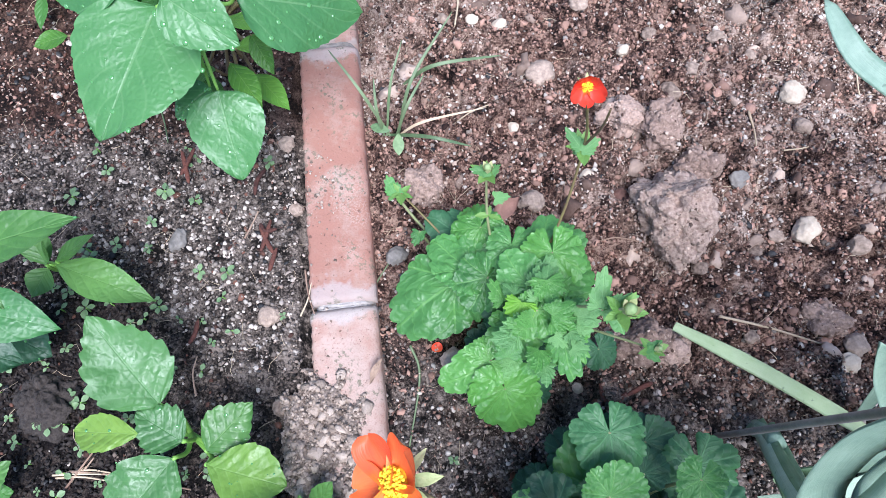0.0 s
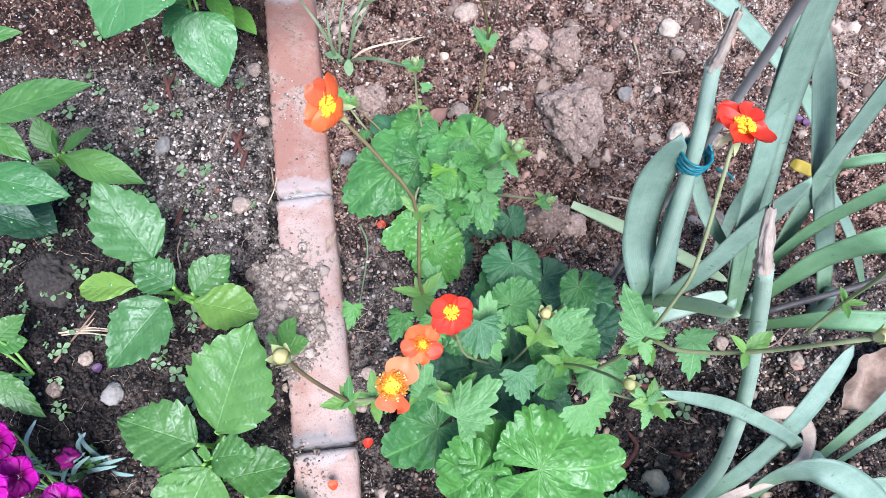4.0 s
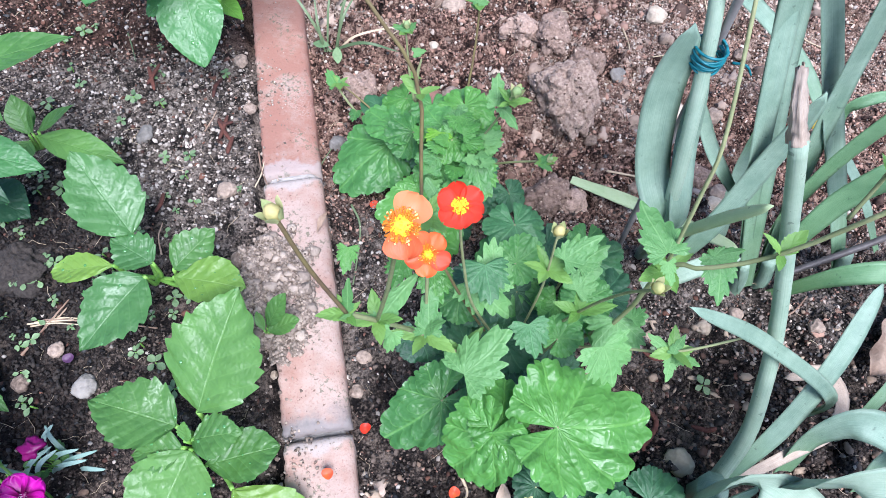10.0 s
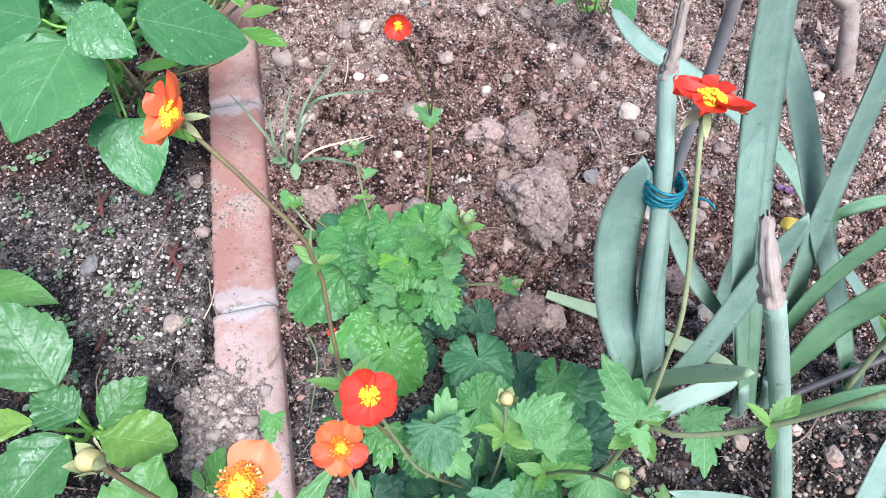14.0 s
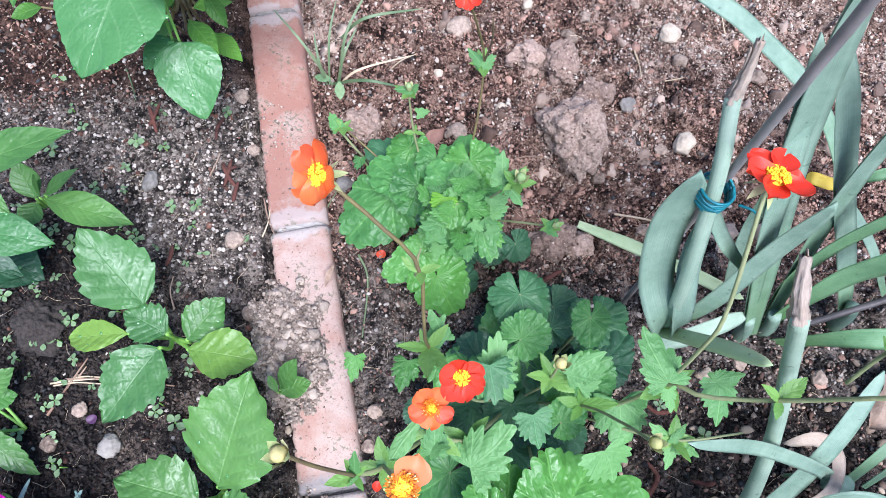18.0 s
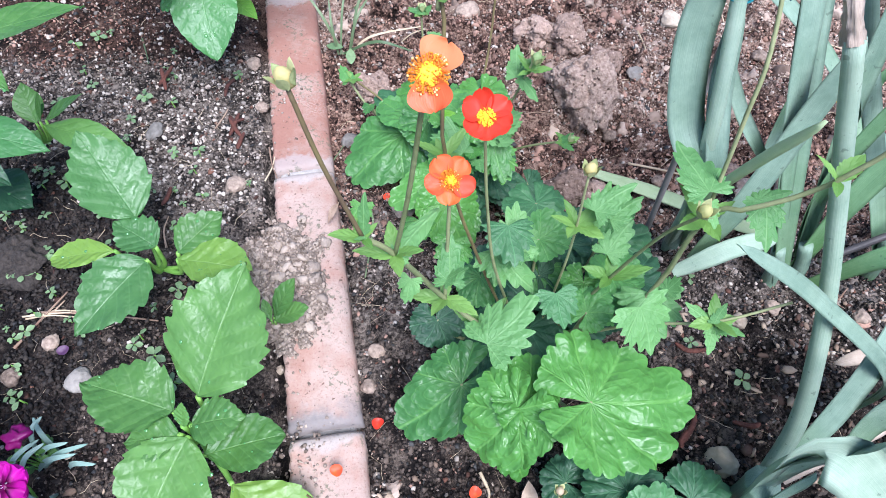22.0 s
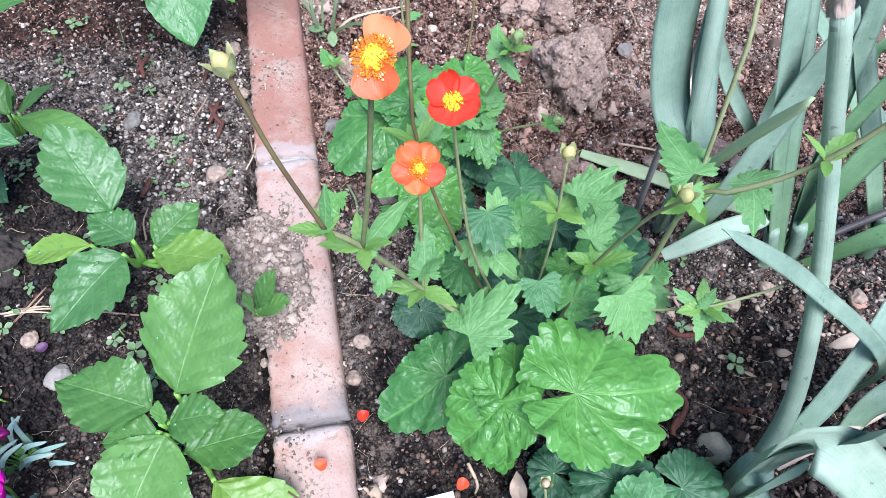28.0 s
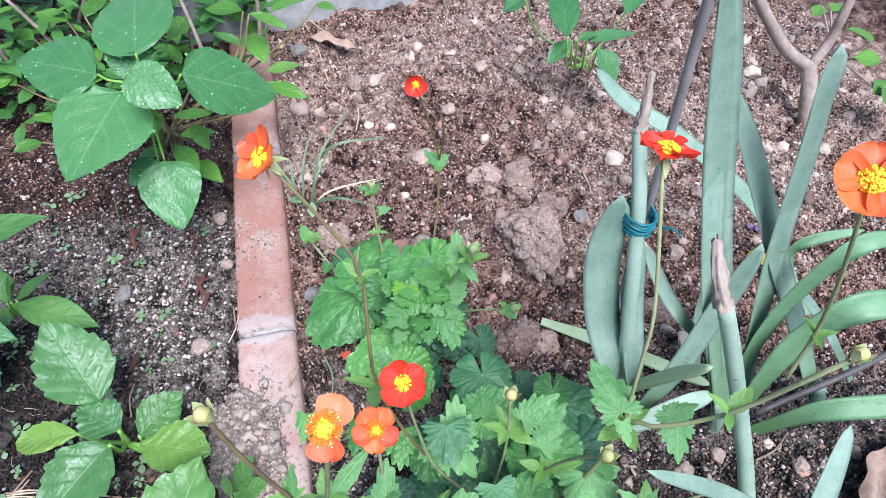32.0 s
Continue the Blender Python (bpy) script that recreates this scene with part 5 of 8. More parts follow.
leaf(geum_front, "round", (0.115, -0.244, 0.050), (0.114, -0.217, 0.055), 0.044, GEUM_COOL)
leaf(geum_front, "round", (0.185, -0.243, 0.020), (0.225, -0.251, 0.018), 0.067, GEUM_COOL)
leaf(geum_front, "round", (0.169, -0.292, 0.020), (0.174, -0.328, 0.020), 0.078, GEUM_COOL)
leaf(geum_front, "round", (0.170, -0.290, 0.020), (0.195, -0.286, 0.020), 0.059, GEUM_COOL)
leaf(geum_front, "round", (0.039, -0.270, 0.045), (0.010, -0.254, 0.040), 0.040, GEUM_BRIGHT)
leaf(geum_front, "cut", (0.039, -0.287, 0.065), (0.032, -0.309, 0.060), 0.036, GEUM_BRIGHT)
leaf(geum_front, "cut", (0.048, -0.288, 0.060), (0.059, -0.295, 0.060), 0.022, GEUM_BRIGHT)
leaf(geum_front, "cut", (0.064, -0.278, 0.060), (0.070, -0.289, 0.060), 0.020, GEUM_BRIGHT)
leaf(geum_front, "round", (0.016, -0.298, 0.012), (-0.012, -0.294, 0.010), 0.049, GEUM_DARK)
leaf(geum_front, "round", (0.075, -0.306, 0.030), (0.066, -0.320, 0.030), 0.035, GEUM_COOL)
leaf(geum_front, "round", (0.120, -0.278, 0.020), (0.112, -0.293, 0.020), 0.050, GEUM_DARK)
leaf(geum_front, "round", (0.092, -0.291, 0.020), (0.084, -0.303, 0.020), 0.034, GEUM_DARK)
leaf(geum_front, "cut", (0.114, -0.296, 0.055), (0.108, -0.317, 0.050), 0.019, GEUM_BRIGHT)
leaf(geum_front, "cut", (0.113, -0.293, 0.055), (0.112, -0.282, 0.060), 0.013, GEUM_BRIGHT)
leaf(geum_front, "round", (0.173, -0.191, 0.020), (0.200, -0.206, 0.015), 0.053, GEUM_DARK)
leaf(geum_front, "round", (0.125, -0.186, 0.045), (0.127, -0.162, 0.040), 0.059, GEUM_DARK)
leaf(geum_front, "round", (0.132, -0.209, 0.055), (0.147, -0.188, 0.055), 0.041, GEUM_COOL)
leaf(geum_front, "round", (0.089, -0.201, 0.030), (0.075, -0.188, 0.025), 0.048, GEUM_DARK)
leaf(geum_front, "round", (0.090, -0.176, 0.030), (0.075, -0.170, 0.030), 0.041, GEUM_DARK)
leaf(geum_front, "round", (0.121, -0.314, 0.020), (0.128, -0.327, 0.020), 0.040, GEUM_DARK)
leaf(geum_front, "round", (0.040, -0.310, 0.030), (0.025, -0.324, 0.020), 0.043, GEUM_COOL)
leaf(geum_front, "round", (0.084, -0.322, 0.030), (0.076, -0.339, 0.020), 0.046, GEUM_COOL)

# leek with a cut flower stalk in front
K1_STALK = [(0.224, -0.186, 0.005), (0.236, -0.157, 0.060), (0.234, -0.128, 0.110), (0.227, -0.102, 0.155), (0.199, -0.071, 0.240), (0.180, -0.061, 0.287)]
K1_DRY = [(0.180, -0.062, 0.286), (0.176, -0.054, 0.298), (0.176, -0.040, 0.309)]
strap(leek_front, [(0.222, -0.187, 0.010), (0.258, -0.154, 0.060), (0.291, -0.116, 0.100), (0.321, -0.073, 0.130)], 0.016, LEEK)
strap(leek_front, [(0.237, -0.182, 0.020), (0.279, -0.165, 0.040), (0.307, -0.152, 0.050), (0.321, -0.130, 0.050), (0.308, -0.113, 0.055), (0.283, -0.115, 0.050)], 0.013, LEEK_DRY)
strap(leek_front, [(0.225, -0.188, 0.000), (0.221, -0.197, 0.015), (0.226, -0.220, 0.010)], 0.020, LEEK)
strap(leek_front, [(0.215, -0.189, 0.010), (0.191, -0.187, 0.110), (0.194, -0.191, 0.150), (0.220, -0.206, 0.130), (0.247, -0.225, 0.100), (0.278, -0.248, 0.060)], 0.031, LEEK_STALK)
strap(leek_front, [(0.214, -0.188, 0.020), (0.213, -0.184, 0.090), (0.215, -0.191, 0.150), (0.220, -0.195, 0.190), (0.261, -0.200, 0.200), (0.307, -0.210, 0.180)], 0.026, LEEK_STALK)
strap(leek_front, [(0.212, -0.202, 0.005), (0.230, -0.217, 0.030), (0.281, -0.220, 0.030), (0.327, -0.216, 0.030)], 0.009, LEEK)
strap(leek_front, [(0.215, -0.200, 0.000), (0.217, -0.196, 0.050), (0.226, -0.190, 0.080)], 0.008, LEEK)
strap(leek_side, [(0.300, -0.140, 0.000), (0.293, -0.137, 0.080), (0.215, -0.115, 0.157), (0.150, -0.109, 0.212)], 0.010, LEEK)
strap(leek_side, [(0.345, -0.153, 0.000), (0.381, -0.107, 0.060), (0.410, -0.063, 0.100), (0.444, -0.023, 0.120)], 0.014, LEEK)
strap(leek_side, [(0.366, -0.154, 0.000), (0.394, -0.131, 0.030), (0.432, -0.111, 0.050), (0.488, -0.091, 0.060)], 0.008, LEEK)
strap(leek_side, [(0.282, -0.176, 0.010), (0.282, -0.159, 0.060), (0.300, -0.155, 0.090), (0.335, -0.173, 0.080), (0.373, -0.205, 0.050)], 0.024, LEEK)
strap(leek_side, [(0.336, -0.195, 0.010), (0.344, -0.177, 0.040), (0.362, -0.171, 0.060), (0.408, -0.177, 0.060)], 0.024, LEEK)

# leeks tied to a cane
K2_STALK = [(0.218, 0.018, 0.000), (0.172, -0.033, 0.157), (0.166, 0.008, 0.265), (0.167, 0.040, 0.302)]
strap(leek_tied, [(0.218, 0.019, -0.000), (0.168, -0.037, 0.157), (0.155, -0.015, 0.195), (0.151, 0.005, 0.240), (0.155, 0.014, 0.280)], 0.022, LEEK)
strap(leek_tied, [(0.228, 0.018, 0.000), (0.176, -0.040, 0.157), (0.171, -0.010, 0.210), (0.169, 0.007, 0.255)], 0.014, LEEK)
strap(leek_tied, [(0.258, 0.014, 0.100), (0.235, 0.022, 0.130), (0.221, 0.037, 0.150), (0.205, 0.050, 0.180)], 0.011, LEEK)
strap(leek_tall, [(0.297, -0.022, 0.000), (0.250, 0.014, 0.150), (0.234, 0.038, 0.220), (0.223, 0.077, 0.295)], 0.016, LEEK)
strap(leek_tall, [(0.300, -0.023, 0.000), (0.270, 0.003, 0.100), (0.245, 0.040, 0.200), (0.223, 0.055, 0.280), (0.203, 0.056, 0.340), (0.187, 0.050, 0.380)], 0.024, LEEK)
strap(leek_tall, [(0.387, -0.017, 0.000), (0.355, 0.012, 0.070), (0.306, 0.040, 0.160), (0.263, 0.060, 0.240), (0.228, 0.070, 0.300)], 0.019, LEEK)
strap(leek_tall, [(0.317, -0.016, 0.000), (0.304, 0.025, 0.120), (0.293, 0.040, 0.190), (0.278, 0.045, 0.260), (0.264, 0.044, 0.310), (0.262, 0.048, 0.340)], 0.018, LEEK)
strap(leek_tall, [(0.219, -0.015, 0.030), (0.235, -0.007, 0.090), (0.252, 0.010, 0.160), (0.259, 0.015, 0.220)], 0.017, LEEK)
strap(leek_tall, [(0.316, -0.007, 0.010), (0.308, 0.008, 0.070), (0.314, 0.018, 0.140), (0.329, 0.019, 0.200), (0.370, 0.025, 0.200)], 0.014, LEEK_GREEN)
strap(leek_tall, [(0.314, -0.015, 0.000), (0.317, -0.007, 0.070), (0.327, -0.001, 0.120), (0.348, -0.003, 0.160), (0.406, -0.000, 0.150)], 0.022, LEEK_GREEN)
strap(leek_tall, [(0.323, -0.030, 0.000), (0.348, -0.039, 0.060), (0.386, -0.046, 0.080), (0.441, -0.050, 0.080)], 0.018, LEEK_GREEN)
strap(leek_tall, [(0.433, 0.005, 0.000), (0.390, 0.031, 0.060), (0.354, 0.062, 0.100)], 0.009, LEEK)
strap(leek_tall, [(0.364, 0.076, 0.090), (0.343, 0.077, 0.100), (0.330, 0.080, 0.105), (0.326, 0.084, 0.100)], 0.010, LEEK_YELLOW)
strap(leek_tall, [(0.422, 0.074, 0.000), (0.385, 0.162, 0.060), (0.303, 0.212, 0.120), (0.255, 0.241, 0.140), (0.236, 0.279, 0.150)], 0.016, LEEK)
strap(leek_tall, [(0.212, 0.008, 0.030), (0.178, -0.030, 0.120), (0.175, -0.046, 0.170), (0.177, -0.062, 0.220), (0.179, -0.077, 0.258)], 0.009, LEEK_PALE)
strap(leek_tall, [(0.195, -0.032, 0.040), (0.232, -0.026, 0.060), (0.279, -0.013, 0.050)], 0.015, LEEK_STALK)
strap(leek_tall, [(0.297, 0.079, 0.100), (0.284, 0.048, 0.060), (0.291, 0.021, 0.000)], 0.012, LEEK)
strap(leek_tall, [(0.389, -0.011, 0.000), (0.356, 0.037, 0.080), (0.337, 0.059, 0.130), (0.346, 0.061, 0.150), (0.383, 0.060, 0.160)], 0.009, LEEK_GREEN)
CANE = [(0.190, 0.010, -0.02), (0.1745, 0.016, 0.26), (0.162, 0.016, 0.41), (0.149, 0.016, 0.586)]
CANE2 = [(0.318, -0.025, 0.030), (0.385, -0.012, 0.060), (0.426, -0.003, 0.090)]
strap(fallen_leaf, [(0.164, 0.093, 0.006), (0.206, 0.069, 0.008), (0.261, 0.033, 0.012), (0.295, 0.007, 0.020)], 0.012, LEEK_PALE)

# lower leaves that fill the clumps, their shade put into the dark green
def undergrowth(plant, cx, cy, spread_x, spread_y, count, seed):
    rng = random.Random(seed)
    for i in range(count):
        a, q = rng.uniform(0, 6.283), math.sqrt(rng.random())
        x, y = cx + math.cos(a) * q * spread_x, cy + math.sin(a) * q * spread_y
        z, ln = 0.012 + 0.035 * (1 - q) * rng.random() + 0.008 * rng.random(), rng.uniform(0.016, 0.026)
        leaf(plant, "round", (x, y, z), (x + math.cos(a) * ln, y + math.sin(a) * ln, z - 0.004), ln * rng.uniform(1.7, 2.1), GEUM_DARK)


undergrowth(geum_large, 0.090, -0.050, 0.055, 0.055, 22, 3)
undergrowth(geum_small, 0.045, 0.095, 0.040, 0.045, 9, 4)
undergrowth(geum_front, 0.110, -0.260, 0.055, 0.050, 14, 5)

# narrow toothed bracts at the joints of the flower stalks
def bracts(plant, at, count, length, seed):
    rng = random.Random(seed)
    first = rng.uniform(0, 6.283)
    for i in range(count):
        a = first + 6.283 * i / count + rng.uniform(-0.4, 0.4)
        ln = length * rng.uniform(0.65, 1.15)
        rise = rng.uniform(0.1, 0.8)
        tip = (at[0] + math.cos(a) * ln, at[1] + math.sin(a) * ln * 0.9, at[2] + rise * ln)
        ob = leaf(plant, "serrate", at, tip, ln * rng.uniform(0.34, 0.52), LEAF_YOUNG)
        ob["on_stem"] = True


for i, (p, count, ln) in enumerate((
    ((-0.020, -0.111, 0.239), 4, 0.012), ((-0.008, -0.108, 0.219), 4, 0.017), ((0.016, -0.092, 0.140), 4, 0.020),
    ((0.040, -0.095, 0.104), 3, 0.020), ((0.018, -0.049, 0.213), 5, 0.019), ((0.018, -0.028, 0.288), 3, 0.010),
    ((0.154, -0.075, 0.183), 4, 0.022), ((0.190, -0.092, 0.235), 3, 0.015), ((0.176, -0.106, 0.116), 4, 0.016),
    ((0.115, -0.080, 0.130), 4, 0.020), ((0.091, -0.064, 0.165), 5, 0.020), ((0.215, -0.078, 0.285), 3, 0.012))):
    bracts(geum_large, p, count, ln, 60 + i)
for i, (p, count, ln) in enumerate((
    ((0.087, 0.073, 0.150), 5, 0.014), ((0.121, 0.062, 0.086), 4, 0.011), ((0.015, 0.172, 0.120), 5, 0.012),
    ((0.018, 0.158, 0.082), 3, 0.011), ((0.074, 0.178, 0.142), 5, 0.014), ((-0.050, 0.198, 0.030), 5, 0.013))):
    bracts(geum_small, p, count, ln, 90 + i)
rng = random.Random(57)
for i in range(26):
    a, d = rng.uniform(0, 6.283), 0.030 * math.sqrt(rng.random())
    x, y, z = 0.050 + math.cos(a) * d, 0.082 + math.sin(a) * d * 1.1, 0.098 - 0.7 * d + rng.uniform(-0.006, 0.010)
    a += rng.uniform(-0.7, 0.7)
    ln = rng.uniform(0.010, 0.018)
    ob = leaf(geum_small, "cut", (x, y, z), (x + math.cos(a) * ln, y + math.sin(a) * ln, z + rng.uniform(-0.003, 0.006)), ln * rng.uniform(0.9, 1.25), GEUM_PALE if i % 3 else GEUM_MID)
    if i % 2:
        ob["on_stem"] = True

# leaf stalks from the crowns
petioles(daisy_plant_a, (-0.206, 0.012, 0.012), 0.0022, 0.0015, STEM_GREEN)
petioles(daisy_plant_b, (-0.160, -0.122, 0.015), 0.0024, 0.0016, STEM_GREEN)
petioles(sprout, (-0.116, -0.036, 0.0), 0.0012, 0.0009, STEM_GREEN)
petioles(phlox_plant_a, (-0.400, 0.150, 0.05), 0.0016, 0.0011, STEM_GREEN)
petioles(phlox_plant_b, (-0.335, 0.145, 0.02), 0.0016, 0.0011, STEM_GREEN)
petioles(broadleaf_plant, (-0.180, 0.279, 0.168), 0.0015, 0.0011, STEM_GREEN)
petioles(azalea_shrub, (-0.215, 0.37, 0.03), 0.0018, 0.0010, STEM_RED)
petioles(geum_small, (0.045, 0.100, -0.01), 0.0015, 0.0011)
petioles(geum_large, (0.090, -0.060, -0.01), 0.0015, 0.0011)
petioles(geum_front, (0.103, -0.245, -0.015), 0.0015, 0.0011)
stalk(broadleaf_plant, [(-0.237, 0.387, -0.01), (-0.205, 0.325, 0.07), (-0.183, 0.285, 0.13), (-0.180, 0.279, 0.172)], 0.0035, 0.0020, STEM_GREEN)

# ---- flower stalks ----
stalk(geum_large, [(0.085, -0.065, 0.0), (0.040, -0.095, 0.104), (0.016, -0.092, 0.140), (-0.008, -0.108, 0.219), (-0.020, -0.111, 0.239)], 0.0017, 0.0012)
stalk(geum_large, [(-0.020, -0.111, 0.239), (-0.030, -0.106, 0.28), (-0.036, -0.101, 0.314)], 0.0010, 0.0009, STEM_RED)
stalk(geum_large, [(-0.008, -0.108, 0.219), (0.000, -0.112, 0.27), (0.007, -0.114, 0.326)], 0.0011, 0.0009, STEM)
stalk(geum_large, [(0.016, -0.092, 0.140), (0.017, -0.088, 0.19), (0.018, -0.083, 0.232)], 0.0011, 0.0009, STEM)
stalk(geum_large, [(0.075, -0.060, 0.0), (0.040, -0.058, 0.12), (0.018, -0.049, 0.213), (0.018, -0.028, 0.288), (0.004, -0.018, 0.32), (-0.013, -0.008, 0.344)], 0.0011, 0.0008, STEM_RED)
stalk(geum_large, [(0.080, -0.060, 0.0), (0.048, -0.072, 0.13), (0.038, -0.072, 0.20), (0.033, -0.072, 0.258)], 0.0011, 0.0007, STEM)
stalk(geum_large, [(0.095, -0.065, 0.0), (0.144, -0.079, 0.086), (0.154, -0.075, 0.183), (0.165, -0.085, 0.205), (0.190, -0.092, 0.235), (0.212, -0.098, 0.30)], 0.0017, 0.0011, STEM)
stalk(geum_large, [(0.154, -0.075, 0.183), (0.150, -0.066, 0.25), (0.150, -0.056, 0.284), (0.148, -0.021, 0.342)], 0.0011, 0.0009, STEM)
stalk(geum_large, [(0.208, -0.088, 0.262), (0.215, -0.078, 0.285), (0.202, -0.078, 0.33), (0.186, -0.076, 0.378)], 0.0010, 0.0008, STEM)
stalk(geum_large, [(0.095, -0.065, 0.0), (0.115, -0.080, 0.13), (0.120, -0.095, 0.2), (0.124, -0.107, 0.236)], 0.0011, 0.0008, STEM)
stalk(geum_large, [(0.090, -0.062, 0.0), (0.092, -0.065, 0.13), (0.089, -0.063, 0.210)], 0.0010, 0.0007, STEM)
stalk(geum_large, [(0.100, -0.065, 0.0), (0.14, -0.09, 0.08), (0.176, -0.106, 0.116), (0.215, -0.105, 0.135)], 0.0012, 0.0008, STEM)
stalk(geum_large, [(0.016, -0.028, 0.283), (0.017, -0.025, 0.296), (0.019, -0.023, 0.304)], 0.0011, 0.0004, STEM)
flower(geum_large, (-0.015, -0.007, 0.347), (-0.6, -0.18, 0.78), 0.0235, PETAL, 5, 0.30, 0.4)
flower(geum_large, (0.033, -0.072, 0.264), (0.0, -0.45, 0.9), 0.0215, PETAL_RED, 6, 0.38, 0.2)
flower(geum_large, (0.018, -0.082, 0.236), (0.0, -0.5, 0.85), 0.0230, PETAL, 5, 0.10, 0.5, (), 1)
flower(geum_large, (0.008, -0.114, 0.329), (-0.1, -0.5, 0.8), 0.0215, PETAL_FADED, 5, 0.05, -0.35, (1, 2, 4), 2)
flower(geum_large, (0.148, -0.021, 0.348), (0.26, 0.30, 0.92), 0.026, PETAL_RED, 6, 0.10, 0.1)
flower(geum_large, (0.184, -0.075, 0.385), (-0.3, -0.45, 0.8), 0.0245, PETAL, 5, 0.2, 0.3)
bud(geum_large, (-0.036, -0.101, 0.318), (-0.3, 0.1, 0.9), 0.0038)
bud(geum_large, (0.124, -0.107, 0.239), (0.1, -0.1, 0.9), 0.0036)
bud(geum_large, (0.089, -0.063, 0.214), (0.0, 0.1, 0.9), 0.0038)
bud(geum_large, (0.214, -0.098, 0.305), (0.4, 0.1, 0.9), 0.0036)
stalk(geum_small, [(0.05, 0.12, 0.0), (0.069, 0.156, 0.082), (0.075, 0.179, 0.145), (0.066, 0.170, 0.20), (0.057, 0.158, 0.242)], 0.0011, 0.0007, STEM_RED)
stalk(geum_small, [(0.075, 0.179, 0.145), (0.078, 0.172, 0.18), (0.076, 0.166, 0.21)], 0.0009, 0.0006, STEM_RED)
stalk(geum_small, [(0.045, 0.11, 0.0), (0.075, 0.09, 0.09), (0.087, 0.073, 0.158)], 0.0011, 0.0008)
stalk(geum_small, [(0.045, 0.11, 0.0), (0.09, 0.08, 0.06), (0.122, 0.062, 0.088)], 0.0012, 0.0008)
stalk(geum_small, [(0.030, 0.13, 0.0), (0.018, 0.155, 0.07), (0.015, 0.172, 0.124)], 0.0012, 0.0008)
stalk(geum_small, [(0.020, 0.13, 0.0), (-0.02, 0.165, 0.03), (-0.052, 0.20, 0.03)], 0.0011, 0.0007, STEM_RED)
flower(geum_small, (0.057, 0.158, 0.244), (-0.05, -0.85, 0.45), 0.0155, PETAL_RED, 5, 0.75, 0.63)
bud(geum_small, (0.089, 0.072, 0.162), (0.2, 0.1, 0.9), 0.0042, BUD_GREEN)
bud(geum_small, (0.016, 0.173, 0.127), (0.0, 0.3, 0.9), 0.0032, BUD_GREEN)
bud(geum_small, (0.124, 0.062, 0.090), (0.6, 0.1, 0.6), 0.0026, BUD_GREEN)
stalk(geum_front, [(0.103, -0.251, 0.0), (0.05, -0.235, 0.03), (-0.004, -0.220, 0.041), (-0.04, -0.20, 0.055), (-0.072, -0.178, 0.06)], 0.0013, 0.0007, STEM_RED)
stalk(geum_front, [(-0.004, -0.220, 0.041), (-0.03, -0.222, 0.035), (-0.062, -0.232, 0.025), (-0.074, -0.222, 0.02)], 0.0009, 0.0005, STEM_RED)
stalk(geum_front, [(0.09, -0.24, 0.0), (0.08, -0.21, 0.04), (0.077, -0.188, 0.070)], 0.0012, 0.0008, STEM)
bud(geum_front, (0.077, -0.188, 0.074), (0, 0, 1), 0.003, STRAW)

# ---- leek stalks, cane, twine ----
def dry_head(parent, points, r):
    """The withered, twisted end of a cut stalk."""
    path, k = smooth_path(points, 30), 18
    verts, uv = [], []
    side = Vector((1, 0, 0))
    for i, c in enumerate(path):
        tan = (path[min(i + 1, 30)] - path[max(i - 1, 0)]).normalized()
        side = (side - tan * side.dot(tan)).normalized()
        up = tan.cross(side)
        s = i / 30
        for j in range(k):
            a = 2 * math.pi * j / k
            ridge = noise.noise((math.cos(a) * 2.6, math.sin(a) * 2.6, s * 1.1 + r * 900)) * 0.75 + noise.noise((math.cos(a) * 5, math.sin(a) * 5, s * 9)) * 0.3
            q = r * (1.10 - 0.62 * s) * (1 + 1.2 * ridge)
            end = 0.004 * noise.noise((math.cos(a) * 3, math.sin(a) * 3, 7.0)) * s ** 4
            verts.append(c + side * (math.cos(a) * q) + up * (math.sin(a) * q) + tan * end)
            uv.append((s, j / k))
    me = mesh_from("withered_tip", verts, grid_faces(31, k, True) + [tuple(range(30 * k, 31 * k))], LEEK_DRY, uv)
    put("withered_tip", me, parent, None, "papery brown withered tip")
    a, c = Vector(points[0]), Vector(points[-1])
    rng = random.Random(round(r * 1e5))
    for i in range(4):
        o = Vector((math.cos(i), math.sin(i), 0)) * r * 0.8
        f0, f1 = rng.uniform(0.0, 0.4), rng.uniform(0.6, 1.05)
        mid = a.lerp(c, (f0 + f1) / 2) + o * rng.uniform(0.5, 1.1)
        strap(parent, [a.lerp(c, f0) + o, mid, a.lerp(c, f1) + o * rng.uniform(0.4, 1.3)], r * rng.uniform(0.25, 0.7), LEEK_DRY, "withered_strip", 0.3)


stalk(leek_front, K1_STALK, 0.0060, 0.0041, LEEK_STALK, "flower_stalk", 24)
dry_head(leek_front, K1_DRY, 0.0036)
stalk(leek_tied, K2_STALK, 0.0048, 0.0040, LEEK_STALK, "flower_stalk", 24)
dry_head(leek_tied, [(0.167, 0.039, 0.301), (0.168, 0.043, 0.312), (0.169, 0.050, 0.330)], 0.0031)
for x, y in ((0.297, -0.022), (0.388, -0.018), (0.32, -0.02)):
    stalk(leek_tall, [(x, y, -0.02), (x - 0.004, y + 0.003, 0.012), (x - 0.01, y + 0.008, 0.035)], 0.0065, 0.0055, LEEK, "sheath", 8)
stalk(leek_tied, [(0.221, 0.018, -0.02), (0.215, 0.012, 0.02), (0.208, 0.004, 0.05)], 0.0068, 0.006, LEEK, "sheath", 8)
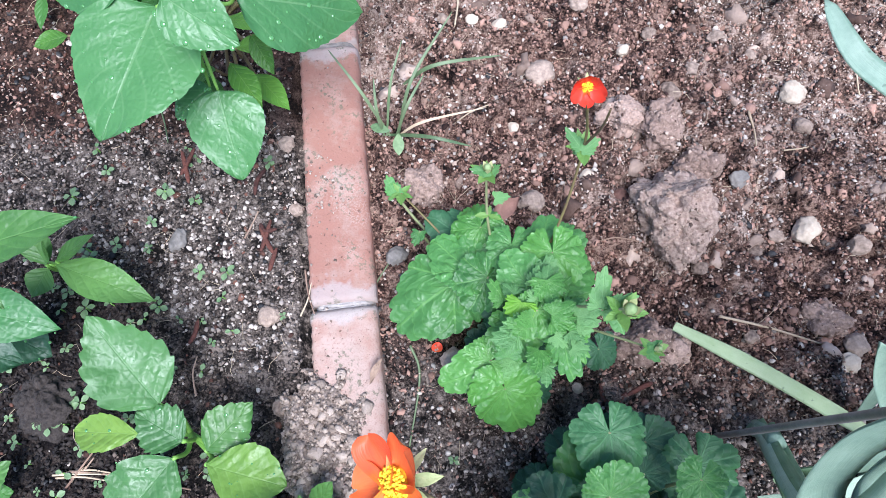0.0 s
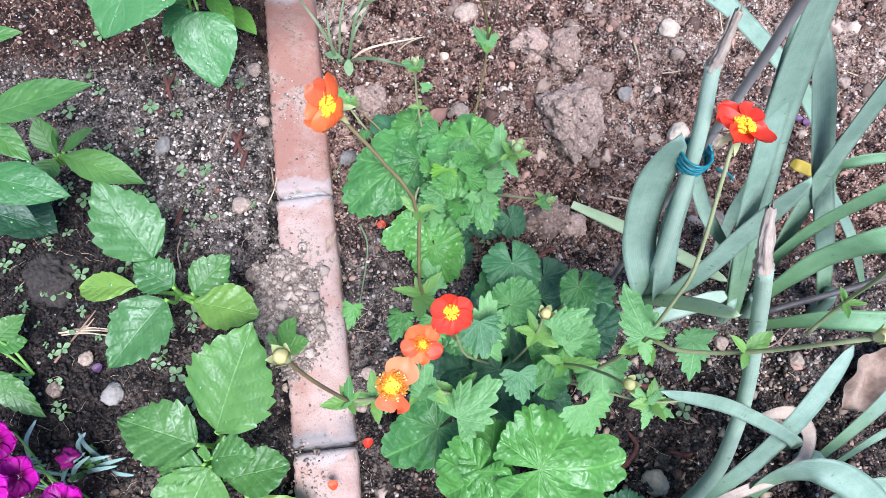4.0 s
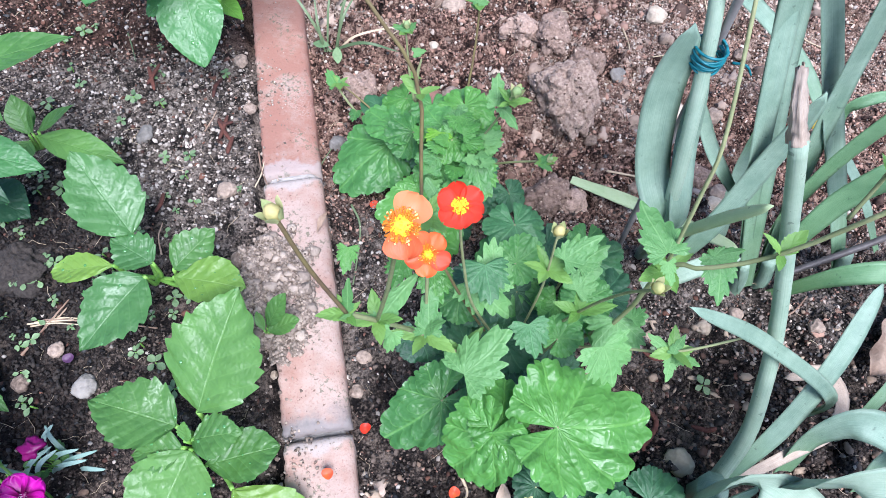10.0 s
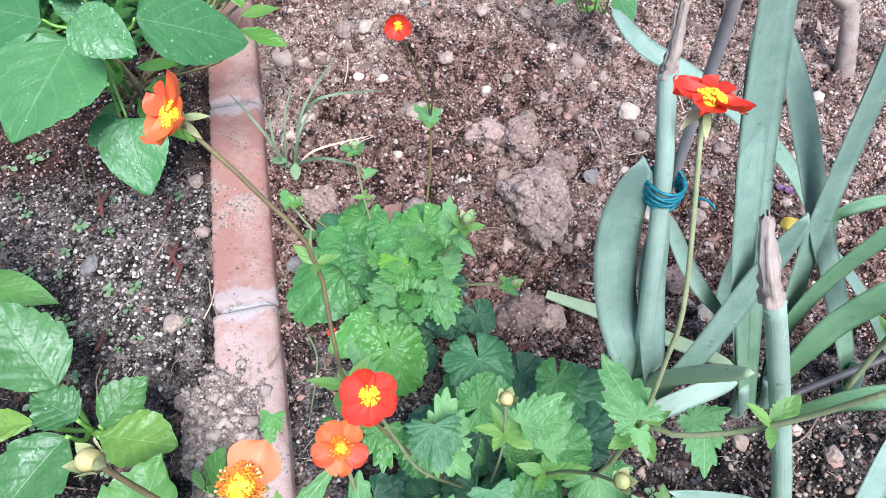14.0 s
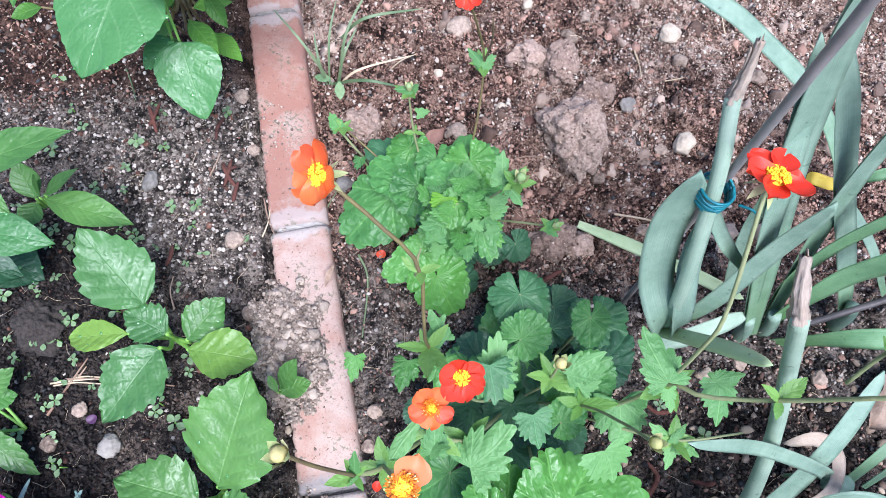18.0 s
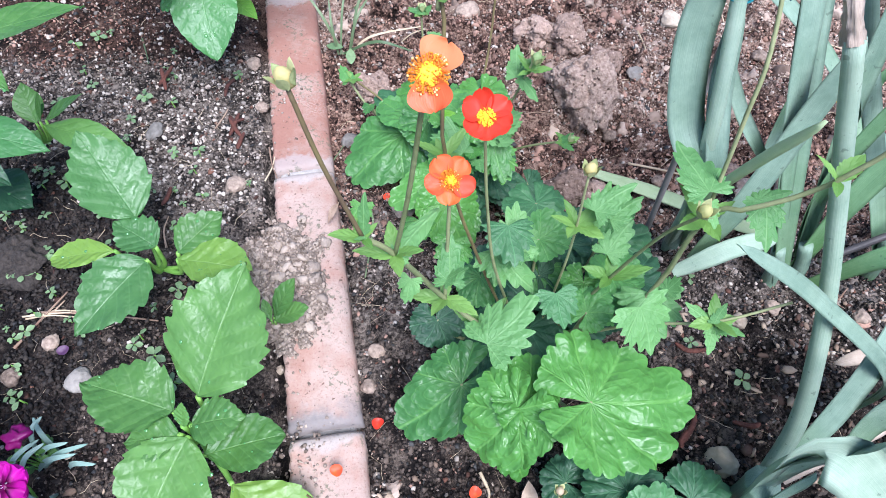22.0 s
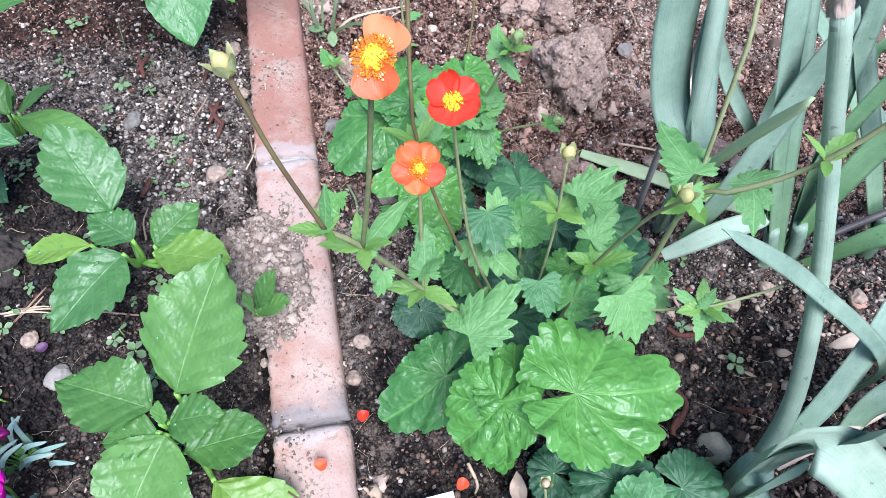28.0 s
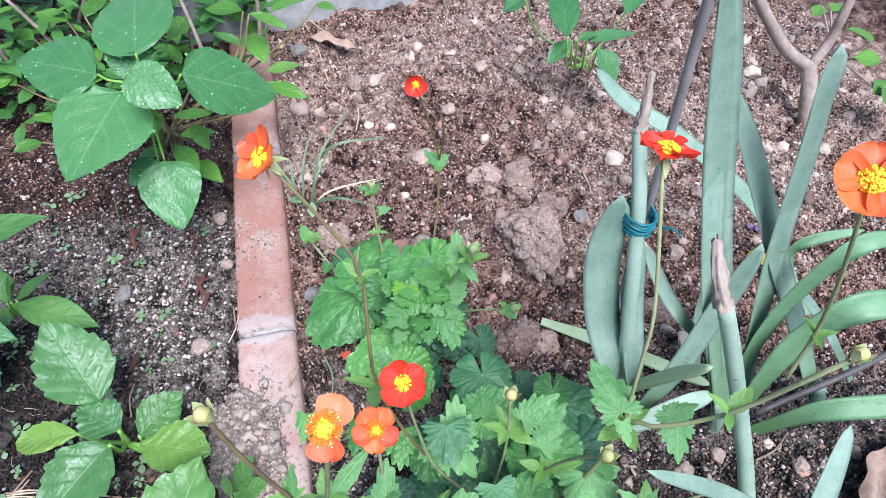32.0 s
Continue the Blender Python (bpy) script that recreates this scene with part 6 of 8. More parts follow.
stalk(leek_front, [(0.225, -0.191, -0.02), (0.222, -0.188, 0.01), (0.217, -0.185, 0.035)], 0.014, 0.011, LEEK, "sheath", 8)
stalk(leek_side, [(0.335, -0.150, -0.02), (0.335, -0.15, 0.01), (0.335, -0.148, 0.03)], 0.008, 0.007, LEEK, "sheath", 8)
cane = thing("garden_cane", (0.181, 0.005, -0.02), "thin weathered grey cane staking a leek", "cane", "canes")
put("rod", tube_mesh("rod", CANE, 0.0023, 0.0023, CANE_MAT, 20, 10, 0.05), cane)
cane = thing("garden_cane", (0.318, -0.025, gz(0.318, -0.025)), "thin dark cane leaning low among the leeks", "cane", "canes")
put("rod", tube_mesh("rod", CANE2, 0.0028, 0.0028, CANE_DARK, 14, 8, 0.05), cane)
twine = thing("twine", (0.166, 0.008, 0.268), "bright blue plastic twine tied round leek and cane", "twine")
for i in range(8):
    ring = []
    for a in range(13):
        g_ = 2 * math.pi * a / 12
        ring.append((0.1675 + math.cos(g_) * (0.0080 + 0.0004 * (i % 3)), 0.010 + math.sin(g_) * (0.0092 + 0.0004 * (i % 2)), 0.259 + 0.0013 * i + 0.0016 * math.sin(g_ + i * 2.3)))
    put("strand", tube_mesh("strand", ring, 0.0008, 0.0008, TWINE, 26, 5), twine)
put("strand", tube_mesh("strand", [(0.177, 0.001, 0.266), (0.182, -0.003, 0.268), (0.187, -0.004, 0.262)], 0.0008, 0.0006, TWINE, 10, 5), twine)


# ---- loose things on the ground ----
SERIAL = 0
CLOD_CRUMBS = []


def stone(x, y, size, mat, stretch=1.0):
    global SERIAL
    SERIAL += 1
    rng = random.Random(SERIAL)
    me = ball_mesh("stone", mat, size / 2, 0.22, 4, SERIAL, (1, stretch, rng.uniform(0.6, 0.85)))
    for _ in range(9):
        nrm = Vector((rng.gauss(0, 1), rng.gauss(0, 1), rng.gauss(0, 1))).normalized()
        far = max(v.co.dot(nrm) for v in me.vertices) * rng.uniform(0.72, 0.9)
        for v in me.vertices:
            over = v.co.dot(nrm) - far
            if over > 0:
                v.co -= nrm * (over * 0.9)
    for v in me.vertices:
        v.co *= 1 + 0.09 * noise.noise(v.co * 420) + 0.05 * noise.noise(v.co * 1100)
    me.update()
    words = {STONE_OCHRE: "yellowish rounded stone lying on dark soil", STONE: "rough tan stone half sunk in the soil", STONE_GREY: "angular grey stone lying on the soil", STONE_PALE: "pale whitish stone lying on the soil"}
    ob = new("stone", me)
    ob.matrix_basis = pose(x, y, gz(x, y) + size * 0.16, rng.uniform(-15, 15), rng.uniform(-15, 15), rng.uniform(0, 360))
    tagged(ob, words[mat], "stone", "stones on the bed")


def lump(p, cell):
    """Rounded crumbs packed side by side: 1 at the top of a crumb, 0 in the gaps."""
    d = noise.voronoi(p / cell)[0][0]
    return math.sqrt(max(0.0, 1 - (d / 0.8) ** 2))


def clod(x, y, rx, ry, h):
    global SERIAL
    SERIAL += 1
    bm = bmesh.new()
    bmesh.ops.create_icosphere(bm, subdivisions=6 if rx > 0.013 else 5, radius=1.0)
    off = Vector((SERIAL * 7.3, SERIAL * 3.1, 0))
    rng = random.Random(SERIAL + 900)
    faces = [(Vector((rng.gauss(0, 1), rng.gauss(0, 1), rng.uniform(0.1, 1.6))).normalized(), rng.uniform(0.66, 0.9)) for _ in range(4)]
    for v in bm.verts:
        c = v.co.copy()
        d = 1 + 0.36 * noise.noise(c * 1.4 + off) + 0.26 * noise.noise(c * 3.2 + off)
        c *= d
        for nrm, far in faces:
            over = c.dot(nrm) - far
            if over > 0:
                c -= nrm * (over * 0.7)
        p = Vector((c.x * rx, c.y * ry, c.z * h * 0.95))
        out = Vector((c.x / rx, c.y / ry, c.z / h)).normalized()
        patch = 0.35 + 0.65 * max(0.0, min(1.0, 0.5 + 1.6 * noise.noise(p * 70 + off)))
        rough = 0.0050 * lump(p + off, 0.0085) * patch + 0.0026 * lump(p + off * 2, 0.0032) * patch + 0.0008 * noise.noise(p * 900 + off)
        v.co = p + out * rough
    me = bpy.data.meshes.new("clod")
    bm.to_mesh(me)
    bm.free()
    me.materials.append(CLOD_WET if x < -0.3 else CLOD_DAMP if y < -0.05 or x < -0.2 else CLOD if h > 0.025 else CLOD_MID)
    smooth(me)
    ob = new("earth_clod", me)
    ob.matrix_basis = pose(x, y, gz(x, y) + h * 0.3, 0, 0, SERIAL * 40 % 50 - 25)
    tagged(ob, "crumbly brown clod of dry earth" if x > -0.2 and y > -0.05 else "dark damp clod of crumbly earth", "clod", "clods of earth")
    rng = random.Random(SERIAL + 500)
    for _ in range(int((9e5 if y > -0.05 else 1.5e5) * rx * ry) + 30):
        a, q = rng.uniform(0, 6.283), rng.uniform(0.8, 1.5)
        px, py = x + math.cos(a) * rx * q, y + math.sin(a) * ry * q
        if x < -0.3:
            continue
        CLOD_CRUMBS.append((px, py, gz(px, py) + rng.uniform(0, 0.004) * max(0.1, 1.4 - q)))
    for v in random.Random(SERIAL).sample(range(len(me.vertices)), min(700, int(0.6e6 * rx * ry) + 60)):
        co = ob.matrix_basis @ me.vertices[v].co
        if co.z > gz(x, y) and (y > -0.05 or v % 6 == 0) and x > -0.3:
            CLOD_CRUMBS.append(tuple(co))


def catkin(points):
    """A withered catkin: a limp ringed curl."""
    path = smooth_path(points, 40)
    verts = []
    k = 7
    side = Vector((1, 0, 0))
    for i, c in enumerate(path):
        tan = (path[min(i + 1, 40)] - path[max(i - 1, 0)]).normalized()
        side = (side - tan * side.dot(tan)).normalized()
        up = tan.cross(side)
        r = 0.0024 * (0.88 + 0.12 * math.sin(i * 2.1)) * math.sqrt(max(0.03, 1 - (abs(i - 20) / 20.5) ** 4))
        for j in range(k):
            a = 2 * math.pi * j / k + i * 0.2
            verts.append(c + side * (math.cos(a) * r) + up * (math.sin(a) * r * 0.8))
    me = mesh_from("catkin", verts, grid_faces(41, k, True) + [tuple(range(k))[::-1], tuple(range(40 * k, 41 * k))], CATKIN)
    tagged(new("dry_catkin", me), "reddish brown withered catkin curled on the soil", "catkin", "fallen catkins")


def twig(points, r, mat):
    words = {TWIG: "thin reddish brown twig lying on the soil", STRAW: "bleached straw lying on the soil", GRASS: "thin limp grass blade on the soil"}
    pts = [(p[0], p[1], gz(p[0], p[1]) + 0.003 + (0.012 if abs(p[0] - brick_x(p[1])) < 0.03 else 0)) for p in points]
    tagged(new("twig", tube_mesh("twig", pts, r, r * 0.6, mat, 16, 6, 0.25)), words[mat], "twig", "twigs and straws")


def fallen_petal(at, mat):
    """A shed petal, broad and rounded, lying cupped on the ground."""
    rng = random.Random(round(at[0] * 7000))
    verts, uv, n, rings = [], [], 26, 5
    for i in range(n + 1):
        a = 2 * math.pi * i / n
        r = 0.0044 * (1 - 0.13 * math.exp(-((math.sin(a / 2) - 0) / 0.3) ** 2) + 0.05 * math.sin(3 * a + at[0] * 900))
        for j in range(rings + 1):
            f = j / rings
            verts.append((r * f * math.sin(a), -r * f * math.cos(a) * 0.95 + 0.004, 0.0014 * f * f + 0.0006 * f * math.sin(2 * a)))
            uv.append((0.35 + 0.6 * f * (0.5 - 0.5 * math.cos(a)), i / n))
    ob = new("fallen_petal", mesh_from("fallen_petal", verts, grid_faces(n + 1, rings + 1), mat, uv))
    ob.matrix_basis = pose(at[0], at[1] - 0.004, at[2] + 0.001, 4, 3, rng.uniform(-40, 40))
    words = {PETAL: "fallen orange flower petal", PETAL_RED: "fallen red flower petal", PETAL_FADED: "fallen faded peach flower petal", PETAL_PINK: "shrivelled magenta dianthus petal", PETAL_PURPLE: "withered dull purple petal"}
    tagged(ob, words[mat] + " lying on its own", "petal", "fallen petals")


def dead_leaf(base, tip, width, mat):
    global LEAF_SEED
    LEAF_SEED += 1
    rng = random.Random(LEAF_SEED)
    b_, t_ = Vector(base), Vector(tip)
    verts, faces, uv = pinnate("lance", (t_ - b_).length, width, rng)
    verts = [(x, y, z + 0.25 * abs(x) + 0.003 * math.sin(y * 150 + x * 200) + 0.004 * noise.noise((x * 90, y * 90, LEAF_SEED))) for x, y, z in verts]
    verts = [(x * (1 + 0.18 * noise.noise((y * 60, LEAF_SEED, 0.0 if x > 0 else 9.0))), y, z) for x, y, z in verts]
    ob = new("dead_leaf", mesh_from("dead_leaf", verts, faces, mat, uv))
    ob.matrix_basis = frame_of(b_, t_, rng.uniform(-0.3, 0.3))
    words = {DEAD_LEAF: "curled brown dead leaf on the soil", DEAD_PINK: "pinkish withered leaf on the soil", DEAD_RED: "reddish brown shrivelled leaf on the soil", TWIG: "dark brown curled dead leaf"}
    tagged(ob, words[mat], "dead leaf", "dead leaves")


grass_tuft = thing("grass_tuft", (-0.059, 0.264, gz(-0.059, 0.264)), "thin tuft of grass beside the brick edging", "grass")
back_weed = thing("weed", (0.303, 0.480, gz(0.303, 0.48)), "small weed with holed green leaves at the back of the bed", "weed")
bare_shrub = thing("shrub", (0.541, 0.328, gz(0.541, 0.328)), "forked woody shrub stem with few leaves", "shrub")
daisy_plant_c = thing("daisy_seedling", (-0.330, -0.050, gz(-0.33, -0.05)), "low seedling with pale drooping leaves", "plant", "daisy seedlings")
daisy_plant_d = thing("daisy_seedling", (-0.165, -0.315, gz(-0.165, -0.315)), "small toothed-leaf seedling at the bed's near end", "plant", "daisy seedlings")

# stones that lie on the soil
stone(-0.241, 0.169, 0.0173, STONE_GREY, 1.3)
stone(0.035, 0.380, 0.0149, STONE_PALE)
stone(0.072, 0.329, 0.0283, STONE)
stone(0.235, 0.362, 0.0182, STONE)
stone(0.295, 0.304, 0.0221, STONE_PALE, 1.2)
stone(0.284, 0.175, 0.0270, STONE_PALE, 0.8)
stone(0.185, 0.304, 0.0202, STONE)
stone(0.233, 0.218, 0.0163, STONE_GREY)
stone(0.105, 0.223, 0.0121, STONE_PALE)
stone(-0.008, 0.067, 0.0213, STONE)
stone(0.299, 0.065, 0.0174, STONE_PALE)
stone(0.317, 0.156, 0.0175, STONE)
stone(0.058, 0.200, 0.0221, STONE)
stone(0.046, 0.278, 0.0125, STONE_PALE)
stone(0.301, 0.272, 0.0167, STONE)
stone(0.088, 0.047, 0.0096, STONE_PALE)
stone(0.310, 0.080, 0.0202, STONE)
stone(0.242, 0.157, 0.0139, STONE)
stone(0.263, 0.172, 0.0130, STONE)
stone(-0.057, 0.157, 0.0188, STONE_GREY)
stone(-0.159, 0.104, 0.0193, STONE)
stone(-0.142, 0.032, 0.0149, STONE)
stone(0.225, 0.085, 0.0115, STONE)
stone(0.139, 0.204, 0.0143, STONE)
stone(0.205, 0.324, 0.0133, STONE)
stone(0.147, 0.349, 0.0124, STONE_PALE)
stone(0.264, 0.346, 0.0123, STONE)
stone(0.304, 0.212, 0.0124, STONE)
stone(0.193, 0.143, 0.0129, STONE)
stone(-0.019, 0.397, 0.0161, STONE)
stone(0.010, 0.384, 0.0128, STONE_PALE)
stone(0.109, 0.394, 0.0181, STONE)
stone(0.175, 0.370, 0.0136, STONE)
stone(-0.158, 0.262, 0.0151, STONE)
stone(-0.143, 0.197, 0.0126, STONE)
stone(-0.002, 0.468, 0.0250, STONE)
stone(0.020, 0.466, 0.0206, STONE_PALE)
stone(-0.032, 0.436, 0.0186, STONE)
stone(-0.078, 0.539, 0.0230, STONE_GREY)
stone(0.096, 0.514, 0.0168, STONE_GREY)
stone(0.216, 0.489, 0.0182, STONE)
stone(0.516, 0.434, 0.0224, STONE_PALE)
stone(0.379, 0.248, 0.0192, STONE)
stone(0.369, 0.337, 0.0165, STONE)
stone(0.161, 0.483, 0.0165, STONE)
stone(0.211, 0.553, 0.0158, STONE)
stone(0.471, 0.230, 0.0165, STONE)
stone(0.549, 0.293, 0.0162, STONE_PALE)
stone(0.600, 0.337, 0.0154, STONE)
stone(0.211, -0.164, 0.0218, STONE_OCHRE, 1.1)
stone(-0.286, -0.043, 0.0146, STONE)
stone(-0.255, -0.128, 0.0068, STONE_PALE)
stone(-0.001, -0.207, 0.0113, STONE)
stone(0.257, -0.207, 0.0116, STONE)
stone(-0.034, -0.062, 0.0147, STONE)
stone(-0.041, -0.091, 0.0126, STONE)
stone(-0.110, -0.072, 0.0077, STONE_PALE)
stone(-0.309, -0.069, 0.0145, STONE)
stone(-0.258, -0.074, 0.0197, STONE_GREY)
stone(0.292, -0.045, 0.0143, STONE)
stone(0.335, -0.041, 0.0100, STONE_PALE)
stone(0.350, -0.065, 0.0142, STONE)
stone(0.443, -0.086, 0.0142, STONE)
stone(0.406, -0.057, 0.0133, STONE)
stone(0.263, -0.053, 0.0152, STONE_PALE)
stone(0.257, -0.270, 0.0112, STONE)
stone(0.238, -0.282, 0.0088, STONE)
stone(0.304, -0.257, 0.0128, STONE)
stone(0.278, -0.294, 0.0095, STONE)
stone(0.252, -0.316, 0.0107, STONE)
stone(0.212, -0.317, 0.0099, STONE)
stone(-0.112, -0.250, 0.0126, STONE)
stone(-0.089, -0.231, 0.0114, STONE)
stone(-0.234, -0.213, 0.0099, STONE)
stone(-0.251, -0.226, 0.0128, STONE)
# clods of dry earth
clod(0.170, 0.181, 0.0243, 0.0350, 0.036)
clod(0.141, 0.078, 0.0154, 0.0132, 0.024)
clod(0.163, 0.076, 0.0109, 0.0109, 0.012)
clod(0.122, 0.081, 0.0088, 0.0088, 0.012)
clod(0.137, 0.276, 0.0153, 0.0114, 0.018)
clod(0.170, 0.264, 0.0152, 0.0147, 0.018)
clod(-0.033, 0.221, 0.0145, 0.0126, 0.018)
clod(0.197, 0.227, 0.0167, 0.0144, 0.02)
clod(0.290, 0.100, 0.0154, 0.0110, 0.008)
clod(-0.330, 0.035, 0.0242, 0.0198, 0.01)
clod(-0.202, -0.195, 0.0250, 0.0250, 0.016)
clod(-0.181, -0.228, 0.0206, 0.0243, 0.014)
clod(-0.231, -0.175, 0.0117, 0.0117, 0.01)
clod(-0.237, -0.260, 0.0163, 0.0108, 0.01)
clod(-0.156, -0.280, 0.0107, 0.0089, 0.01)
# dry catkins
catkin([(-0.248, 0.252, 0.004), (-0.243, 0.237, 0.004), (-0.238, 0.221, 0.004)])
catkin([(-0.237, 0.255, 0.004), (-0.242, 0.240, 0.004), (-0.246, 0.229, 0.004)])
catkin([(-0.172, 0.233, 0.004), (-0.178, 0.223, 0.004), (-0.179, 0.209, 0.004)])
catkin([(-0.163, 0.186, 0.004), (-0.166, 0.171, 0.004), (-0.169, 0.158, 0.004)])
catkin([(-0.156, 0.161, 0.004), (-0.159, 0.148, 0.004), (-0.160, 0.141, 0.004)])
catkin([(-0.215, 0.101, 0.004), (-0.216, 0.090, 0.004), (-0.220, 0.081, 0.004)])
catkin([(0.103, 0.049, 0.004), (0.106, 0.038, 0.004), (0.114, 0.035, 0.004), (0.123, 0.042, 0.004)])
catkin([(0.123, 0.040, 0.004), (0.137, 0.047, 0.004), (0.143, 0.049, 0.004)])
catkin([(-0.172, 0.183, 0.004), (-0.167, 0.176, 0.004), (-0.157, 0.178, 0.004)])
catkin([(0.191, -0.121, 0.004), (0.197, -0.133, 0.004), (0.189, -0.145, 0.004), (0.181, -0.152, 0.004)])
catkin([(0.198, -0.075, 0.004), (0.207, -0.082, 0.004), (0.222, -0.082, 0.004)])
catkin([(0.224, -0.138, 0.004), (0.236, -0.142, 0.004), (0.244, -0.141, 0.004)])
catkin([(0.190, -0.142, 0.004), (0.184, -0.148, 0.004), (0.182, -0.154, 0.004)])
catkin([(-0.172, 0.181, 0.004), (-0.165, 0.167, 0.004), (-0.158, 0.156, 0.004)])
# twigs and straws
twig([(-0.314, -0.045, 0.004), (-0.299, -0.022, 0.004), (-0.284, 0.002, 0.004)], .0012, TWIG)
twig([(-0.315, -0.018, 0.004), (-0.297, -0.017, 0.004), (-0.276, -0.017, 0.004)], .0009, STRAW)
twig([(-0.312, -0.020, 0.004), (-0.292, -0.019, 0.004), (-0.268, -0.022, 0.004)], .0009, STRAW)
twig([(0.320, -0.054, 0.004), (0.338, -0.048, 0.004), (0.358, -0.033, 0.004)], .0011, TWIG)
twig([(0.199, 0.100, 0.004), (0.241, 0.091, 0.004), (0.283, 0.080, 0.004)], .0012, STRAW)
twig([(-0.131, 0.142, 0.004), (-0.127, 0.122, 0.004), (-0.119, 0.100, 0.004)], .0009, TWIG)
twig([(-0.132, 0.103, 0.004), (-0.127, 0.117, 0.004), (-0.125, 0.131, 0.004)], .0008, STRAW)
twig([(-0.009, 0.277, 0.004), (0.007, 0.284, 0.004), (0.024, 0.291, 0.004)], .0008, STRAW)
twig([(0.350, 0.371, 0.004), (0.357, 0.347, 0.004), (0.359, 0.306, 0.004)], .0010, STRAW)
twig([(0.253, 0.286, 0.004), (0.256, 0.266, 0.004), (0.252, 0.246, 0.004)], .0012, STRAW)
twig([(0.281, 0.250, 0.004), (0.300, 0.252, 0.004), (0.320, 0.254, 0.004)], .0008, STRAW)
twig([(-0.043, 0.079, 0.004), (-0.036, 0.062, 0.004), (-0.037, 0.040, 0.004), (-0.043, 0.003, 0.004)], .0011, GRASS)
twig([(-0.076, 0.123, 0.004), (-0.073, 0.135, 0.004), (-0.061, 0.154, 0.004)], .0008, GRASS)
twig([(-0.309, -0.017, 0.004), (-0.288, -0.014, 0.004), (-0.270, -0.016, 0.004)], .0010, STRAW)
twig([(-0.300, -0.021, 0.004), (-0.292, -0.015, 0.004), (-0.285, -0.005, 0.004)], .0010, TWIG)
twig([(-0.276, 0.300, 0.004), (-0.270, 0.282, 0.004), (-0.263, 0.262, 0.004)], .0008, GRASS)
twig([(0.111, 0.162, 0.004), (0.125, 0.165, 0.004), (0.143, 0.162, 0.004)], .0007, TWIG)
twig([(-0.212, 0.041, 0.004), (-0.216, 0.058, 0.004), (-0.214, 0.072, 0.004)], .0009, TWIG)
twig([(-0.185, 0.171, 0.004), (-0.180, 0.186, 0.004), (-0.176, 0.196, 0.004)], .0009, TWIG)
twig([(-0.149, -0.197, 0.004), (-0.142, -0.232, 0.004), (-0.134, -0.258, 0.004), (-0.121, -0.281, 0.004)], .0013, TWIG)
twig([(-0.302, -0.015, 0.004), (-0.257, -0.019, 0.004), (-0.207, -0.028, 0.004)], .0011, TWIG)
twig([(-0.029, -0.202, 0.004), (-0.006, -0.201, 0.004), (0.021, -0.207, 0.004)], .0010, TWIG)
twig([(0.038, -0.159, 0.004), (0.043, -0.173, 0.004), (0.041, -0.179, 0.004)], .0014, STRAW)
twig([(-0.160, -0.259, 0.004), (-0.153, -0.266, 0.004), (-0.147, -0.272, 0.004)], .0030, STRAW)
twig([(0.272, -0.276, 0.004), (0.278, -0.288, 0.004), (0.293, -0.279, 0.004)], .0010, STRAW)
twig([(0.172, 0.532, 0.004), (0.200, 0.486, 0.004), (0.234, 0.447, 0.004)], .0012, TWIG)
twig([(-0.004, 0.439, 0.004), (-0.003, 0.413, 0.004), (-0.006, 0.382, 0.004)], .0012, STRAW)
twig([(-0.080, 0.632, 0.004), (-0.055, 0.550, 0.004), (-0.040, 0.482, 0.004)], .0009, STRAW)
twig([(-0.072, 0.629, 0.004), (-0.048, 0.595, 0.004), (-0.020, 0.569, 0.004)], .0012, STRAW)
twig([(0.445, 0.282, 0.004), (0.463, 0.261, 0.004), (0.494, 0.241, 0.004)], .0010, STRAW)
twig([(0.452, 0.220, 0.004), (0.464, 0.202, 0.004), (0.497, 0.191, 0.004)], .0010, TWIG)
# fallen petals
fallen_petal((-0.063, -0.155, 0.012), PETAL)
fallen_petal((-0.068, -0.241, 0.012), PETAL_FADED)
fallen_petal((-0.031, -0.122, 0.003), PETAL_RED)
fallen_petal((0.034, -0.174, 0.003), PETAL)
fallen_petal((-0.021, 0.077, 0.003), PETAL)
fallen_petal((-0.272, -0.052, 0.004), PETAL_PURPLE)
fallen_petal((0.406, 0.182, 0.004), PETAL_PURPLE)
fallen_petal((0.412, 0.176, 0.006), PETAL_PURPLE)
# dead leaves
dead_leaf((0.234, -0.197, 0.008), (0.248, -0.264, 0.014), 0.019, DEAD_PINK)
dead_leaf((0.380, -0.109, 0.008), (0.465, -0.055, 0.014), 0.046, DEAD_LEAF)
dead_leaf((-0.066, 0.565, 0.008), (0.005, 0.522, 0.014), 0.019, TWIG)
dead_leaf((0.023, 0.177, 0.008), (0.047, 0.202, 0.014), 0.014, DEAD_RED)
dead_leaf((-0.073, 0.048, 0.010), (-0.064, 0.068, 0.013), 0.005, TWIG)
dead_leaf((0.070, -0.191, 0.004), (0.069, -0.170, 0.010), 0.012, DEAD_LEAF)
dead_leaf((0.249, -0.270, 0.008), (0.264, -0.282, 0.014), 0.009, DEAD_LEAF)
dead_leaf((0.122, 0.203, 0.003), (0.141, 0.202, 0.009), 0.013, DEAD_RED)
dead_leaf((0.436, -0.145, 0.008), (0.447, -0.132, 0.014), 0.021, DEAD_LEAF)
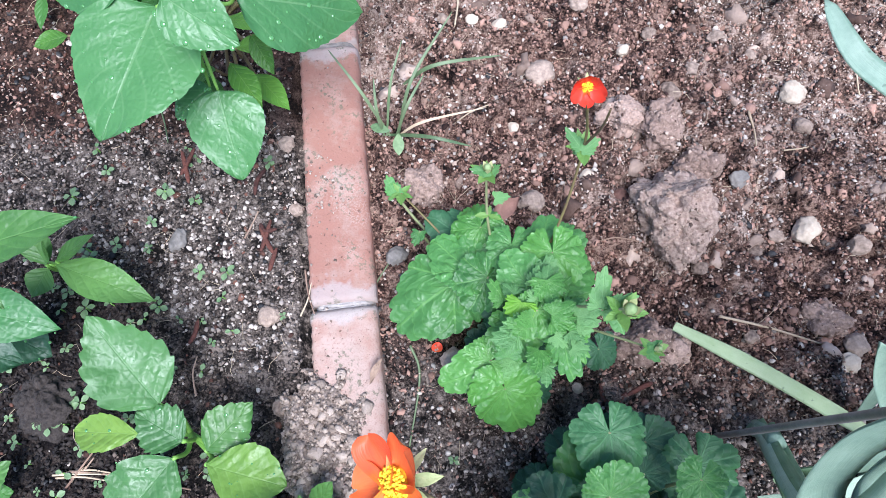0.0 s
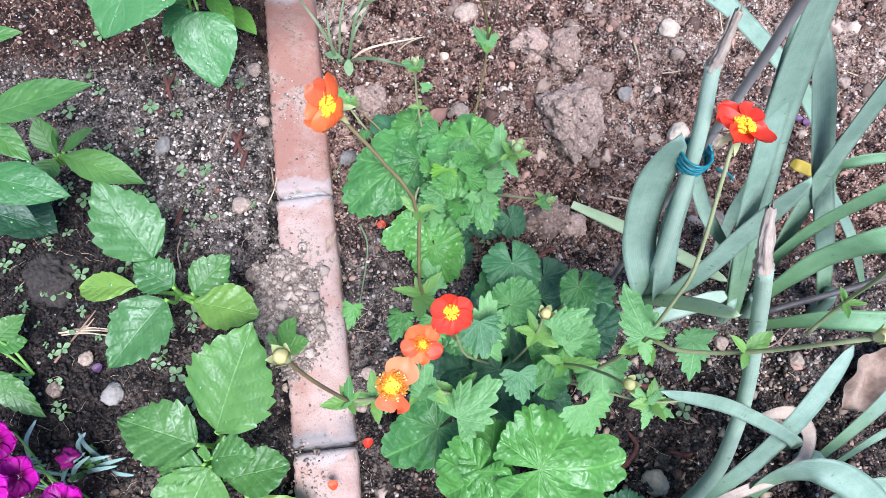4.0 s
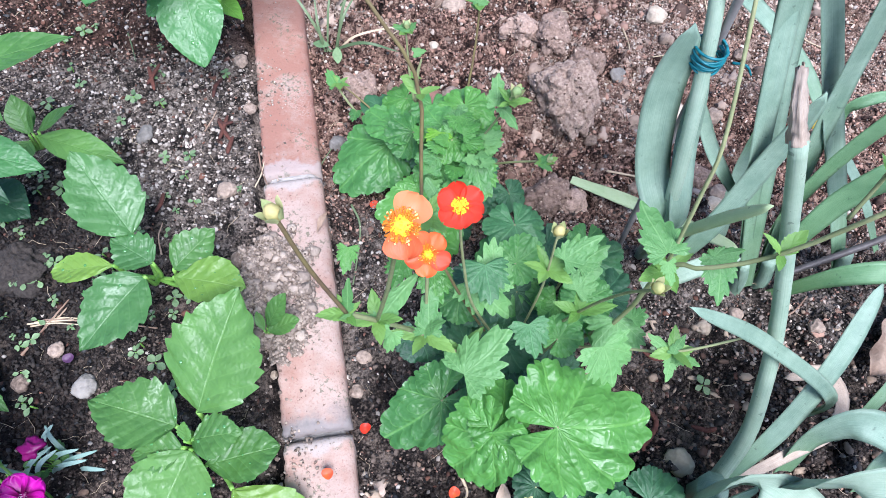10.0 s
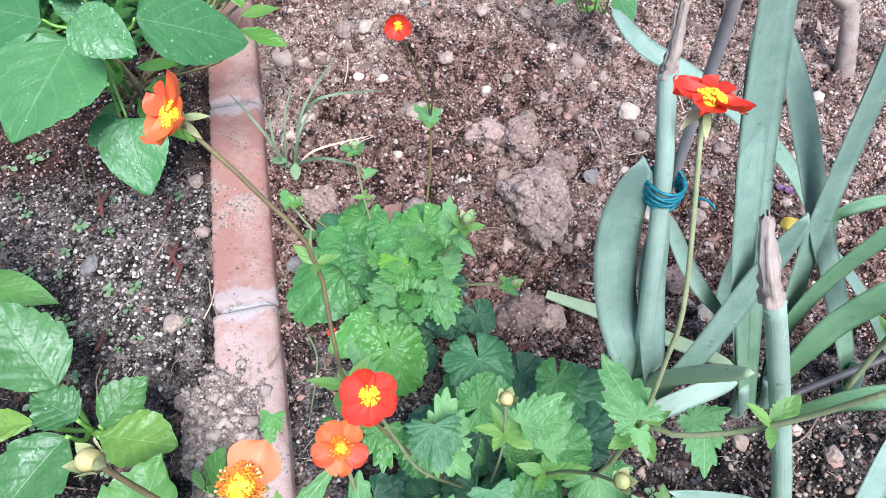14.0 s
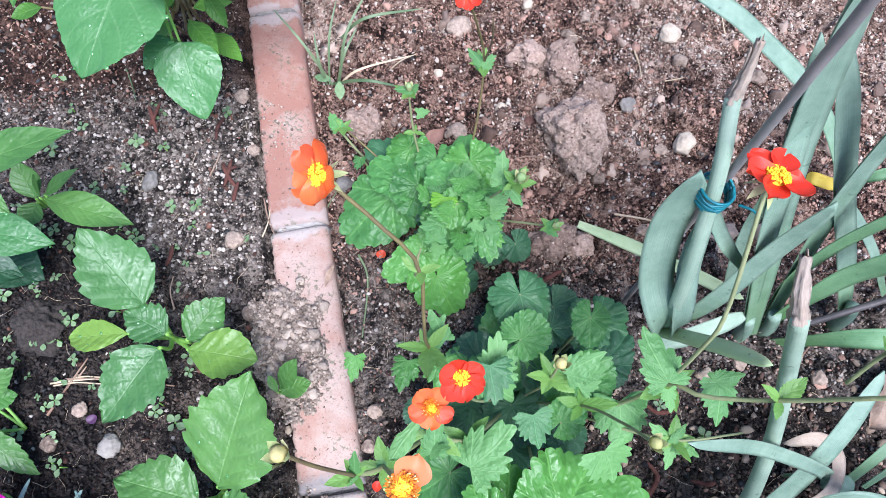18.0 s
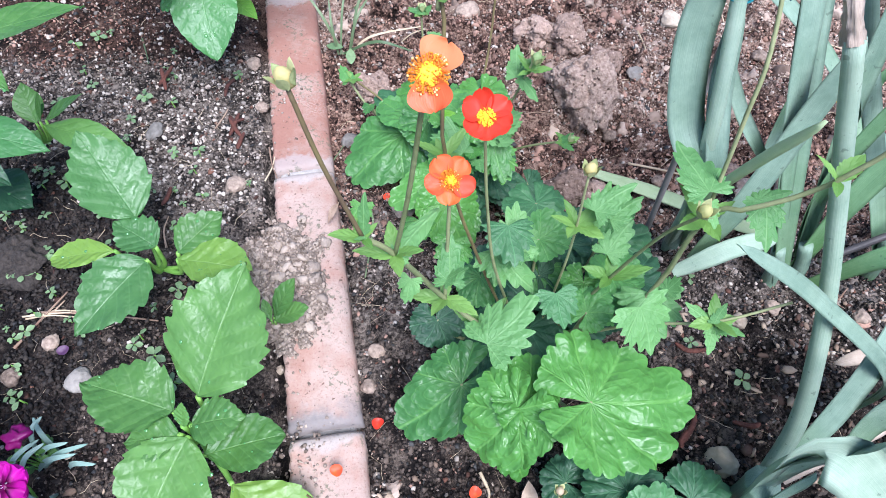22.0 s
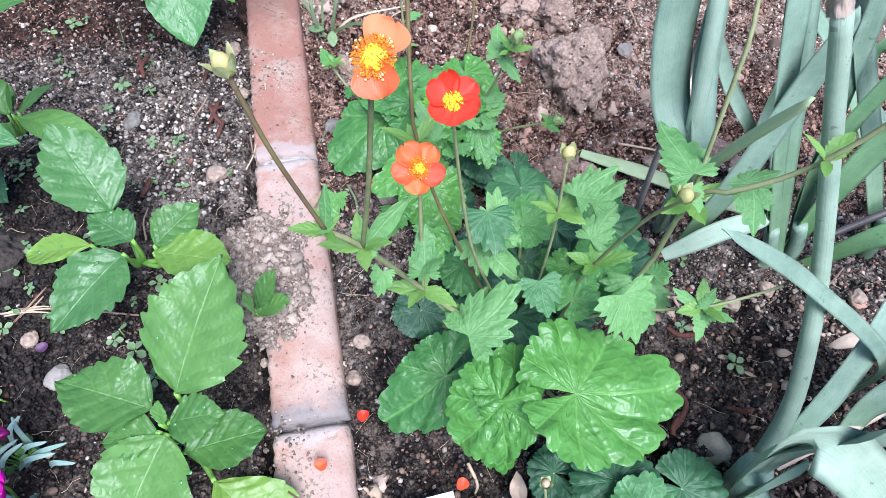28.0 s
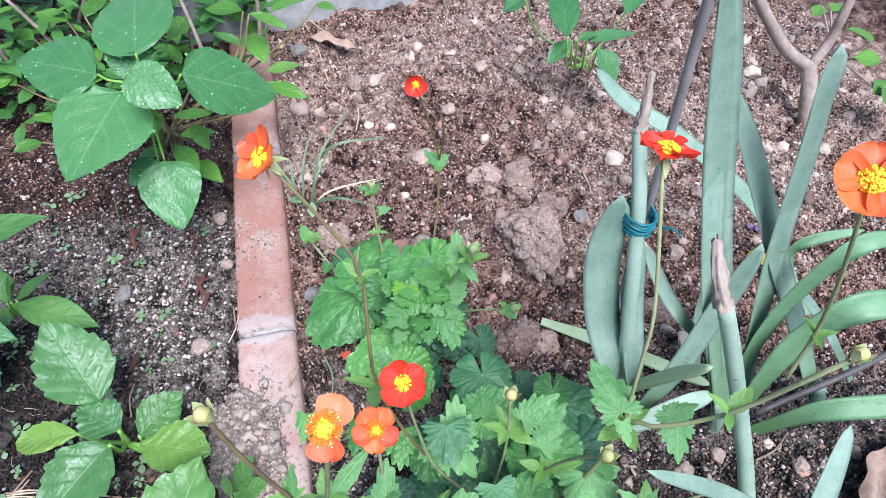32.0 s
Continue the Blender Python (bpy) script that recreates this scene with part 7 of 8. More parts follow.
# grass tuft beside the edging
strap(grass_tuft, [(-0.064, 0.266, 0.000), (-0.084, 0.285, 0.040), (-0.110, 0.314, 0.060)], 0.0030, GRASS, "blade", 0.35)
strap(grass_tuft, [(-0.057, 0.266, 0.000), (-0.041, 0.291, 0.050), (-0.007, 0.341, 0.070)], 0.0030, GRASS, "blade", 0.35)
strap(grass_tuft, [(-0.050, 0.299, 0.030), (-0.021, 0.297, 0.060), (0.034, 0.312, 0.050)], 0.0034, GRASS, "blade", 0.35)
strap(grass_tuft, [(-0.064, 0.267, 0.000), (-0.027, 0.248, 0.030), (0.008, 0.244, 0.020)], 0.0035, GRASS, "blade", 0.35)
strap(grass_tuft, [(-0.057, 0.266, 0.000), (-0.033, 0.268, 0.020), (0.021, 0.281, 0.020)], 0.0025, STRAW, "blade", 0.35)
strap(grass_tuft, [(-0.067, 0.266, 0.000), (-0.060, 0.292, 0.040), (-0.049, 0.322, 0.060)], 0.0025, GRASS, "blade", 0.35)
strap(grass_tuft, [(-0.059, 0.263, 0.000), (-0.046, 0.271, 0.040), (-0.031, 0.296, 0.050)], 0.0030, GRASS, "blade", 0.35)
strap(grass_tuft, [(-0.069, 0.266, 0.000), (-0.072, 0.272, 0.030), (-0.073, 0.292, 0.050)], 0.0030, GRASS, "blade", 0.35)
leaf(grass_tuft, "oval", (-0.056, 0.263, 0.010), (-0.055, 0.243, 0.008), 0.010, WEED_LEAF)
leaf(grass_tuft, "oval", (-0.063, 0.265, 0.010), (-0.081, 0.272, 0.008), 0.009, WEED_LEAF)

# small weed at the back
leaf(back_weed, "lance", (0.244, 0.400, 0.100), (0.252, 0.487, 0.120), 0.036, LEAF_BROAD)
leaf(back_weed, "lance", (0.257, 0.419, 0.080), (0.227, 0.407, 0.060), 0.023, LEAF_BROAD)
leaf(back_weed, "lance", (0.270, 0.404, 0.090), (0.332, 0.416, 0.090), 0.021, LEAF_BROAD)
leaf(back_weed, "lance", (0.284, 0.402, 0.080), (0.306, 0.373, 0.050), 0.032, LEAF_BROAD)
leaf(back_weed, "lance", (0.259, 0.405, 0.090), (0.283, 0.406, 0.100), 0.016, LEAF_BROAD)
leaf(back_weed, "lance", (0.219, 0.514, 0.080), (0.189, 0.502, 0.070), 0.028, LEAF_BROAD)
leaf(back_weed, "lance", (0.370, 0.530, 0.080), (0.338, 0.470, 0.080), 0.036, LEAF_BROAD)

# shrub at the back right
leaf(bare_shrub, "lance", (0.611, 0.384, 0.080), (0.579, 0.395, 0.090), 0.033, LEAF_GLOSS)
leaf(bare_shrub, "lance", (0.624, 0.366, 0.060), (0.596, 0.380, 0.060), 0.030, LEAF_GLOSS)
leaf(bare_shrub, "lance", (0.623, 0.329, 0.040), (0.612, 0.349, 0.050), 0.029, LEAF_GLOSS)
leaf(bare_shrub, "lance", (0.620, 0.500, 0.050), (0.597, 0.476, 0.050), 0.019, LEAF_GLOSS)
leaf(bare_shrub, "lance", (0.625, 0.486, 0.050), (0.649, 0.503, 0.050), 0.019, LEAF_GLOSS)
leaf(bare_shrub, "lance", (0.627, 0.299, 0.040), (0.614, 0.338, 0.050), 0.039, LEAF_GLOSS)

# pale low leaves at the bed margin
leaf(daisy_plant_c, "serrate", (-0.348, -0.029, 0.030), (-0.329, -0.007, 0.030), 0.021, LEAF_LIGHT)
leaf(daisy_plant_c, "oval", (-0.356, -0.034, 0.020), (-0.329, -0.028, 0.020), 0.018, LEAF_DEEP)
leaf(daisy_plant_c, "serrate", (-0.350, -0.057, 0.030), (-0.306, -0.094, 0.015), 0.022, LEAF_LIGHT)
leaf(daisy_plant_d, "serrate", (-0.159, -0.302, 0.020), (-0.151, -0.277, 0.030), 0.032, LEAF_LIGHT)
leaf(daisy_plant_d, "serrate", (-0.156, -0.302, 0.020), (-0.132, -0.296, 0.030), 0.020, LEAF_LIGHT)
leaf(daisy_plant_d, "serrate", (-0.161, -0.302, 0.020), (-0.178, -0.293, 0.030), 0.020, LEAF_LIGHT)
SHRUB_TRUNK = [(0.547, 0.331, -0.010), (0.540, 0.350, 0.030), (0.536, 0.371, 0.060)]
SHRUB_LIMB_A = [(0.539, 0.371, 0.055), (0.501, 0.372, 0.080), (0.462, 0.374, 0.120), (0.429, 0.378, 0.160)]
SHRUB_LIMB_B = [(0.541, 0.373, 0.055), (0.561, 0.389, 0.080), (0.563, 0.394, 0.110), (0.571, 0.407, 0.140)]
DIANTHUS = [(-0.316, -0.113, 0.050), (-0.292, -0.139, 0.055), (-0.259, -0.159, 0.050), (-0.276, -0.170, 0.070), (-0.303, -0.148, 0.070), (-0.250, -0.188, 0.050), (-0.328, -0.121, 0.060)]

petioles(back_weed, (0.303, 0.480, 0.0), 0.0014, 0.001, STEM_GREEN)
petioles(daisy_plant_c, (-0.330, -0.055, 0.0), 0.0014, 0.001, STEM_GREEN)
petioles(daisy_plant_d, (-0.165, -0.315, 0.0), 0.0016, 0.001, STEM_GREEN)
put("trunk", tube_mesh("trunk", SHRUB_TRUNK, 0.0105, 0.0085, TRUNK, 14, 12, 0.15), bare_shrub)
put("limb", tube_mesh("limb", SHRUB_LIMB_A, 0.0075, 0.006, TRUNK, 16, 10, 0.12), bare_shrub)
put("limb", tube_mesh("limb", SHRUB_LIMB_B, 0.0065, 0.005, TRUNK, 16, 10, 0.12), bare_shrub)
petioles(bare_shrub, (0.585, 0.400, 0.05), 0.0014, 0.001, TRUNK)

# ---- evergreen shrub: the mass of small leaves behind the broad-leaved plant ----
rng = random.Random(77)
for i in range(7):
    x, y = -0.42 + i * 0.05 + rng.uniform(-0.02, 0.02), 0.50 + rng.uniform(-0.03, 0.05)
    stalk(azalea_shrub, [(x, y, -0.01), (x + rng.uniform(-0.02, 0.02), y - 0.005, 0.06), (x + rng.uniform(-0.05, 0.05), y + rng.uniform(-0.03, 0.02), 0.15)], 0.0035, 0.0018, TRUNK, "limb", 8)
for i in range(380):
    x, y = rng.uniform(-0.60, -0.13), rng.uniform(0.43, 0.66)
    z = rng.uniform(0.01, 0.10) + 0.45 * max(0, y - 0.43)
    a, ln = rng.uniform(0, 6.283), rng.uniform(0.022, 0.042)
    leaf(azalea_shrub, "lance", (x, y, z), (x + math.cos(a) * ln, y + math.sin(a) * ln, z + rng.uniform(-0.008, 0.010)), ln * rng.uniform(0.34, 0.46), LEAF_GLOSS if rng.random() < 0.45 else LEAF_DEEP)

for i in range(240):
    x, y = rng.uniform(-0.52, -0.10), rng.uniform(0.53, 0.70)
    z = rng.uniform(0.02, 0.15)
    a, ln = rng.uniform(0, 6.283), rng.uniform(0.028, 0.05)
    leaf(azalea_shrub, "lance", (x, y, z), (x + math.cos(a) * ln, y + math.sin(a) * ln, z + rng.uniform(-0.010, 0.012)), ln * rng.uniform(0.36, 0.48), LEAF_DEEP if rng.random() < 0.75 else LEAF_GLOSS)

for i in range(170):
    x, y = rng.uniform(-0.55, -0.22), rng.uniform(0.40, 0.56)
    z = rng.uniform(0.015, 0.07)
    a, ln = rng.uniform(0, 6.283), rng.uniform(0.024, 0.046)
    leaf(azalea_shrub, "lance", (x, y, z), (x + math.cos(a) * ln, y + math.sin(a) * ln, z + rng.uniform(-0.008, 0.008)), ln * rng.uniform(0.36, 0.48), LEAF_DEEP)

# ---- dianthus ----
dianthus = thing("dianthus", (-0.285, -0.160, gz(-0.285, -0.16)), "dianthus with magenta fringed flowers and grey-green blades", "flower plant")
for i, p in enumerate(DIANTHUS):
    m = facing(p, (0.1 * (i % 3) - 0.1, -0.35, 0.9), i * 0.7)
    core = put("flower", ball_mesh("flower", PETAL_PINK, 0.0028, 0.1, 2, 3, (1, 1, 0.6)), dianthus, m)
    rng = random.Random(i)
    for j in range(5):
        put("petal", petal_mesh(0.0145, 0.0185, 0.16, PETAL_PINK, rng, 0.04, 0.075), core, m @ Matrix.Rotation(j * 1.2566, 4, "Z") @ Matrix.Translation((0, 0.001, 0.0006 * (j % 3))))
    put("stamen_tuft", stamens_mesh(0.0030, 0.0030, 14, PLASTIC, rng), core, m)
    stalk(dianthus, [(-0.285 + 0.01 * (i % 3), -0.16, 0.0), (p[0], p[1] + 0.004, p[2] * 0.6), (p[0], p[1], p[2] - 0.003)], 0.001, 0.0008, STEM_GREEN)
rng = random.Random(5)
for i in range(34):
    x, y = -0.29 + rng.uniform(-0.045, 0.04), -0.165 + rng.uniform(-0.05, 0.04)
    a = rng.uniform(0, 6.283)
    d = Vector((math.cos(a), math.sin(a), 0)) * rng.uniform(0.02, 0.04)
    strap(dianthus, [(x, y, 0.0), (x + d.x * 0.5, y + d.y * 0.5, 0.02), (x + d.x, y + d.y, 0.022)], 0.0042, GREY_LEAF, "blade", 0.3)
me = ball_mesh("withered_bloom", PETAL_PINK, 0.007, 0.9, 3, 4, (1, 1, 0.6))
put("withered_bloom", me, dianthus, Matrix.Translation((-0.262, -0.128, 0.048)), "shrivelled dark purple bloom")

# ---- plant tags ----
def plant_tag(at, wide, high, turn, lean, strokes, label, spike=0.0):
    """A white plastic tag pushed into the soil, with faded strokes of writing; spike: how far its narrow stake shows."""
    tag = thing("plant_tag", (at[0], at[1], gz(at[0], at[1])), label, "plant label", "plant tags")
    m = pose(at[0], at[1], at[2], lean, 0, turn)
    w, h, s = wide / 2, high, wide * 0.16
    if spike:
        outline = [(-w * 0.62, -spike * 0.55), (-w * 0.42, -spike), (-w * 0.10, -spike * 0.96), (w * 0.25, -h * 0.35), (w * 0.62, 0), (w, h * 0.05), (w * 1.02, h), (-w, h * 0.96), (-w * 1.02, 0), (-w * 0.66, -h * 0.1)]
    else:
        outline = [(-w, h * 0.02), (-s * 1.4, 0), (-s * 0.9, -h * 0.25), (-s * 0.2, -h * 0.12), (s * 0.3, -h * 0.25), (s * 0.9, 0), (w, 0), (w * 1.01, h * 0.98), (-w * 0.99, h)]
    bm = bmesh.new()
    f = bm.faces.new([bm.verts.new((x, y, 0)) for x, y in outline])
    ext = bmesh.ops.extrude_face_region(bm, geom=[f])
    bmesh.ops.translate(bm, vec=(0, 0, 0.0009), verts=[e for e in ext["geom"] if isinstance(e, bmesh.types.BMVert)])
    bmesh.ops.recalc_face_normals(bm, faces=bm.faces[:])
    me = bpy.data.meshes.new("blade")
    bm.to_mesh(me)
    bm.free()
    me.materials.append(PLASTIC)
    put("blade", me, tag, m)
    rng = random.Random(round(wide * 5000))
    verts, faces = [], []
    for i in range(strokes):
        x = -w * 0.72 + 1.44 * w * i / max(1, strokes - 1)
        for _ in range(4):
            a, ln = rng.choice((0.1, 1.5, 0.9, 2.3, 0.0)), high * rng.uniform(0.18, 0.36)
            cx, cy = x + rng.uniform(-0.0014, 0.0014), h * 0.54 + rng.uniform(-0.2, 0.2) * h
            dx, dy = math.cos(a) * ln / 2, math.sin(a) * ln / 2
            nx, ny = -math.sin(a) * 0.0004, math.cos(a) * 0.0004
            o = len(verts)
            verts += [(cx - dx - nx, cy - dy - ny, 0.0013), (cx + dx - nx, cy + dy - ny, 0.0013), (cx + dx + nx, cy + dy + ny, 0.0013), (cx - dx + nx, cy - dy + ny, 0.0013)]
            faces.append((o, o + 1, o + 2, o + 3))
    put("writing", mesh_from("writing", verts, faces, INK, None, True), tag, m, "faded unreadable pen strokes")
    return tag


plant_tag((0.006, -0.196, 0.010), 0.043, 0.015, 9, 25, 7, "small white plastic plant tag with faded handwriting")
plant_tag((0.263, -0.232, 0.016), 0.040, 0.016, -5, 35, 5, "white plastic plant tag half hidden under a leek leaf", 0.022)

# ---- weed seedlings: tiny crossed leaves ----
def seedling(size, leaves, seed):
    rng = random.Random(seed)
    s = thing("weed_seedling", (0, 0, 0), "tiny pale green weed seedling in the soil", "weed", "weed seedlings")
    for i in range(leaves):
        a = 6.283 * i / leaves + rng.uniform(-0.25, 0.25)
        ln = size * (0.5 if i % 2 else 0.62)
        verts, faces, uv = pinnate("oval", ln, ln * 0.72, rng)
        me = mesh_from("leaf", verts, faces, WEED_LEAF, uv)
        put("leaf", me, s, pose(0, 0, 0.004 + 0.0008 * (i % 2), 0, 0, math.degrees(a)) @ Matrix.Translation((0, size * 0.07, 0)))
    put("stem", tube_mesh("stem", [(0, 0, -0.004), (0, 0, 0.0), (0, 0, 0.004)], 0.0006, 0.0005, STEM_GREEN, 4, 5), s)
    return s


kinds = [seedling(0.010, 4, 1), seedling(0.008, 4, 2), seedling(0.009, 2, 3)]
rng = random.Random(12)
spots = []
while len(spots) < 105:
    if len(spots) < 60:
        x, y = rng.gauss(-0.30, 0.05), rng.gauss(0.02, 0.12)
    elif len(spots) < 98:
        x, y = rng.uniform(-0.40, -0.13), rng.uniform(-0.25, 0.34)
    else:
        x, y = rng.uniform(-0.05, 0.28), rng.uniform(-0.2, 0.1)
    if abs(x - brick_x(y)) > 0.04 and not (-0.36 < x < -0.21 and y < -0.10):
        spots.append((x, y))
for i, (x, y) in enumerate(spots):
    m = pose(x, y, gz(x, y) + 0.002, rng.uniform(-12, 12), rng.uniform(-12, 12), rng.uniform(0, 360))
    if i < 3:
        kinds[i].matrix_basis = m
    else:
        ob = copy_thing(kinds[i % 3], m)
        ob.scale = [rng.uniform(0.7, 1.4)] * 3

clover = thing("weed", (-0.268, -0.135, gz(-0.268, -0.135)), "small bright green clover-like weed by the dianthus", "weed")
rng = random.Random(8)
for i in range(11):
    a, d = rng.uniform(0, 6.283), rng.uniform(0.002, 0.012)
    x, y, z = -0.268 + math.cos(a) * d, -0.135 + math.sin(a) * d, rng.uniform(0.008, 0.018)
    leaf(clover, "oval", (x, y, z), (x + math.cos(a) * 0.007, y + math.sin(a) * 0.007, z + 0.001), 0.0058, LEAF_LIGHT)
petioles(clover, (-0.268, -0.135, -0.004), 0.0006, 0.0005, STEM_GREEN)
sprig = thing("weed", (0.335, -0.262, gz(0.335, -0.262)), "thin yellowish sprig of weed at the bed's near side", "weed")
for i in range(14):
    a, d = rng.uniform(0, 6.283), rng.uniform(0.003, 0.020)
    x, y, z = 0.335 + math.cos(a) * d, -0.262 + math.sin(a) * d * 0.7, rng.uniform(0.006, 0.020)
    leaf(sprig, "lance", (x, y, z), (x + math.cos(a) * 0.008, y + math.sin(a) * 0.008, z + 0.002), 0.0034, LEAF_PALE)
petioles(sprig, (0.335, -0.262, -0.004), 0.0006, 0.0005, STEM_GREEN)

# ---- rain drops on the leaves ----
m, t, b = base_mat("rain_water", 0.02, 0.5)
b.inputs["Base Color"].default_value = (0.075, 0.22, 0.06, 1)
b.inputs["Coat Weight"].default_value = 1.0
b.inputs["Coat Roughness"].default_value = 0.02
WATER = m
half = [(math.cos(a) * math.cos(e), math.sin(a) * math.cos(e), math.sin(e) * 0.45) for e in (-0.15, 0.45, 0.95) for a in [i * math.pi / 4 for i in range(8)]] + [(0, 0, 0.45)]
for plant, count in ((broadleaf_plant, 26), (daisy_plant_a, 9), (daisy_plant_b, 7), (phlox_plant_a, 6)):
    for lf in [o for o in plant.children if o.name.split(".")[0] == "leaf"]:
        rng = random.Random(lf.name)
        me = lf.data
        verts, faces = [], []
        for _ in range(count):
            v0 = me.vertices[rng.randrange(20, len(me.vertices) - 20)]
            r = rng.choice((0.0004, 0.0005, 0.0007, 0.0009, 0.0014)) * (1.25 if plant is broadleaf_plant else 0.9)
            o = len(verts)
            tx, ty = rng.uniform(-0.001, 0.001), rng.uniform(-0.001, 0.001)
            verts += [(v0.co.x + tx + q[0] * r, v0.co.y + ty + q[1] * r * 1.1, v0.co.z + q[2] * r) for q in half]
            for ring in range(2):
                for j in range(8):
                    faces.append((o + ring * 8 + j, o + ring * 8 + (j + 1) % 8, o + ring * 8 + 8 + (j + 1) % 8, o + ring * 8 + 8 + j))
            for j in range(8):
                faces.append((o + 16 + j, o + 16 + (j + 1) % 8, o + 24))
        ob = new("rainwater", mesh_from("rainwater", verts, faces, WATER))
        ob.parent = lf
        tagged(ob, "clear beads of rain", kind="stuff")

# ---- soil grains ----
def grain_shapes(kind, rng):
    if kind == "fine":
        base = np.array([(1, 0, 0), (-1, 0, 0), (0, 1, 0), (0, -1, 0), (0, 0, 1), (0, 0, -1)], float)
        faces = np.array([(0, 2, 4), (2, 1, 4), (1, 3, 4), (3, 0, 4), (2, 0, 5), (1, 2, 5), (3, 1, 5), (0, 3, 5)])
    elif kind == "lump":
        bm = bmesh.new()
        bmesh.ops.create_icosphere(bm, subdivisions=2, radius=1.0)
        base = np.array([v.co[:] for v in bm.verts])
        faces = np.array([[v.index for v in f.verts] for f in bm.faces])
        bm.free()
    else:
        p = (1 + 5 ** 0.5) / 2
        base = np.array([(-1, p, 0), (1, p, 0), (-1, -p, 0), (1, -p, 0), (0, -1, p), (0, 1, p), (0, -1, -p), (0, 1, -p), (p, 0, -1), (p, 0, 1), (-p, 0, -1), (-p, 0, 1)], float) / 1.9
        faces = np.array([(0, 11, 5), (0, 5, 1), (0, 1, 7), (0, 7, 10), (0, 10, 11), (1, 5, 9), (5, 11, 4), (11, 10, 2), (10, 7, 6), (7, 1, 8), (3, 9, 4), (3, 4, 2), (3, 2, 6), (3, 6, 8), (3, 8, 9), (4, 9, 5), (2, 4, 11), (6, 2, 10), (8, 6, 7), (9, 8, 1)])
    return base, faces


def scatter(name, label, category, xyz, sizes, mat, kind="round", jitter=0.3, stretch=(0.7, 1.3), seed=1, flat=True, squash=1.0):
    """Many small grains in one mesh, each turned and shaped by chance."""
    rng = np.random.default_rng(seed)
    base, faces = grain_shapes(kind, rng)
    n, k = len(xyz), len(base)
    v = base[None] * (1 + rng.uniform(-jitter, jitter, (n, k, 1)))
    v = v * rng.uniform(*stretch, (n, 1, 3)) * sizes[:, None, None] / 2
    q = rng.normal(size=(n, 4))
    q /= np.linalg.norm(q, axis=1, keepdims=True)
    w, x, y, z = q.T
    rot = np.stack([1 - 2 * (y * y + z * z), 2 * (x * y - z * w), 2 * (x * z + y * w), 2 * (x * y + z * w), 1 - 2 * (x * x + z * z), 2 * (y * z - x * w), 2 * (x * z - y * w), 2 * (y * z + x * w), 1 - 2 * (x * x + y * y)], -1).reshape(n, 3, 3)
    v = np.einsum("nij,nkj->nki", rot, v)
    v[..., 2] *= squash
    v += xyz[:, None, :]
    f = (faces[None] + (np.arange(n) * k)[:, None, None]).reshape(-1)
    me = bpy.data.meshes.new(name)
    me.vertices.add(n * k)
    me.vertices.foreach_set("co", v.astype(np.float32).ravel())
    me.loops.add(len(f))
    me.loops.foreach_set("vertex_index", f.astype(np.int32))
    me.polygons.add(len(f) // 3)
    me.polygons.foreach_set("loop_start", np.arange(0, len(f), 3, dtype=np.int32))
    me.update(calc_edges=True)
    me.materials.append(mat)
    if not flat:
        smooth(me)
    return tagged(new(name, me), label, category, kind="stuff")


def sow(n, seed, x0, x1, y0, y1, keep, lift=0.0):
    """Places on the ground, thinned by keep(x, y, random)."""
    rng = np.random.default_rng(seed)
    x, y = rng.uniform(x0, x1, n), rng.uniform(y0, y1, n)
    ok = keep(x, y, rng.uniform(0, 1, n)) & (np.abs(x - brick_x(y)) > 0.0275)
    x, y = x[ok], y[ok]
    return np.stack([x, y, ground_height(x, y) + lift], -1)


def sizes(n, lo, hi, seed, power=2.5):
    return lo + (hi - lo) * np.random.default_rng(seed).uniform(0, 1, n) ** power


def is_left(x, y):
    return x < brick_x(y)


def redness(x, y):
    """How far the soil is the brown peaty kind rather than the dark kind."""
    return np.clip((y + 0.12 * x + 0.05 * fbm(x, y, 7.0, 3, 8) - 0.03) / 0.09, 0, 1)


def is_shaded_peat(x, y):
    """The black hollow at the bed's margin: peat with leaf shade put into its colour, little grit in it."""
    return (x < -0.262 + 0.03 * fbm(np.asarray(x, float), np.asarray(y, float), 20.0, 2, 41)) & (y < 0.15) & (y > -0.13)


def is_damp(x, y):
    return y + 0.06 * fbm(x, y, 6.0, 3, 21) < np.where(is_left(x, y), 0.035 + 0.10 * np.clip((-0.20 - x) / 0.06, 0, 1), -0.055)


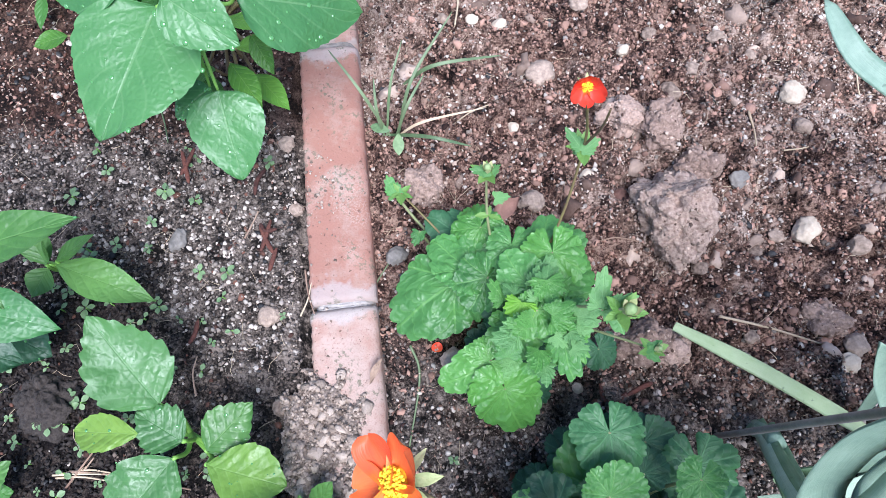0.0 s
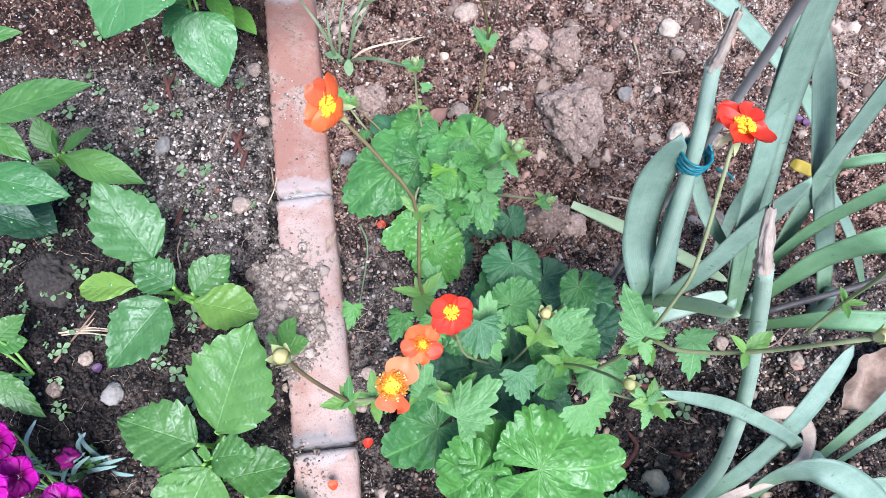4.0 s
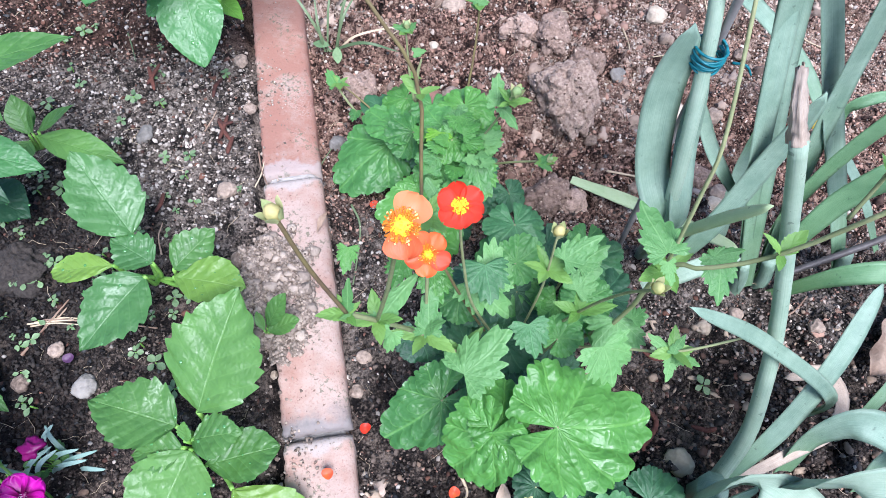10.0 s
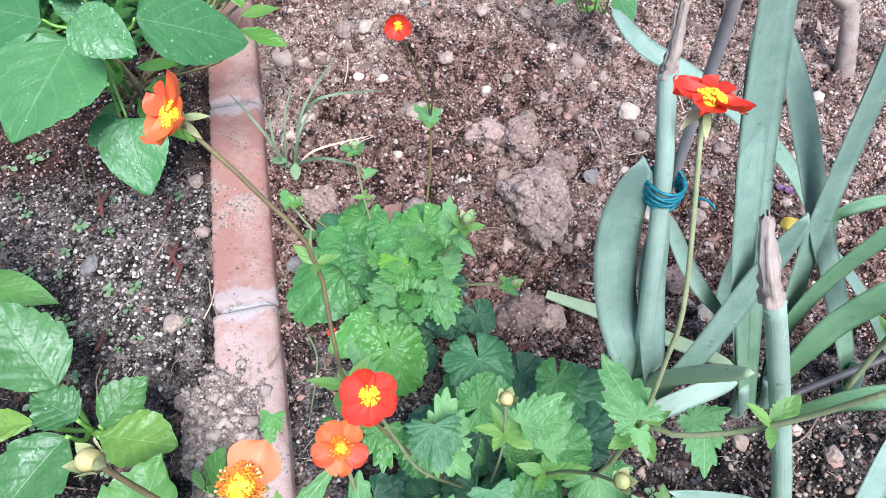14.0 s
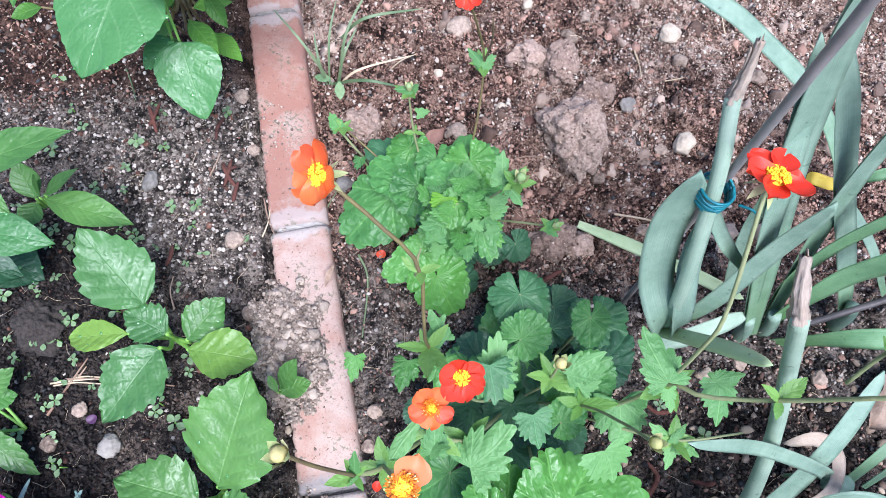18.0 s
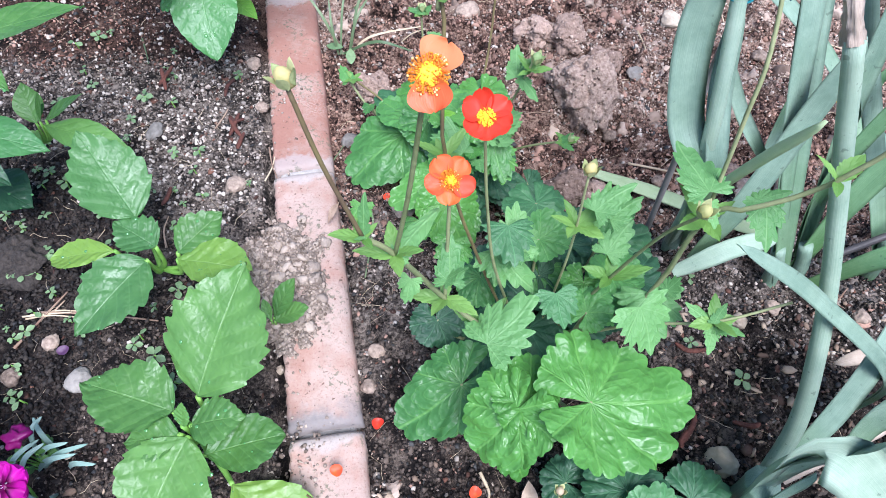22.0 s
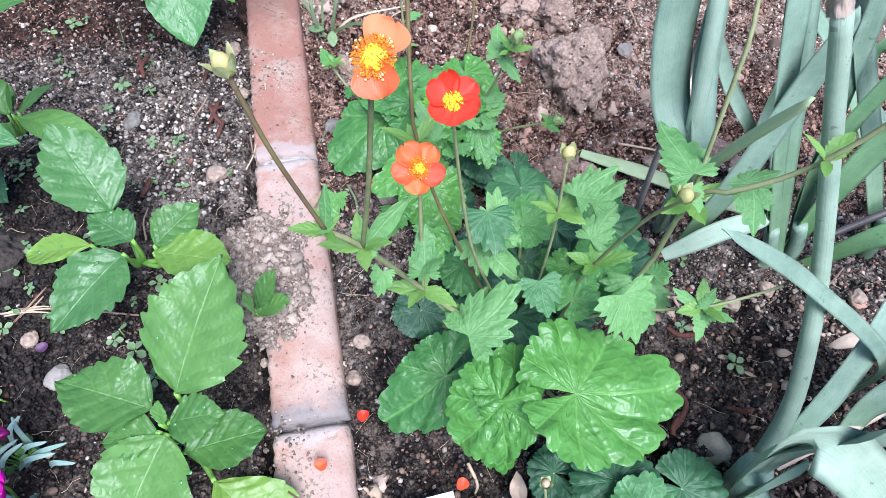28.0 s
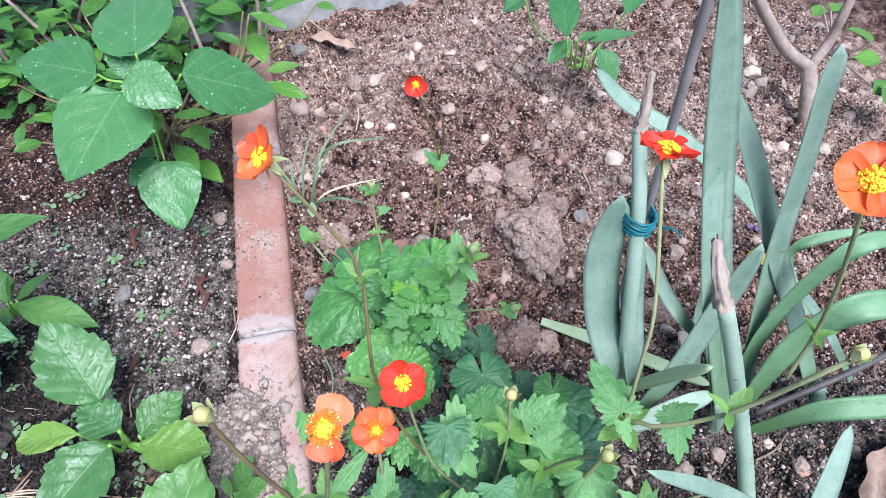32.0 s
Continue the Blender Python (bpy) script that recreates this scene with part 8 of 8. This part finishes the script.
for args in (
    ("damp_soil_crumbs", CRUMB_DAMP, 110000, 23, lambda x, y, r: is_damp(x, y) & ~is_shaded_peat(x, y), 0.0013, 0.0050, "fine"),
    ("peat_crumbs", CRUMB_SHADED_PEAT, 170000, 25, lambda x, y, r: is_shaded_peat(x, y), 0.0013, 0.0055, "fine"),
    ("damp_soil_lumps", CRUMB_DAMP, 9000, 24, lambda x, y, r: is_damp(x, y) & ~is_shaded_peat(x, y), 0.0025, 0.0085, "round"),
    ("dark_soil_crumbs", CRUMB_DARK, 100000, 3, lambda x, y, r: ~is_damp(x, y) & ((is_left(x, y) & (y < 0.28)) | (r > redness(x, y))), 0.0013, 0.0046, "fine"),
    ("brown_soil_crumbs", CRUMB_RED, 120000, 4, lambda x, y, r: np.where(is_left(x, y), (y > 0.26) & (r < 0.3), r < (0.15 + 0.85 * redness(x, y)) * (1 - 0.55 * dryness(x, y))), 0.0013, 0.0052, "fine"),
    ("pale_soil_crumbs", CRUMB_PALE, 110000, 5, lambda x, y, r: r < (1 - 0.8 * is_shaded_peat(x, y)) * np.where(is_damp(x, y), 0.03, np.where(is_left(x, y), 0.12, 0.07)) + 0.85 * dryness(x, y) * ~is_left(x, y), 0.0010, 0.0040, "fine"),
    ("soil_lumps", CRUMB_RED, 6000, 6, lambda x, y, r: np.where(is_left(x, y), (y < -0.16) & (r < 0.4), r < 0.1 * ~is_damp(x, y) + 0.9 * redness(x, y)), 0.003, 0.012, "round"),
    ("dark_soil_lumps", CRUMB_DARK, 11000, 7, lambda x, y, r: ~is_damp(x, y) & (is_left(x, y) | (r > redness(x, y))), 0.0025, 0.007, "round"),
    ("tan_lumps", CRUMB_CLOD, 2600, 10, lambda x, y, r: ~is_left(x, y) & (r < 0.06 + 0.2 * redness(x, y) + 0.6 * dryness(x, y)), 0.004, 0.020, "lump"),
    ("pebbles", PEBBLE, 6500, 8, lambda x, y, r: r < (1 - 0.6 * is_shaded_peat(x, y)) * np.where(is_damp(x, y), 0.22, np.where(is_left(x, y), 0.95 - 0.75 * (y > 0.27), 0.5)), 0.0020, 0.0070, "round"),
    ("white_grit", PERLITE, 62000, 9, lambda x, y, r: r < (1 - 0.6 * is_shaded_peat(x, y)) * np.where(is_left(x, y), np.where(is_damp(x, y), 0.08, (0.26 + 0.55 * np.exp(-((x - brick_x(y) + 0.10) / 0.09) ** 2)) * (1 - 0.8 * (y > 0.27))), np.where(is_damp(x, y), 0.08, 0.20)), 0.0012, 0.0050, "round"),
):
    name, mat, n, seed, keep, lo, hi, shape = args
    p = sow(n, seed, -0.50, 0.66, -0.40, 0.64, keep, -0.0012 if hi > 0.006 else 0.0)
    if shape == "fine":
        p[:, 2] += np.random.default_rng(seed + 50).uniform(-0.0003, 0.0026, len(p))
    words = {"white_grit": "white rounded grit grains strewn over the soil", "pebbles": "small mixed brown and grey pebbles in the soil"}
    scatter(name, words.get(name, name.replace("_", " ") + " covering the bed"), "grit" if "grit" in name else "pebbles" if "pebbles" in name else "soil", p, sizes(len(p), lo, hi, seed, 1.5 if shape == "fine" or "grit" in name else 2.2), mat, shape, 0.28 if "grit" in name else 0.5, stretch=(0.75, 1.25) if "grit" in name else (0.45, 1.25), seed=seed, flat=True)

# bark shreds and black chips
for name, mat, n, seed, keep in (("bark_shreds", BARK, 17000, 21, lambda x, y, r: r < np.where(is_left(x, y), 0.16 + 0.84 * (y > 0.27) + 0.25 * (y > 0.15), 0.17)), ("black_chips", CHARCOAL, 9000, 22, lambda x, y, r: r < np.where(is_left(x, y), 0.4, 0.15 + 0.8 * (redness(x, y) < 0.4)))):
    p = sow(n, seed, -0.48, 0.60, -0.38, 0.62, keep, 0.0008)
    scatter(name, name.replace("_", " ") + " mixed into the soil", "mulch", p, sizes(len(p), 0.003, 0.009, seed, 1.8), mat, "round", 0.3, (0.15, 1.0), seed, True, 0.6)

rng = np.random.default_rng(91)
p = np.concatenate([np.stack([rng.uniform(0.13, 0.40, 420), rng.uniform(-0.32, -0.03, 420), np.zeros(420)], -1), np.stack([rng.uniform(-0.32, -0.13, 90), rng.uniform(-0.34, -0.15, 90), np.zeros(90)], -1), np.stack([rng.uniform(-0.04, 0.06, 40), rng.uniform(-0.25, -0.14, 40), np.zeros(40)], -1)])
p[:, 2] = ground_height(p[:, 0], p[:, 1]) + 0.0025
scatter("wood_chips", "brown and tan wood chips on the dark soil", "mulch", p, sizes(len(p), 0.004, 0.017, 92, 2.2), CHIP, "round", 0.3, (0.18, 1.0), 93, True, 0.5)

# fine roots and fibres
verts, faces = [], []
rng = random.Random(31)
for _ in range(1500):
    x, y = rng.uniform(-0.45, 0.60), rng.uniform(-0.36, 0.62)
    if abs(x - brick_x(y)) < 0.03:
        continue
    a, ln = rng.uniform(0, 6.283), rng.uniform(0.006, 0.022)
    z = gz(x, y) + 0.0016
    o = len(verts)
    for i in range(4):
        f = i / 3
        bx, by = x + math.cos(a + f * rng.uniform(-0.5, 0.5)) * ln * f, y + math.sin(a + f * rng.uniform(-0.5, 0.5)) * ln * f
        bz = z + 0.0015 * math.sin(f * 3.1)
        verts += [(bx, by, bz), (bx - math.sin(a) * 0.0003, by + math.cos(a) * 0.0003, bz), (bx, by, bz + 0.0003)]
    for i in range(3):
        for j in range(3):
            faces.append((o + i * 3 + j, o + i * 3 + (j + 1) % 3, o + i * 3 + 3 + (j + 1) % 3, o + i * 3 + 3 + j))
tagged(new("root_fibres", mesh_from("root_fibres", verts, faces, STRAW)), "fine dry roots and fibres strewn on the soil", "mulch", kind="stuff")

# earth spilt over the bricks
def heap(n, seed, y0, y1, high, across):
    rng = np.random.default_rng(seed)
    y = rng.normal((y0 + y1) / 2, (y1 - y0) / 4.2, n)
    d = rng.normal(across, 0.014, n).clip(-0.032, 0.022)
    h = high * np.exp(-((y - (y0 + y1) / 2) / ((y1 - y0) / 3)) ** 2) * np.exp(-((d - across) / 0.018) ** 2)
    return np.stack([brick_x(y) + d, y, 0.0045 + h * rng.uniform(0.1, 1.0, n)], -1)


CRUMB_SPILT = plain_mat("spilt_soil_crumbs", (0.12, 0.088, 0.066), (0.42, 0.335, 0.265), 150.0, 0.95, 0.5, island=True)
spill = [heap(700, 41, -0.090, 0.085, 0.001, -0.008), heap(1100, 42, -0.39, -0.17, 0.001, -0.008), heap(110, 43, 0.17, 0.27, 0.001, -0.004), heap(160, 44, -0.17, -0.11, 0.001, -0.010)]
rng = np.random.default_rng(45)
dust_y = rng.uniform(-0.36, 0.36, 70)
spill.append(np.stack([brick_x(dust_y) + rng.uniform(-0.023, 0.016, 70), dust_y, np.full(70, 0.0047)], -1))
spill = np.concatenate(spill)
cut = np.random.default_rng(46).uniform(0, 1, len(spill))
for name, mat, lo, hi, small, big in (("spilt_earth", CRUMB_SPILT, 0.0, 0.92, 0.0006, 0.0034), ("spilt_grit", PERLITE, 0.92, 0.98, 0.0010, 0.0024), ("spilt_dark_earth", CRUMB_DARK, 0.98, 1.01, 0.0008, 0.0028)):
    p = spill[(cut >= lo) & (cut < hi)]
    scatter(name, "crumbs of pale earth spilt over the bricks", "soil", p, sizes(len(p), small, big, 47, 2.0), mat, "round", 0.4, seed=48)

p = np.array(CLOD_CRUMBS)
scatter("clod_crumbs", "loose crumbs clinging to the dry clods", "soil", p, sizes(len(p), 0.0008, 0.0042, 61, 2.2), CRUMB_CLOD, "fine", 0.35, seed=62)

# the packed body of the spilt earth
def mound(y, half_long, half_wide, high, across, seed):
    bm = bmesh.new()
    bmesh.ops.create_grid(bm, x_segments=100, y_segments=170, size=1)
    gone = []
    for v in bm.verts:
        c = v.co.copy()
        p = Vector((c.x * half_wide, c.y * half_long, seed * 0.01))
        edge = c.x * c.x + c.y * c.y + 0.9 * noise.noise((c.x * 2.2 + seed, c.y * 2.8, 0.0)) + 0.45 * noise.noise((c.x * 6 + seed, c.y * 9, 0.0))
        body = max(0.0, min(1.0, 1.15 - edge))
        big = 0.5 + 0.5 * noise.noise((p.x * 60, p.y * 60, seed + 5))
        h = high * body + body ** 0.5 * (0.0066 * lump(p, 0.0105) * big + 0.0036 * lump(p + Vector((0.3, 0.1, 0)), 0.0052) + 0.0016 * lump(p, 0.0026)) + 0.0011 * noise.noise(p * 620) + 0.0007 * noise.noise(p * 1500) - 0.003
        if edge > 1.15:
            gone.append(v)
        v.co = Vector((p.x + across - 0.112 * p.y, p.y, h))
    bmesh.ops.delete(bm, geom=gone, context="VERTS")
    me = bpy.data.meshes.new("spilt_earth_mound")
    bm.to_mesh(me)
    bm.free()
    me.materials.append(HEAP)
    smooth(me)
    rng = np.random.default_rng(round(seed))
    at = np.empty(len(me.vertices) * 3)
    me.vertices.foreach_get("co", at)
    at = at.reshape(-1, 3)[rng.integers(0, len(me.vertices), int(half_long * half_wide * 1.5e6))]
    at = at + np.array((brick_x(y), y, 0.0035)) + np.stack([rng.uniform(-0.001, 0.001, len(at)), rng.uniform(-0.001, 0.001, len(at)), rng.uniform(-0.0003, 0.0010, len(at))], -1)
    scatter("spilt_crumbs", "crumbs of tan earth covering a spilt mound", "soil", at, sizes(len(at), 0.0006, 0.0036, round(seed) + 70, 2.5), CRUMB_SPILT, "round", 0.45, seed=round(seed) + 71)
    low = at[:, 2] > np.quantile(at[:, 2], 0.35)
    top = at[low][:int(half_long * half_wide * 0.9e5)] - np.array((0, 0, 0.0012))
    scatter("earth_lumps", "lumps of tan earth heaped over the bricks", "soil", top, sizes(len(top), 0.0030, 0.0115, round(seed) + 80, 1.9), LUMP_SPILT, "lump", 0.26, (0.5, 1.25), round(seed) + 81, True, 0.75)
    ob = new("spilt_earth_mound", me)
    ob.matrix_basis = Matrix.Translation((brick_x(y), y, 0.0035))
    tagged(ob, "low heap of pale dry earth lying over the bricks", "soil", "heaps on the bricks")


LUMP_SPILT = plain_mat("spilt_earth_lumps", (0.19, 0.147, 0.114), (0.43, 0.345, 0.275), 300.0, 0.95, 0.6, 600.0, island=True)
HEAP = plain_mat("pale_spilt_earth", (0.15, 0.115, 0.090), (0.50, 0.405, 0.325), 260.0, 0.95, 0.5, 700.0)
mound(-0.002, 0.066, 0.034, 0.0050, -0.010, 3.0)
mound(-0.290, 0.082, 0.032, 0.0030, -0.012, 8.0)
